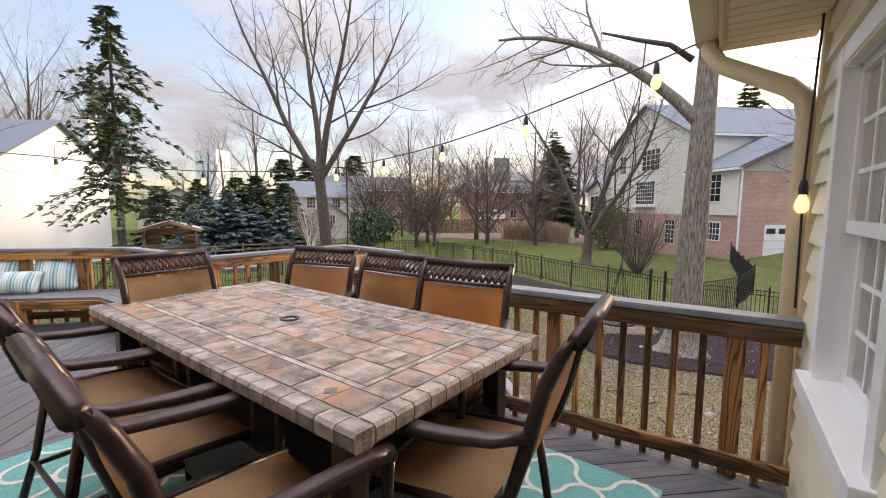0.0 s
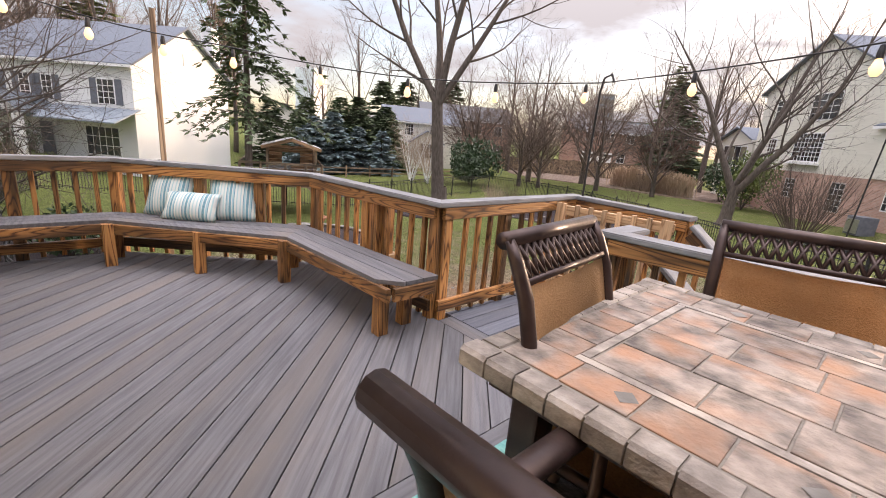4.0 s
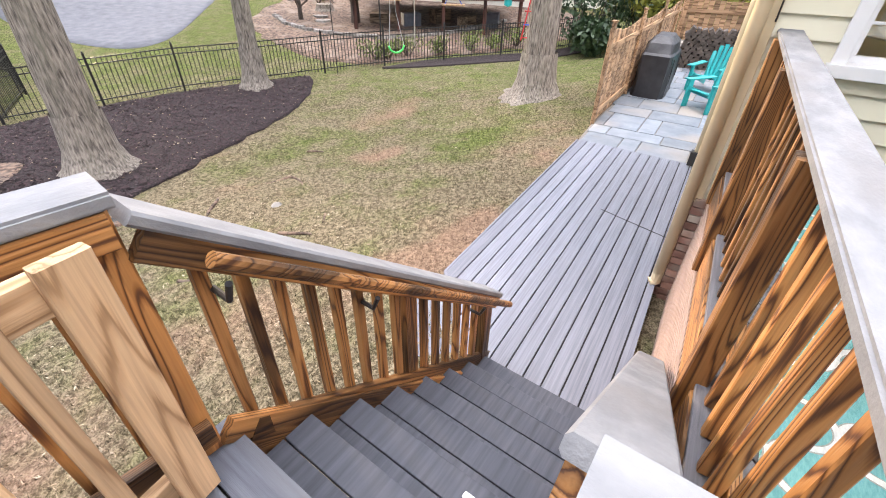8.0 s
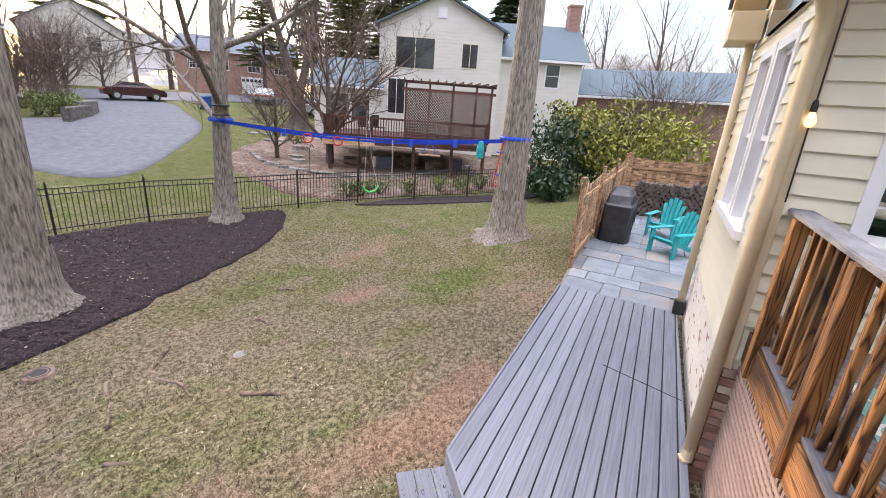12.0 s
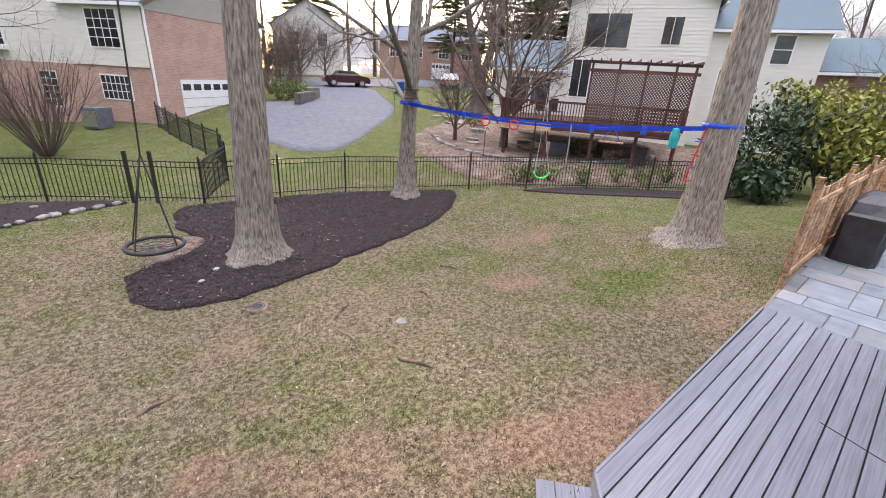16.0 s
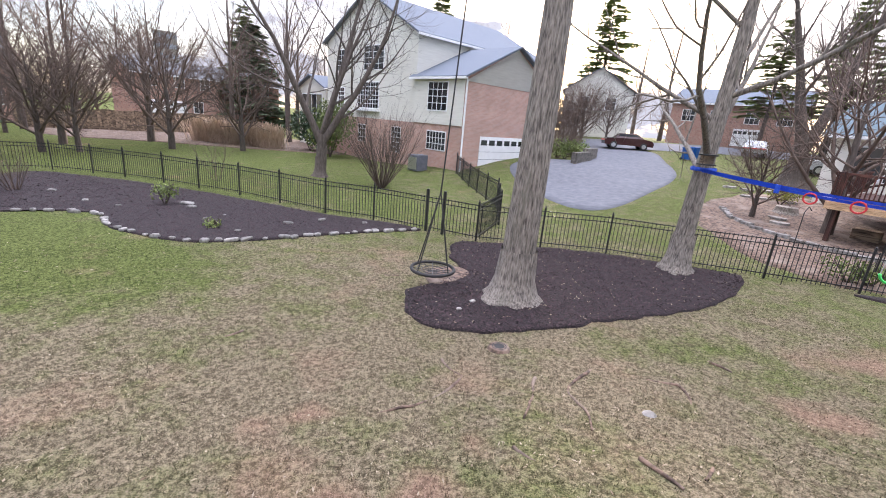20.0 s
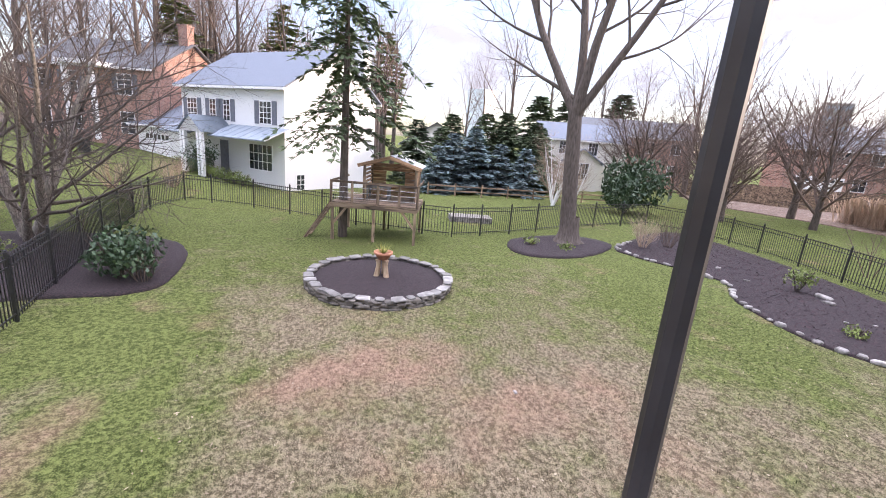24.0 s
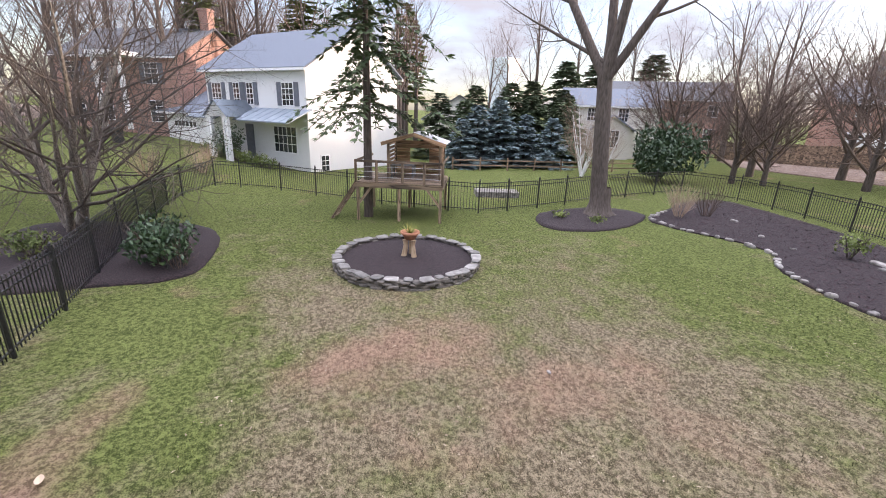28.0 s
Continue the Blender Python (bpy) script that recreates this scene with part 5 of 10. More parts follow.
part("foliage", bm, LEAF, vase)


def upholstered(at, turn):
    c = thing("dining_chair", "teal upholstered dining chair by the round table", "chair", at, turn, "dining chairs indoors")
    part("seat", boxed(-0.24, -0.24, 0.38, 0.24, 0.24, 0.48, bevel=0.03), TEAL_CLOTH, c)
    part("backrest", boxed(-0.24, 0.19, 0.48, 0.24, 0.26, 0.95, bevel=0.03), TEAL_CLOTH, c)
    for x in (-0.2, 0.2):
        for y in (-0.2, 0.2):
            part("leg", tube(bmesh.new(), [(x, y, 0), (x, y, 0.38)], 0.018, 8), WOOD_GREY, c)


for at, turn in (((5.75, -0.75, 0.02), 90), ((6.2, -1.75, 0.02), 150), ((6.9, -0.1, 0.02), -20), ((7.45, -1.2, 0.02), -100)):
    upholstered(at, turn)
chand = thing("chandelier", "brass chandelier with lit glass shades", "chandelier", (6.55, -0.95, 1.9))
part("stem", tube(bmesh.new(), [(0, 0, 0.0), (0, 0, 0.6)], 0.012, 8), WOOD_GREY, chand)
for k in range(4):
    a = k * math.pi / 2 + 0.4
    part("arm", tube(bmesh.new(), [(0, 0, 0.05), (0.15 * math.cos(a), 0.15 * math.sin(a), 0.0), (0.24 * math.cos(a), 0.24 * math.sin(a), 0.05)], 0.01, 6), WOOD_GREY, chand)
    part("bulb", lathe(bmesh.new(), [(0.0, 0.05), (0.03, 0.07), (0.034, 0.11), (0.02, 0.145), (0.0, 0.15)], 12, (0.24 * math.cos(a), 0.24 * math.sin(a), 0)), LAMP_GLOW, chand)
for k, (x, y0, y1) in enumerate(((W1X + 0.3, -1.55, -1.40), (W1X + 0.3, -2.85, -2.6))):
    bm = bmesh.new()
    tube_pts = 14
    prev = None
    for j in range(tube_pts + 1):
        y = y0 + (y1 - y0) * j / tube_pts
        xx = x + 0.03 * math.sin(j * 2.1)
        row = (bm.verts.new((xx, y, 0.06)), bm.verts.new((xx, y, 2.3)))
        if prev:
            bm.faces.new((prev[0], row[0], row[1], prev[1]))
        prev = row
    cu = solid("curtain", bm, CURTAIN, "blue grey curtain hanging inside the glass door", "curtain")
    sm = cu.modifiers.new("thick", "SOLIDIFY")
    sm.thickness = 0.006

plan = GROUND_PLAN

# ---- table, rug and chairs ----
rug = thing("rug", "teal outdoor rug with a white trellis pattern", "rug", (1.22, -2.50, 0.0))
part("rug_base", boxed(0, 0, 0.001, 3.03, 2.48, 0.008, bevel=0.002), FAB_TEAL, rug)
bm = bmesh.new()


def ribbon(bm, pts, w, z):
    left, right = [], []
    for i, p in enumerate(pts):
        a, b = pts[max(i - 1, 0)], pts[min(i + 1, len(pts) - 1)]
        d = Vector((b[0] - a[0], b[1] - a[1], 0)).normalized()
        left.append(bm.verts.new((p[0] - d.y * w, p[1] + d.x * w, z)))
        right.append(bm.verts.new((p[0] + d.y * w, p[1] - d.x * w, z)))
    for i in range(len(pts) - 1):
        bm.faces.new((right[i], right[i + 1], left[i + 1], left[i]))


cw, ch = 0.206, 0.186


def wave(p0, p1, sign):
    """One edge between two tiles of the trellis: an S with a point at its middle."""
    out = []
    dx, dy = p1[0] - p0[0], p1[1] - p0[1]
    ln = math.hypot(dx, dy)
    nx, ny = -dy / ln, dx / ln
    for q in range(25):
        t = q / 24
        u = t * 2 if t < 0.5 else (1 - t) * 2
        off = sign * 0.026 * math.sin(math.pi * u) ** 0.8 * (1 if t < 0.5 else -1)
        out.append((p0[0] + dx * t + nx * off, p0[1] + dy * t + ny * off))
    return out


rim = bmesh.new()
for i in range(-1, 16):
    for j in range(-1, 15):
        if (i + j) % 2:
            continue
        for sx, sy in ((1, 1), (-1, 1)):
            cx, cy = 0.04 + i * cw, 0.04 + j * ch
            edge = wave((cx + sx * cw, cy), (cx, cy + sy * ch), sx)
            run = []
            for p in edge + [None]:
                if p and 0.012 < p[0] < 3.018 and 0.012 < p[1] < 2.468:
                    run.append(p)
                else:
                    if len(run) > 1:
                        lift = 0.00012 * ((i + 2 * j + (sx > 0)) % 5)
                        ribbon(bm, run, 0.0115, 0.0100 + lift)
                        ribbon(rim, run, 0.0165, 0.0088 + lift)
                    run = []
tagged(part("trellis_rim", rim, FAB_TAUPE, rug, "taupe rims of the trellis lines"), "", "", "", "stuff")
tagged(part("trellis", bm, FAB_WHITE, rug, "off-white trellis lines"), "", "", "", "stuff")

TX0, TX1, TY0, TY1, TZ = 1.58, 3.80, -1.69, -0.60, 0.885
table = thing("patio_table", "counter-height patio table topped with slate tiles", "table", ((TX0 + TX1) / 2, (TY0 + TY1) / 2, 0.008))
hw, hd, tz = (TX1 - TX0) / 2, (TY1 - TY0) / 2, TZ - 0.008
part("bed", boxed(-hw + 0.01, -hd + 0.01, tz - 0.05, hw - 0.01, hd - 0.01, tz - 0.004), GROUT, table, "grout between the tiles")
TILES = {}


def tile(w, d, x, y, mat=SLATE, h=0.012):
    key = (round(w, 3), round(d, 3), mat.name)
    if key not in TILES:
        TILES[key] = mesh_of(boxed(-w / 2, -d / 2, -h, w / 2, d / 2, 0.0, bevel=0.0025), "tile", mat)
    part("tile", TILES[key], None, table, m=pose(x, y, tz + random.uniform(-0.0008, 0.0008)))


E1, E2 = 0.075, 0.20
n_long, n_short = 26, 12
for i in range(n_long):
    w = 2 * hw / n_long
    for s in (-1, 1):
        part("edge_tile", board_mesh(w - 0.005, E1 - 0.004, 0.058, SLATE_EDGE, 0.010), None, table, m=pose(-hw + (i + 0.5) * w, s * (hd - E1 / 2), tz - 0.028))
for i in range(n_short):
    w = (2 * hd - 2 * E1) / n_short
    for s in (-1, 1):
        part("edge_tile", board_mesh(w - 0.005, E1 - 0.004, 0.058, SLATE_EDGE, 0.010), None, table, m=pose(s * (hw - E1 / 2), -hd + E1 + (i + 0.5) * w, tz - 0.028, 0, 0, 90))
for i in range(13):
    w = (2 * hw - 2 * E1) / 13
    for s in (-1, 1):
        tile(w - 0.005, E2 - E1 - 0.005, -hw + E1 + (i + 0.5) * w, s * (hd - (E1 + E2) / 2))
for i in range(6):
    w = (2 * hd - 2 * E2) / 6
    for s in (-1, 1):
        tile(E2 - E1 - 0.005, w - 0.005, s * (hw - (E1 + E2) / 2), -hd + E2 + (i + 0.5) * w)
for s in (-1, 1):
    part("border_strip", boxed(-hw + E2, s * (hd - E2 - 0.014) - 0.012, tz - 0.012, hw - E2, s * (hd - E2 - 0.014) + 0.012, tz), SLATE_EDGE, table, "pale border strip")
    part("border_strip", boxed(s * (hw - E2 - 0.014) - 0.012, -hd + E2 + 0.03, tz - 0.012, s * (hw - E2 - 0.014) + 0.012, hd - E2 - 0.03, tz), SLATE_EDGE, table, "pale border strip")
x = -hw + E2 + 0.03
row = 0
ylo, yhi = -hd + E2 + 0.03, hd - E2 - 0.03
for r in range(4):
    h = (yhi - ylo) / 4
    x = -hw + E2 + 0.03
    widths = [0.235, 0.155, 0.20, 0.175, 0.26, 0.15, 0.21, 0.18, 0.19, 0.135]
    k = r * 3
    while x < hw - E2 - 0.03 - 0.02:
        w = min(widths[k % 10], hw - E2 - 0.03 - x)
        if hw - E2 - 0.03 - x - w < 0.06:
            w = hw - E2 - 0.03 - x
        tile(w - 0.005, h - 0.005, x + w / 2, ylo + (r + 0.5) * h)
        x += w
        k += 1
bm = bmesh.new()
for i in range(6):
    for s in (-1, 1):
        for u in (-hw + E1 + (i + 0.9) * (2 * hw - 2 * E1) / 6.5,):
            y = s * (hd - (E1 + E2) / 2)
            v = [bm.verts.new((u + dx, y + dy, tz + 0.0015)) for dx, dy in ((0.028, 0), (0, 0.028), (-0.028, 0), (0, -0.028))]
            bm.faces.new(v)
part("inlay", bm, STONE, table, "small pale diamond inlays")
part("umbrella_ring", lathe(bmesh.new(), [(0.045, 0.001), (0.05, 0.006), (0.032, 0.007), (0.028, -0.03), (0.0, -0.03)], 20, (0, 0, tz)), RUBBER, table, "dark umbrella hole")
part("frame", boxed(-hw + 0.06, -hd + 0.06, tz - 0.10, hw - 0.06, hd - 0.06, tz - 0.051), BRONZE, table)
part("lower_panel", boxed(-hw + 0.16, -hd + 0.10, 0.22, hw - 0.16, hd - 0.10, 0.55), MESH_METAL, table, "black expanded-metal base panels")
for sx in (-1, 1):
    for sy in (-1, 1):
        part("leg", boxed(sx * (hw - 0.16) - 0.04, sy * (hd - 0.12) - 0.04, 0, sx * (hw - 0.16) + 0.04, sy * (hd - 0.12) + 0.04, tz - 0.1, bevel=0.008), BRONZE, table)
umb = part("umbrella_base", lathe(bmesh.new(), [(0.26, 0.0), (0.26, 0.05), (0.05, 0.08), (0.03, 0.2), (0.0, 0.2)], 20), BRONZE, table)


def sling_chair():
    """A high sling chair that looks along +y: curved side rails, sling seat and back, pierced crest, arms."""
    c = thing("patio_chair", "bronze aluminium patio chair with tan sling seat", "chair", (0, 0, -9), 0, "chairs round the patio table")
    hw_ = 0.265

    def side(sx):
        return [(sx * hw_, 0.26, 0.56), (sx * hw_, 0.0, 0.585), (sx * hw_, -0.16, 0.59), (sx * hw_, -0.235, 0.66), (sx * hw_, -0.275, 0.80), (sx * hw_, -0.32, 0.99), (sx * hw_, -0.36, 1.08), (sx * hw_, -0.39, 1.13)]

    for sx in (-1, 1):
        part("side_rail", tube(bmesh.new(), side(sx), [0.015, 0.016, 0.017, 0.019, 0.021, 0.021, 0.019, 0.014], 8), BRONZE, c, "", True)
        arm = tube(bmesh.new(), [(sx * (hw_ + 0.02), -0.29, 0.86), (sx * (hw_ + 0.03), -0.2, 0.832), (sx * (hw_ + 0.035), -0.05, 0.812), (sx * (hw_ + 0.035), 0.15, 0.80), (sx * (hw_ + 0.03), 0.235, 0.785), (sx * (hw_ + 0.02), 0.262, 0.755)], [0.016, 0.02, 0.023, 0.024, 0.023, 0.016], 12)
        for v in arm.verts:
            v.co.x = sx * (hw_ + 0.03) + (v.co.x - sx * (hw_ + 0.03)) * 1.35
        part("arm", arm, BRONZE, c, "", True)
        part("leg", tube(bmesh.new(), [(sx * (hw_ + 0.02), 0.25, 0.76), (sx * (hw_ + 0.01), 0.24, 0.5), (sx * hw_, 0.26, 0.0)], 0.017, 8), BRONZE, c, "", True)
        part("leg", tube(bmesh.new(), [(sx * hw_, -0.17, 0.58), (sx * hw_, -0.22, 0.3), (sx * hw_, -0.31, 0.0)], 0.017, 8), BRONZE, c, "", True)
        part("stretcher", tube(bmesh.new(), [(sx * hw_, 0.25, 0.24), (sx * hw_, -0.24, 0.24)], 0.012, 6), BRONZE, c)
    part("stretcher", tube(bmesh.new(), [(-hw_, 0.25, 0.24), (hw_, 0.25, 0.24)], 0.014, 6), BRONZE, c)
    part("stretcher", tube(bmesh.new(), [(-hw_, -0.235, 0.26), (hw_, -0.235, 0.26)], 0.012, 6), BRONZE, c)
    part("crossbar", tube(bmesh.new(), [(-hw_, 0.26, 0.55), (hw_, 0.26, 0.55)], 0.014, 6), BRONZE, c)

    def sling(pts, name):
        bm = bmesh.new()
        prev = None
        for y, z in pts:
            rowv = []
            for k in range(7):
                x = (k / 3 - 1) * (hw_ - 0.008)
                sag = 0.012 * (1 - (k / 3 - 1) ** 2)
                rowv.append(bm.verts.new((x, y - sag * 0.4, z - sag)))
            if prev:
                for k in range(6):
                    bm.faces.new((prev[k], prev[k + 1], rowv[k + 1], rowv[k]))
            prev = rowv
        bmesh.ops.solidify(bm, geom=bm.faces[:], thickness=0.006)
        part(name, bm, SLING, c, "", True)

    sling([(0.285, 0.545), (0.25, 0.566), (0.1, 0.583), (-0.08, 0.592), (-0.16, 0.594)], "seat_sling")
    sling([(-0.19, 0.60), (-0.235, 0.68), (-0.275, 0.80), (-0.305, 0.93), (-0.33, 1.02)], "back_sling")
    crest = bmesh.new()
    tube(crest, [(-hw_, -0.335, 1.03), (hw_, -0.335, 1.03)], 0.011, 6)
    tube(crest, [(-hw_ - 0.012, -0.40, 1.128), (hw_ + 0.012, -0.40, 1.128)], 0.023, 12)
    n = 14
    for k in range(n):
        x0, x1 = -hw_ + k * 2 * hw_ / n, -hw_ + (k + 1) * 2 * hw_ / n
        tube(crest, [(x0, -0.337, 1.035), (x1, -0.39, 1.118)], 0.0075, 5)
        tube(crest, [(x1, -0.3375, 1.035), (x0, -0.3905, 1.118)], 0.0075, 5)
    tagged(part("crest", crest, BRONZE, c, "pierced lattice crest", True), "", "", "", "stuff")
    return c


first_chair = sling_chair()
PLACES = [((2.14, -0.79), 196), ((2.69, -0.74), 181), ((3.31, -0.76), 189), ((1.94, -1.24), -83), ((3.80, -1.16), 99), ((2.20, -1.77), 2), ((2.76, -1.78), 0), ((3.50, -1.80), -2)]
for k, ((x, y), turn) in enumerate(PLACES):
    m = pose(x, y, 0.008, 0, 0, turn)
    if k == 0:
        first_chair.matrix_basis = m
    else:
        copy_thing(first_chair, m)


def pillow(at, turn, w, h, tilt):
    bm = bmesh.new()
    n = 12
    for side in (1, -1):
        g = [[bm.verts.new(((i / n - 0.5) * w * (1 - 0.08 * math.sin(math.pi * j / n)), side * 0.085 * (max(math.sin(math.pi * i / n) * math.sin(math.pi * j / n), 0)) ** 0.5, (j / n) * h)) for j in range(n + 1)] for i in range(n + 1)]
        for i in range(n):
            for j in range(n):
                bm.faces.new((g[i][j], g[i + 1][j], g[i + 1][j + 1], g[i][j + 1]) if side < 0 else (g[i][j], g[i][j + 1], g[i + 1][j + 1], g[i + 1][j]))
    bmesh.ops.remove_doubles(bm, verts=bm.verts[:], dist=0.0004)
    ob = solid("pillow", bm, STRIPE, "blue and white striped outdoor pillow on the bench", "pillow", "", "pillows on the bench", True)
    ob.matrix_basis = pose(*at, tilt, 0, turn)


STRIPE = bpy.data.materials.new("striped_cloth")
STRIPE.use_nodes = True
sn_, sk_ = STRIPE.node_tree.nodes, STRIPE.node_tree.links
tc_, se_, ra_ = sn_.new("ShaderNodeTexCoord"), sn_.new("ShaderNodeSeparateXYZ"), sn_.new("ShaderNodeValToRGB")
mo_ = sn_.new("ShaderNodeMath")
mo_.operation = "PINGPONG"
mo_.inputs[1].default_value = 0.075
sk_.new(tc_.outputs["Object"], se_.inputs[0])
sk_.new(se_.outputs["X"], mo_.inputs[0])
mm_ = sn_.new("ShaderNodeMath")
mm_.operation = "MULTIPLY"
mm_.inputs[1].default_value = 13.3
sk_.new(mo_.outputs["Value"], mm_.inputs[0])
ra_.color_ramp.interpolation = "CONSTANT"
for p_, c_ in ((0.0, (0.14, 0.30, 0.36)), (0.14, (0.55, 0.60, 0.58)), (0.24, (0.30, 0.48, 0.52)), (0.42, (0.10, 0.24, 0.32)), (0.5, (0.60, 0.64, 0.60)), (0.72, (0.34, 0.52, 0.55)), (0.86, (0.58, 0.62, 0.60))):
    ra_.color_ramp.elements.new(p_).color = hexc(*c_)
sk_.new(mm_.outputs["Value"], ra_.inputs["Fac"])
sk_.new(ra_.outputs["Color"], sn_["Principled BSDF"].inputs["Base Color"])
sn_["Principled BSDF"].inputs["Roughness"].default_value = 0.9
pillow((-2.50, -1.62, BENCH_Z + 0.005), 46, 0.46, 0.44, -22)
pillow((-2.10, -1.16, BENCH_Z + 0.005), 58, 0.46, 0.44, -26)
pillow((-2.22, -1.50, BENCH_Z + 0.005), 48, 0.52, 0.28, -30)

# ---- fences ----
def picket_panel_mesh(length):
    """A gate leaf: three rails and thin pickets."""
    bm = bmesh.new()
    for z in (0.14, 0.98, 1.12):
        box(bm, 0, -0.012, z, length, 0.012, z + 0.026)
    n = max(2, round(length / 0.112))
    for k in range(1, n):
        x = k * length / n
        box(bm, x - 0.008, -0.008, 0.06, x + 0.008, 0.008, 1.17)
    return bm


PICKET = mesh_of(boxed(-0.008, -0.008, 0.06, 0.008, 0.008, 1.17), "picket", BLACK)
ARCH = mesh_of(tube(bmesh.new(), [(0.056 - 0.056 * math.cos(math.pi * s / 6), 0, 1.165 + 0.056 * math.sin(math.pi * s / 6)) for s in range(7)], 0.008, 4, False), "picket_arch", BLACK)


def fence_run(points, label, height=1.22, arched=0.0, spacing=1.75):
    """A black picket fence along a line: each post and each panel of pickets is a part."""
    a0 = points[0]
    rt = thing("metal_fence", label, "fence", (a0[0], a0[1], 0), 0, "black metal fences")
    base = rt.matrix_basis.copy()
    post = mesh_of(boxed(-0.026, -0.026, -0.15, 0.026, 0.026, height + 0.02, bevel=0.004), "post", BLACK)
    finial = mesh_of(lathe(bmesh.new(), [(0.035, height + 0.02), (0.035, height + 0.035), (0.012, height + 0.04), (0.026, height + 0.065), (0.0, height + 0.09)], 8), "finial", BLACK)
    for (x0, y0), (x1, y1) in zip(points, points[1:]):
        length = math.hypot(x1 - x0, y1 - y0)
        n = max(1, round(length / spacing))
        ang = math.degrees(math.atan2(y1 - y0, x1 - x0))
        for k in range(n + (1 if (x1, y1) == tuple(points[-1]) else 0)):
            x, y = x0 + (x1 - x0) * k / n, y0 + (y1 - y0) * k / n
            z = ground_z(x, y)
            po = part("post", post, None, rt, m=base.inverted() @ pose(x, y, z, 0, 0, ang))
            part("finial", finial, None, po)
            if k < n:
                xb, yb = x0 + (x1 - x0) * (k + 1) / n, y0 + (y1 - y0) * (k + 1) / n
                dz = ground_z(xb, yb) - z
                bay = length / n
                for zr in (0.153, 0.993, 1.133):
                    board("fence_rail", (x, y, z + zr), (xb, yb, z + dz + zr), 0.024, 0.026, BLACK, rt, base=base, bevel=0)
                count = max(2, round(bay / 0.112))
                for j in range(1, count):
                    q = j / count
                    m = base.inverted() @ pose(x + (xb - x) * q, y + (yb - y) * q, z + dz * q, 0, 0, ang)
                    part("picket", PICKET, None, rt, m=m)
                    if arched and j < count - 1:
                        part("picket_arch", ARCH, None, rt, m=m @ Matrix.Diagonal((bay / count / 0.112, 1, 1, 1)))
    return rt


fence_run([(1.22, 15.05), (-0.58, 15.95), (-2.35, 16.5), (-4.3, 17.6), (-6.2, 18.6), (-8.15, 19.35), (-9.9, 19.95), (-11.9, 20.6), (-13.6, 21.1), (-15.4, 21.2), (-17.6, 19.9)], "black metal picket fence behind the long mulch bed", spacing=2.2)
fence_run([(1.78, 14.8), (2.81, 14.25), (6.78, 13.75), (10.75, 12.35), (12.85, 11.6), (14.85, 10.45), (16.85, 9.15), (19.9, 7.6), (23.0, 6.2)], "black metal picket fence behind the trees", spacing=2.05)
fence_run([(2.81, 14.25), (3.9, 16.6)], "black metal fence beside the neighbour's drive")
fence_run([(3.9, 16.6), (4.3, 19.8), (3.0, 27.8)], "black metal fence along the neighbour's garage wall")
fence_run([(-17.6, 19.9), (-16.9, 15.8), (-15.85, 11.8), (-15.1, 8.7), (-14.8, 7.35), (-15.3, 6.3), (-17.0, 4.0), (-19.2, 1.5), (-20.5, 0.0), (-21.5, -1.8), (-21.7, -2.9), (-19.4, -3.7)], "black metal picket fence before the white house")
fence_run([(-19.4, -3.7), (-17.9, -3.85), (-14.2, -3.6), (-10.5, -3.3), (-8.65, -3.13), (-7.0, -3.07), (-4.97, -2.73), (-3.3, -2.45)], "black metal fence with arched pickets by the drive", arched=1.0)
gate_posts = thing("garden_gate", "black metal garden gate in the fence", "gate", (1.5, 14.92, ground_z(1.5, 14.9)), -27)
part("gate_leaf", picket_panel_mesh(0.5), BLACK, gate_posts, m=pose(-0.25, 0, 0))
for x in (-0.3, 0.3):
    part("gate_post", boxed(x - 0.04, -0.04, -0.1, x + 0.04, 0.04, 1.4, bevel=0.005), BLACK, gate_posts)


def privacy_fence(a, b, height, label, mat=CEDAR):
    rt = thing("wooden_fence", label, "fence", (*a, ground_z(*a)), math.degrees(math.atan2(b[1] - a[1], b[0] - a[0])))
    length = math.hypot(b[0] - a[0], b[1] - a[1])
    n = int(length / 0.145)
    for k in range(n):
        s = k / max(n - 1, 1)
        bay = (s * length % 2.4) / 2.4
        h = height - 0.10 * math.sin(math.pi * bay) + random.uniform(-0.008, 0.008)
        zl = ground_z(*lerp(a, b, s)) - ground_z(*a)
        bm = boxed(-0.068, -0.009, -0.05, 0.068, 0.009, h)
        part("picket", bm, mat, rt, m=pose(k * 0.145 + 0.07, 0.004 * (k % 2), zl))
    for k in range(int(length / 2.4) + 2):
        x = min(k * 2.4, length)
        part("post", boxed(x - 0.05, -0.07, -0.2, x + 0.05, 0.0 - 0.012, height + 0.10, bevel=0.006), mat, rt)
        part("post_cap", boxed(x - 0.065, -0.085, height + 0.10, x + 0.065, 0.005, height + 0.13, bevel=0.008), mat, rt)
    for z in (0.3, height - 0.35):
        part("fence_rail", boxed(0, -0.045, z, length, -0.012, z + 0.085), mat, rt)


privacy_fence((9.05, 2.8), (17.0, 3.2), 1.75, "tall cedar board fence beside the patio")
privacy_fence((17.1, 3.1), (18.6, -4.6), 1.75, "tall cedar board fence at the end of the patio")

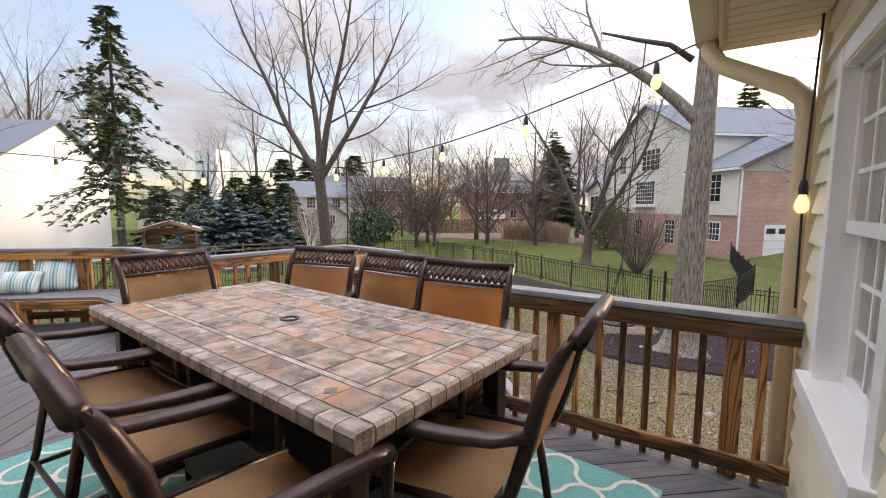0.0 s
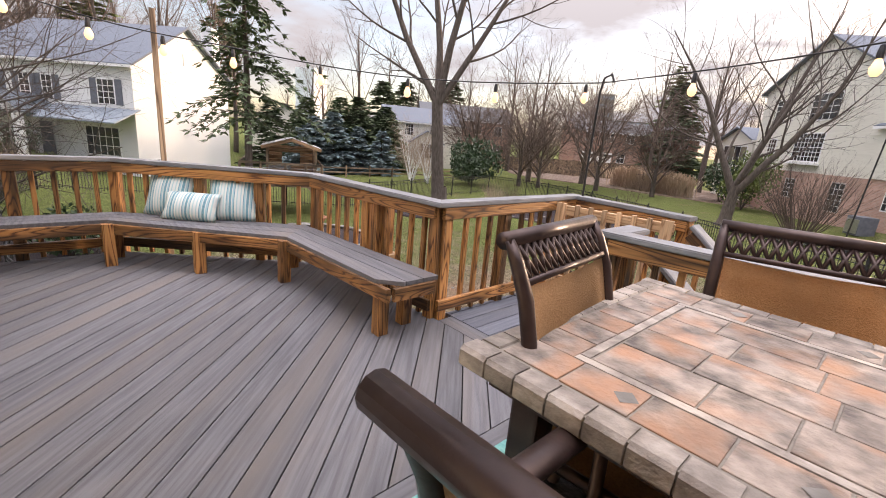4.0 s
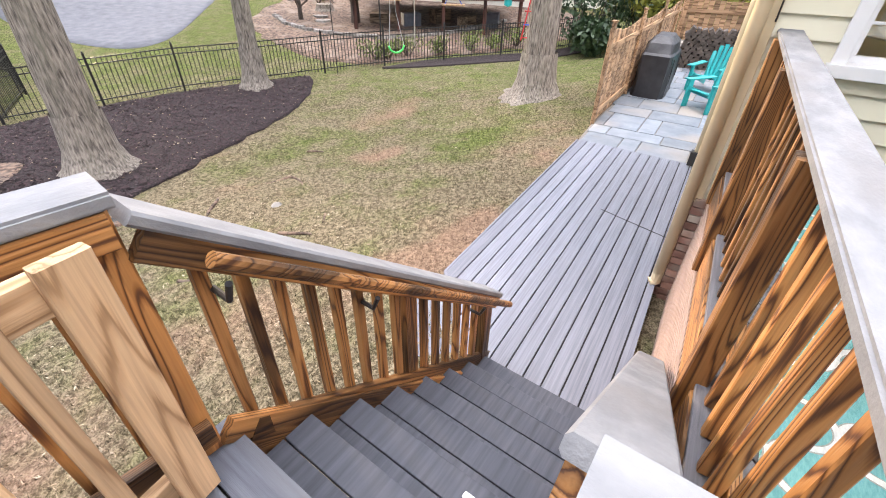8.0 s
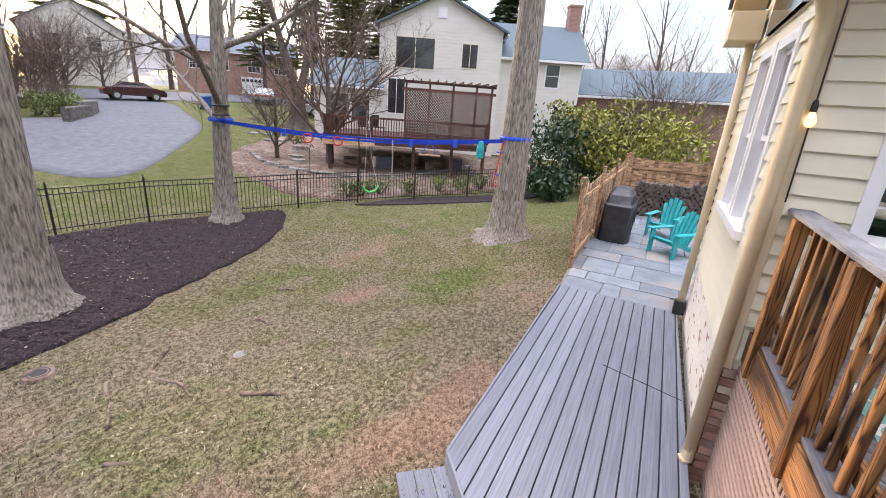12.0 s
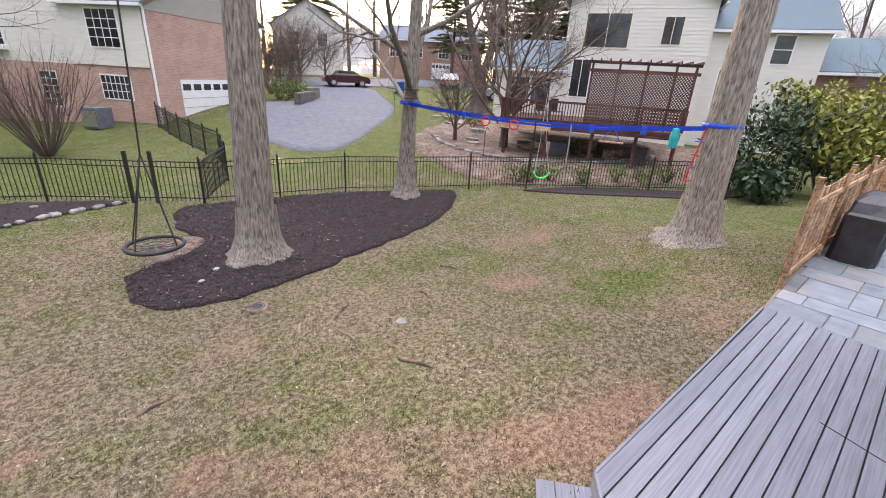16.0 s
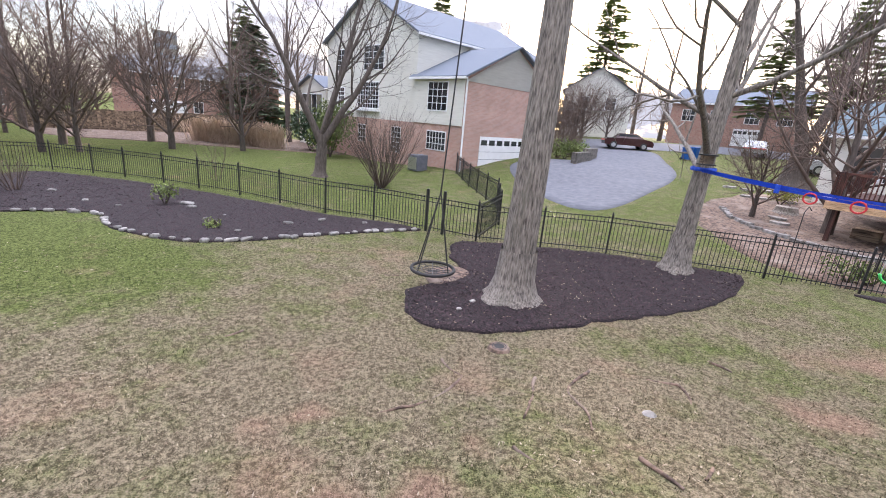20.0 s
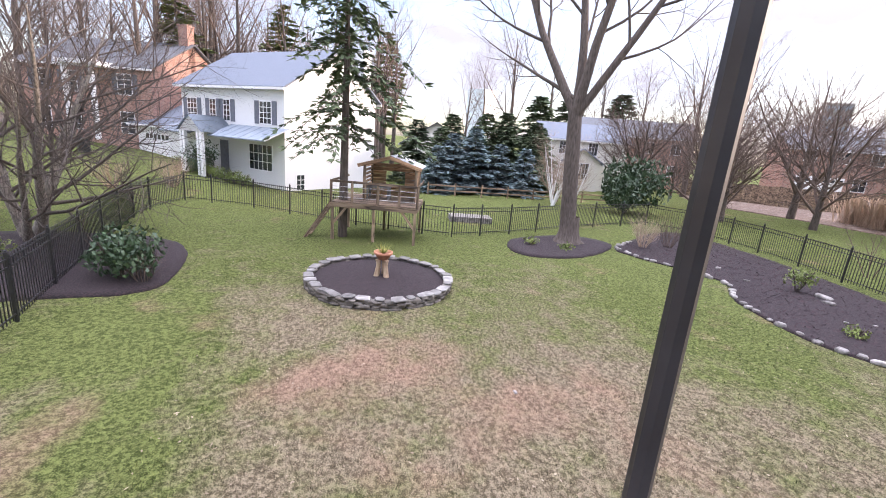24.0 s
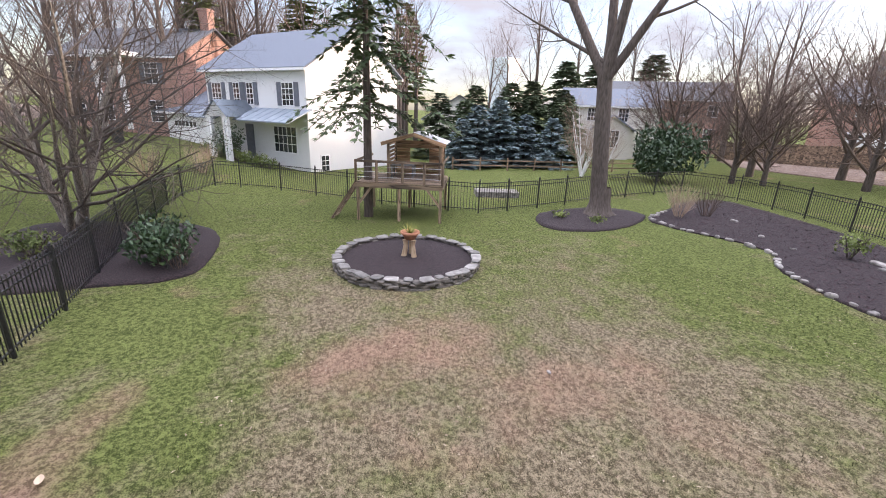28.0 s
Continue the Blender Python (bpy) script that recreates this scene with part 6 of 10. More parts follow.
# ---- patio ----
plan = PATIO_PLAN
patio = thing("patio", "grey bluestone patio in mixed rectangular flags", "patio", kind="structure")
part("bedding", prism(bmesh.new(), [(8.28, 0.5), (8.95, 0.3), (8.97, -5.0), (17.3, -5.0), (17.2, 2.66), (8.24, 2.26)], -1.75, -1.372), GROUT, patio)
random.seed(5)
flags, fy = 0, -4.95
x_edge = 8.30
cols = [0.61, 0.46, 0.91, 0.61, 0.76, 0.46, 0.91, 0.61, 0.61, 0.76, 0.46, 0.91, 0.76]
x = x_edge
for c, w in enumerate(cols):
    if x + w > 17.2:
        break
    y = -4.9 if x > 8.9 else 0.55
    while y < 2.12 + (x - 8.3) * 0.045:
        h = random.choice((0.46, 0.61, 0.30, 0.91, 0.76))
        h = min(h, 2.23 + (x - 8.3) * 0.045 - y)
        if h > 0.12:
            part("flagstone", board_mesh(w - 0.018, round(h, 2) - 0.018, 0.03, FLAG, 0.003), None, patio, m=pose(x + w / 2, y + h / 2, -1.362 + random.uniform(-0.002, 0.002)))
        y += h
    x += w
random.seed(0)
plan = GROUND_PLAN


def adirondack(at, turn):
    c = thing("adirondack_chair", "turquoise plastic adirondack chair on the patio", "chair", at, turn, "chairs on the patio")
    for k in range(6):
        y0, z0 = 0.26 - k * 0.1, 0.36 - k * 0.028
        part("seat_slat", boxed(-0.25, y0 - 0.09, z0 - 0.02, 0.25, y0, z0, bevel=0.006), TEAL, c)
    for k in range(5):
        x = (k - 2) * 0.1
        h = 0.95 - 0.045 * (k - 2) ** 2
        part("back_slat", tube(bmesh.new(), [(x * 0.8, -0.26, 0.22), (x, -0.40, 0.60), (x * 1.12, -0.50, h)], 0.046, 6), TEAL, c)
    for s in (-1, 1):
        part("arm", boxed(s * 0.34 - 0.07, -0.42, 0.53, s * 0.34 + 0.07, 0.34, 0.555, bevel=0.01), TEAL, c)
        part("front_leg", boxed(s * 0.30 - 0.025, 0.2, 0, s * 0.30 + 0.025, 0.31, 0.53, bevel=0.008), TEAL, c)
        part("side_runner", board_mesh(0.95, 0.10, 0.035, TEAL), None, c, m=pose(s * 0.27, -0.14, 0.22, 90, 0, 90) @ pose(0, 0, 0, 0, 0, 19))


adirondack((11.35, 1.22, -1.347), 55)
adirondack((12.95, 1.5, -1.347), 75)
grill = thing("covered_grill", "barbecue grill under a black fitted cover", "grill", (12.1, 2.48, -1.347), 4)
bm = bmesh.new()
prof = [(0.0, 0.0, 0.72, 0.34), (0.30, 0.0, 0.72, 0.34), (0.86, 0.0, 0.70, 0.33), (0.90, 0.0, 0.62, 0.30), (1.08, 0.0, 0.52, 0.27), (1.20, 0.0, 0.36, 0.16), (1.22, 0.0, 0.2, 0.05)]
rings = []
for z, _, w, d in prof:
    rings.append([bm.verts.new((w * sx + 0.015 * math.sin(9 * a + 7 * z), d * sy + 0.015 * math.cos(8 * a + 5 * z), z)) for a, (sx, sy) in enumerate(((-1, -0.8), (-0.8, -1), (-0.3, -1.02), (0.3, -1.0), (0.8, -1), (1, -0.8), (1.0, 0), (1, 0.8), (0.8, 1), (0.3, 1.0), (-0.3, 1.02), (-0.8, 1), (-1, 0.8), (-1.0, 0)))])
for a, b in zip(rings, rings[1:]):
    for j in range(14):
        bm.faces.new((a[j], a[(j + 1) % 14], b[(j + 1) % 14], b[j]))
bm.faces.new(rings[-1])
bm.faces.new(rings[0][::-1])
part("cover", bm, COVER, grill)
for x in (-0.5, 0.5):
    part("strap", boxed(x - 0.02, -0.36, 0.3, x + 0.02, -0.343, 0.8), RUBBER, grill)
woodpile = thing("woodpile", "stack of split firewood against the fence", "firewood", (15.6, 1.3, -1.347), 99)
for k in range(150):
    r_, c_ = divmod(k, 16)
    part("log", board_mesh(0.40, 0.13 + 0.03 * (k % 3), 0.10 + 0.02 * (k % 2), BARK_DK), None, woodpile, m=pose(-1.2 + c_ * 0.16 + 0.08 * (r_ % 2), random.uniform(-0.04, 0.04), 0.06 + r_ * 0.108, 90 + random.uniform(-25, 25), 0, 90) @ pose(0, 0, 0, random.uniform(-40, 40)))
low_wall = thing("brick_planter", "low brick planter wall by the fence", "planter", (16.3, 2.4, -1.36), 3)
part("wall", boxed(-0.6, -0.6, -0.2, 0.6, 0.6, 0.42), BRICK, low_wall)
part("coping", boxed(-0.65, -0.65, 0.42, 0.65, 0.65, 0.48, bevel=0.01), STONE, low_wall)


# ---- trees ----
def grow(verts, faces, start, way, length, radius, level, rng, cfg, tips):
    """One limb as a bending tapered tube, and the limbs that leave it."""
    n = cfg["segs"][level]
    seg = cfg["sides"][level]
    p, d = Vector(start), Vector(way).normalized()
    pts, rad = [p.copy()], [radius]
    end = radius * cfg["taper"][level]
    for i in range(n):
        wob = Vector((rng.uniform(-1, 1), rng.uniform(-1, 1), rng.uniform(-0.6, 0.9))) * cfg["wobble"][level]
        d = (d + wob + Vector((0, 0, cfg["lift"][level]))).normalized()
        p = p + d * (length / n)
        pts.append(p.copy())
        rad.append(radius + (end - radius) * ((i + 1) / n))
    base, side = len(verts), None
    for i, q in enumerate(pts):
        t = (pts[min(i + 1, n)] - pts[max(i - 1, 0)]).normalized()
        if side is None or abs(side.dot(t)) > 0.95:
            side = t.cross(Vector((0.3, 0.1, 1)) if abs(t.z) < 0.9 else Vector((1, 0.2, 0)))
        side = (side - t * side.dot(t)).normalized()
        up = t.cross(side)
        for j in range(seg):
            a = 2 * math.pi * j / seg
            r = rad[i]
            verts.append(q + (side * math.cos(a) + up * math.sin(a)) * r)
    for i in range(n):
        for j in range(seg):
            faces.append((base + i * seg + j, base + i * seg + (j + 1) % seg, base + (i + 1) * seg + (j + 1) % seg, base + (i + 1) * seg + j))
    tips.append((pts[-1], d, level))
    if level + 1 >= len(cfg["count"]) + 1 or level >= len(cfg["count"]):
        return
    k = cfg["count"][level]
    for i in range(k):
        s = cfg["from"][level] + (1 - cfg["from"][level]) * (i + rng.uniform(0.1, 0.9)) / k
        f = min(s * n, n - 0.001)
        i0 = int(f)
        q = pts[i0].lerp(pts[i0 + 1], f - i0)
        t = (pts[i0 + 1] - pts[i0]).normalized()
        az = i * 2.4 + rng.uniform(-0.7, 0.7)
        out = t.cross(Vector((math.cos(az), math.sin(az), 0.35)))
        out = out.normalized() if out.length > 0.01 else Vector((1, 0, 0))
        ang = radians(cfg["angle"][level] * rng.uniform(0.7, 1.25))
        nd = t * math.cos(ang) + out * math.sin(ang)
        rr = (rad[i0] + (rad[i0 + 1] - rad[i0]) * (f - i0)) * cfg["ratio"][level] * rng.uniform(0.75, 1.0)
        grow(verts, faces, q, nd, length * cfg["short"][level] * rng.uniform(0.7, 1.15) * (1 - 0.35 * s), rr, level + 1, rng, cfg, tips)


def mesh_from(name, verts, faces, mat, smooth=True):
    me = bpy.data.meshes.new(name)
    me.from_pydata([tuple(v) for v in verts], [], faces)
    me.materials.append(mat)
    if smooth:
        me.polygons.foreach_set("use_smooth", [True] * len(faces))
    return me


CFG = dict(count=[6, 6, 6, 4], segs=[9, 7, 6, 4, 3], sides=[12, 7, 5, 4, 3], taper=[0.12, 0.2, 0.25, 0.3, 0.4], wobble=[0.04, 0.14, 0.2, 0.25, 0.3], lift=[0.0, 0.05, 0.06, 0.05, 0.05],
           angle=[42, 45, 45, 45], ratio=[0.55, 0.55, 0.5, 0.5], short=[0.62, 0.55, 0.5, 0.5]) | {"from": [0.42, 0.25, 0.2, 0.2]}


def bare_tree(name, at, height, radius, label, seed, bark=BARK, twig=TWIG, cfg=None, lean=(0, 0), flare=False, stems=None, group="", category="tree"):
    """A leafless tree: trunk with root flare, limbs and twigs."""
    rng = random.Random(seed)
    cfg = CFG | (cfg or {})
    z = ground_z(*at)
    rt = thing(name, label, category, (at[0], at[1], z), 0, group)
    tv, tf, bv, bf, tips = [], [], [], [], []
    starts = stems or [((0, 0, -0.2), (lean[0], lean[1], 1), height, radius)]
    for st in starts:
        v, f = [], []
        sub = cfg | (st[4] if len(st) > 4 else {})
        grow(v, f, st[0], st[1], st[2] * 0.72, st[3], 0, rng, sub, tips)
        nt = (sub["segs"][0] + 1) * sub["sides"][0]
        cut = sub["segs"][0] * sub["sides"][0]
        o1, o2 = len(tv), len(bv)
        tv += v[:nt]
        tf += [tuple(i + o1 for i in q) for q in f[:cut]]
        bv += v[nt:]
        bf += [tuple(i - nt + o2 for i in q) for q in f[cut:]]
    if flare:
        s = 20
        o = len(tv)
        for i, (h, k) in enumerate(((-0.15, 2.3), (0.03, 1.8), (0.16, 1.45), (0.45, 1.18), (1.1, 1.03))):
            for j in range(s * 2):
                a = math.pi * j / s
                lobe = 1 + (0.62 / (1 + 1.4 * i)) * (max(0.0, math.sin(3 * a + seed)) ** 2 * (0.7 + 0.3 * math.sin(a * 2)) - 0.2) + (0.12 / (1 + i)) * math.sin(9 * a + seed)
                tv.append(Vector((radius * k * lobe * math.cos(a) + lean[0] * h, radius * k * lobe * math.sin(a) + lean[1] * h, h)))
        for i in range(4):
            for j in range(s * 2):
                tf.append((o + i * 2 * s + j, o + i * 2 * s + (j + 1) % (2 * s), o + (i + 1) * 2 * s + (j + 1) % (2 * s), o + (i + 1) * 2 * s + j))
    part("trunk", mesh_from("trunk", tv, tf, bark), None, rt)
    part("crown", mesh_from("crown", bv, bf, twig), None, rt)
    return rt


BIG = {"from": [0.45, 0.25, 0.2, 0.2], "count": [9, 7, 6, 4]}
STRAIGHT = {"wobble": [0.012, 0.14, 0.2, 0.25, 0.3], "taper": [0.2, 0.2, 0.25, 0.3, 0.4]}
t1 = bare_tree("oak_tree", (3.06, 9.7), 22.0, 0.36, "tall grey-barked oak with spreading roots in mulch", 3, cfg=BIG | STRAIGHT, lean=(0.035, 0.0), flare=True, twig=BARK,
               stems=[((0, 0, -0.2), (0.035, 0.0, 1), 22.0, 0.36), ((0.05, 0, 5.7), (-0.75, -0.10, 1.15), 8.4, 0.16, {"count": [9, 7, 5, 3], "taper": [0.2, 0.25, 0.3, 0.4, 0.4], "wobble": [0.10, 0.2, 0.25, 0.3, 0.3], "lift": [-0.13, 0.05, 0.03, 0.0, 0.0], "from": [0.3, 0.2, 0.2, 0.2], "ratio": [0.5, 0.6, 0.7, 0.75], "short": [0.6, 0.55, 0.5, 0.5], "angle": [45, 45, 45, 45]})])
t2 = bare_tree("maple_tree", (8.25, 12.5), 16.0, 0.28, "slim maple trunk with a birdhouse in mulch", 8, cfg=BIG | STRAIGHT | {"from": [0.20, 0.2, 0.2, 0.2], "count": [15, 7, 6, 4], "angle": [58, 45, 45, 45], "ratio": [0.45, 0.58, 0.68, 0.75]}, lean=(0.05, 0.02), flare=True, twig=BARK)
t3 = bare_tree("oak_tree", (11.5, 5.15), 24.0, 0.42, "massive oak trunk with flaring roots on the lawn", 5, cfg=BIG | STRAIGHT, lean=(0.02, 0.0), flare=True, twig=BARK_DK)
LIMB = {"count": [9, 7, 5, 3], "from": [0.18, 0.2, 0.2, 0.2], "angle": [38, 42, 45, 45], "short": [0.55, 0.55, 0.5, 0.5], "ratio": [0.5, 0.58, 0.68, 0.75], "taper": [0.12, 0.2, 0.25, 0.35, 0.5], "wobble": [0.07, 0.15, 0.22, 0.27, 0.3]}
STEM = {"count": [], "taper": [0.8], "wobble": [0.012]}
t4 = bare_tree("maple_tree", (-13.95, 12.1), 15.0, 0.33, "tall maple forking into several upright limbs", 11, BARK_DK, BARK_DK, LIMB, flare=True,
               stems=[((0, 0, -0.2), (-0.05, -0.06, 1), 7.6, 0.33, STEM), ((-0.27, -0.32, 5.0), (-0.60, -0.30, 1), 15.0, 0.19), ((-0.27, -0.32, 5.1), (-0.16, 0.10, 1), 15.5, 0.19), ((-0.24, -0.32, 5.1), (0.16, 0.02, 1), 15.0, 0.20), ((-0.22, -0.30, 5.0), (0.42, 0.36, 1), 14.0, 0.17), ((-0.36, -0.40, 5.6), (-0.95, -0.50, 0.55), 7.5, 0.09)])
CROOK = LIMB | {"angle": [46, 48, 48, 48], "short": [0.62, 0.55, 0.5, 0.5], "wobble": [0.10, 0.15, 0.2, 0.25, 0.3], "from": [0.15, 0.15, 0.2, 0.2]}
t5 = bare_tree("dogwood_tree", (-4.6, 25.2), 9.5, 0.24, "dark crooked tree with low spreading limbs", 23, BARK_DK, BARK_DK, CROOK, flare=True,
               stems=[((0, 0, -0.2), (0.05, 0.0, 1), 3.4, 0.30, STEM), ((0, 0, 1.9), (-0.42, -0.1, 1), 13.0, 0.20), ((0.07, 0, 2.0), (0.12, 0.25, 1), 14.0, 0.21), ((0.05, 0, 1.7), (0.75, -0.1, 1), 13.5, 0.20), ((0.1, 0, 2.3), (0.35, -0.3, 1), 11.5, 0.14)])
t6 = bare_tree("cherry_tree", (-14.6, -5.4), 7.0, 0.15, "multi-stemmed bare ornamental tree in a mulch bed", 31, BARK, BARK_DK,
               {"count": [11, 8, 7, 3], "from": [0.16, 0.12, 0.12, 0.15], "angle": [50, 52, 52, 50], "short": [0.85, 0.62, 0.55, 0.5], "ratio": [0.55, 0.65, 0.75, 0.8], "wobble": [0.10, 0.16, 0.2, 0.25, 0.3], "segs": [9, 6, 4, 2, 1], "sides": [10, 6, 4, 3, 3], "lift": [0.0, 0.04, 0.05, 0.03, 0.03]},
               stems=[((0, 0, -0.2), (-0.55, 0.25, 1), 9.0, 0.16), ((0.1, 0.1, -0.2), (0.2, -0.35, 1), 9.6, 0.15), ((0.0, 0.2, -0.2), (0.35, 0.35, 1), 9.4, 0.14), ((-0.1, -0.1, -0.2), (-0.2, -0.5, 1), 9.0, 0.13), ((-0.05, 0.1, -0.2), (0.0, 0.1, 1), 10.0, 0.14), ((0.1, -0.1, -0.2), (0.8, 0.5, 0.9), 7.6, 0.11)])


def conifer(name, at, height, spread, label, seed, mat, dense=1.0, bare_to=0.18, droop=0.25, group="", ragged=0.3, trunk_r=0.0, sprays=6, leafy=1.0):
    """A trunk with whorls of drooping boughs, each bough a limb set with flat sprays of needles."""
    rng = random.Random(seed)
    rt = thing(name, label, "tree", (at[0], at[1], ground_z(*at)), 0, group)
    r0 = trunk_r or height * 0.018
    part("trunk", tube(bmesh.new(), [(0, 0, -0.2), (0.01 * height, 0, height * 0.5), (0, 0, height)], [r0, r0 * 0.6, 0.01], 8), BARK_DK, rt)
    v, f = [], []
    lv, lf = [], []
    whorls = int(26 * dense)
    for w in range(whorls):
        s = w / (whorls - 1)
        z = height * (bare_to + (1 - bare_to) * s * 0.99)
        reach = spread * (1 - s) ** 0.75 * rng.uniform(1 - ragged, 1 + ragged * 0.4) + 0.12
        for b in range(max(3, int(6 * dense))):
            if rng.random() < ragged * 0.35:
                continue
            a = rng.uniform(0, 2 * math.pi)
            ln = reach * rng.uniform(0.6, 1.1)
            ca, sa = math.cos(a), math.sin(a)
            n = max(3, int(ln / 0.22))
            o = len(lv)
            for i in range(n + 1):
                q = i / n
                rr = ln * q
                zz = z - droop * ln * q * q + 0.12 * ln * q
                lv += [Vector((ca * rr, sa * rr, zz + 0.012)), Vector((ca * rr - sa * 0.01, sa * rr + ca * 0.01, zz - 0.008)), Vector((ca * rr + sa * 0.01, sa * rr - ca * 0.01, zz - 0.008))]
                if i < n:
                    for j in range(3):
                        lf.append((o + i * 3 + j, o + i * 3 + (j + 1) % 3, o + (i + 1) * 3 + (j + 1) % 3, o + (i + 1) * 3 + j))
                if q > 0.12:
                    for k in range(sprays):
                        t = a + rng.uniform(-1.3, 1.3)
                        l2 = rng.uniform(0.16, 0.36) * leafy
                        w2 = l2 * 0.22
                        c = Vector((ca * rr, sa * rr, zz)) + Vector((rng.uniform(-0.06, 0.06), rng.uniform(-0.06, 0.06), rng.uniform(-0.03, 0.03)))
                        e = c + Vector((math.cos(t) * l2, math.sin(t) * l2, rng.uniform(-0.20, 0.05)))
                        sd = Vector((-math.sin(t), math.cos(t), rng.uniform(-0.5, 0.5))).normalized() * w2
                        o2 = len(v)
                        m_ = c.lerp(e, 0.5)
                        v += [c, m_ + sd, e, m_ - sd]
                        f.append((o2, o2 + 1, o2 + 2, o2 + 3))
    part("limb_frame", mesh_from("limb_frame", lv, lf, BARK_DK, False), None, rt)
    part("crown", mesh_from("crown", v, f, mat, False), None, rt)
    return rt


spruce = conifer("spruce_tree", (-14.95, 3.2), 10.7, 2.9, "thin ragged dark spruce beside the playhouse", 4, NEEDLES, 1.1, 0.33, 0.55, ragged=0.62, trunk_r=0.17, sprays=8, leafy=0.95)


def bush(name, at, size, label, seed, mat, leaves=1400, leaf=0.09, twig=None, category="shrub", group=""):
    """A shrub: stems and many single leaves within an uneven crown."""
    rng = random.Random(seed)
    rt = thing(name, label, category, (at[0], at[1], ground_z(*at)), 0, group)
    bm = bmesh.new()
    for k in range(7):
        a = rng.uniform(0, 6.28)
        tube(bm, [(0, 0, -0.05), (size[0] * 0.2 * math.cos(a), size[1] * 0.2 * math.sin(a), size[2] * 0.4), (size[0] * 0.38 * math.cos(a), size[1] * 0.38 * math.sin(a), size[2] * 0.8)], [0.03, 0.02, 0.008], 5)
    part("trunk", bm, twig or BARK_DK, rt)
    v, f = [], []
    lobes = [(rng.uniform(-0.28, 0.28), rng.uniform(-0.28, 0.28), rng.uniform(0.3, 0.72), rng.uniform(0.2, 0.36)) for _ in range(16)]
    for k in range(leaves):
        lx, ly, lz, lr = rng.choice(lobes)
        d = Vector((rng.gauss(0, 1), rng.gauss(0, 1), rng.gauss(0, 1))).normalized() * lr * rng.uniform(0.55, 1.0) ** 0.5
        c = Vector(((lx + d.x) * size[0], (ly + d.y) * size[1], max(0.04, (lz + d.z * 0.9)) * size[2]))
        n = Vector((rng.uniform(-1, 1), rng.uniform(-1, 1), rng.uniform(-0.2, 1))).normalized()
        s1 = n.cross(Vector((rng.uniform(-1, 1), rng.uniform(-1, 1), 0.3))).normalized()
        s2 = n.cross(s1)
        l2 = leaf * rng.uniform(0.6, 1.3)
        o = len(v)
        v += [c - s1 * l2, c + s2 * l2 * 0.45, c + s1 * l2, c - s2 * l2 * 0.45]
        f.append((o, o + 1, o + 2, o + 3))
    part("crown", mesh_from("crown", v, f, mat, False), None, rt)
    return rt


def twiggy(name, at, height, spread, label, seed, mat=TWIG, stems=14, group="", category="shrub"):
    rng = random.Random(seed)
    rt = thing(name, label, category, (at[0], at[1], ground_z(*at)), 0, group)
    v, f, tips = [], [], []
    cfg = dict(count=[6, 4], segs=[5, 4, 3], sides=[5, 4, 3], taper=[0.35, 0.3, 0.3], wobble=[0.12, 0.2, 0.3], lift=[0.06, 0.06, 0.05], angle=[35, 40], ratio=[0.6, 0.6], short=[0.6, 0.55]) | {"from": [0.25, 0.2]}
    for k in range(stems):
        a = k * 2.4
        grow(v, f, (0.1 * math.cos(a), 0.1 * math.sin(a), -0.05), (math.cos(a) * spread / height * rng.uniform(0.2, 1.0), math.sin(a) * spread / height * rng.uniform(0.2, 1.0), 1), height * rng.uniform(0.7, 1.0), 0.012 * height ** 0.5, 0, rng, cfg, tips)
    part("crown", mesh_from("crown", v, f, mat, False), None, rt)
    return rt

# ---- things in the garden ----
RING, RING_R, RING_Z = (-9.93, 3.5), 1.74, -2.2
ring = thing("raised_bed", "round raised bed walled with flat stones and filled with mulch", "raised bed", (*RING, ground_z(*RING)))
def rough_stone(length, width, height, seed, mat):
    """A flat field stone: an uneven many-sided outline, a broken edge and a slightly domed top."""
    rng = random.Random(seed)
    bm = bmesh.new()
    rings = []
    outline = [(math.cos(a), math.sin(a), rng.uniform(0.82, 1.08)) for a in [2 * math.pi * (q + rng.uniform(-0.25, 0.25)) / 9 for q in range(9)]]
    for z, k in ((-0.5, 0.86), (-0.2, 1.0), (0.25, 0.98), (0.5, 0.78)):
        rings.append([bm.verts.new((length / 2 * k * r * abs(c) ** 0.7 * (1 if c > 0 else -1), width / 2 * k * r * abs(d) ** 0.7 * (1 if d > 0 else -1), z * height + rng.uniform(-0.06, 0.06) * height)) for c, d, r in outline])
    for a, b in zip(rings, rings[1:]):
        for q in range(9):
            bm.faces.new((a[q], a[(q + 1) % 9], b[(q + 1) % 9], b[q]))
    bm.faces.new(rings[0][::-1])
    top = bm.verts.new((0, 0, height * 0.56))
    for q in range(9):
        bm.faces.new((rings[-1][q], rings[-1][(q + 1) % 9], top))
    return mesh_of(bm, "stone", mat)


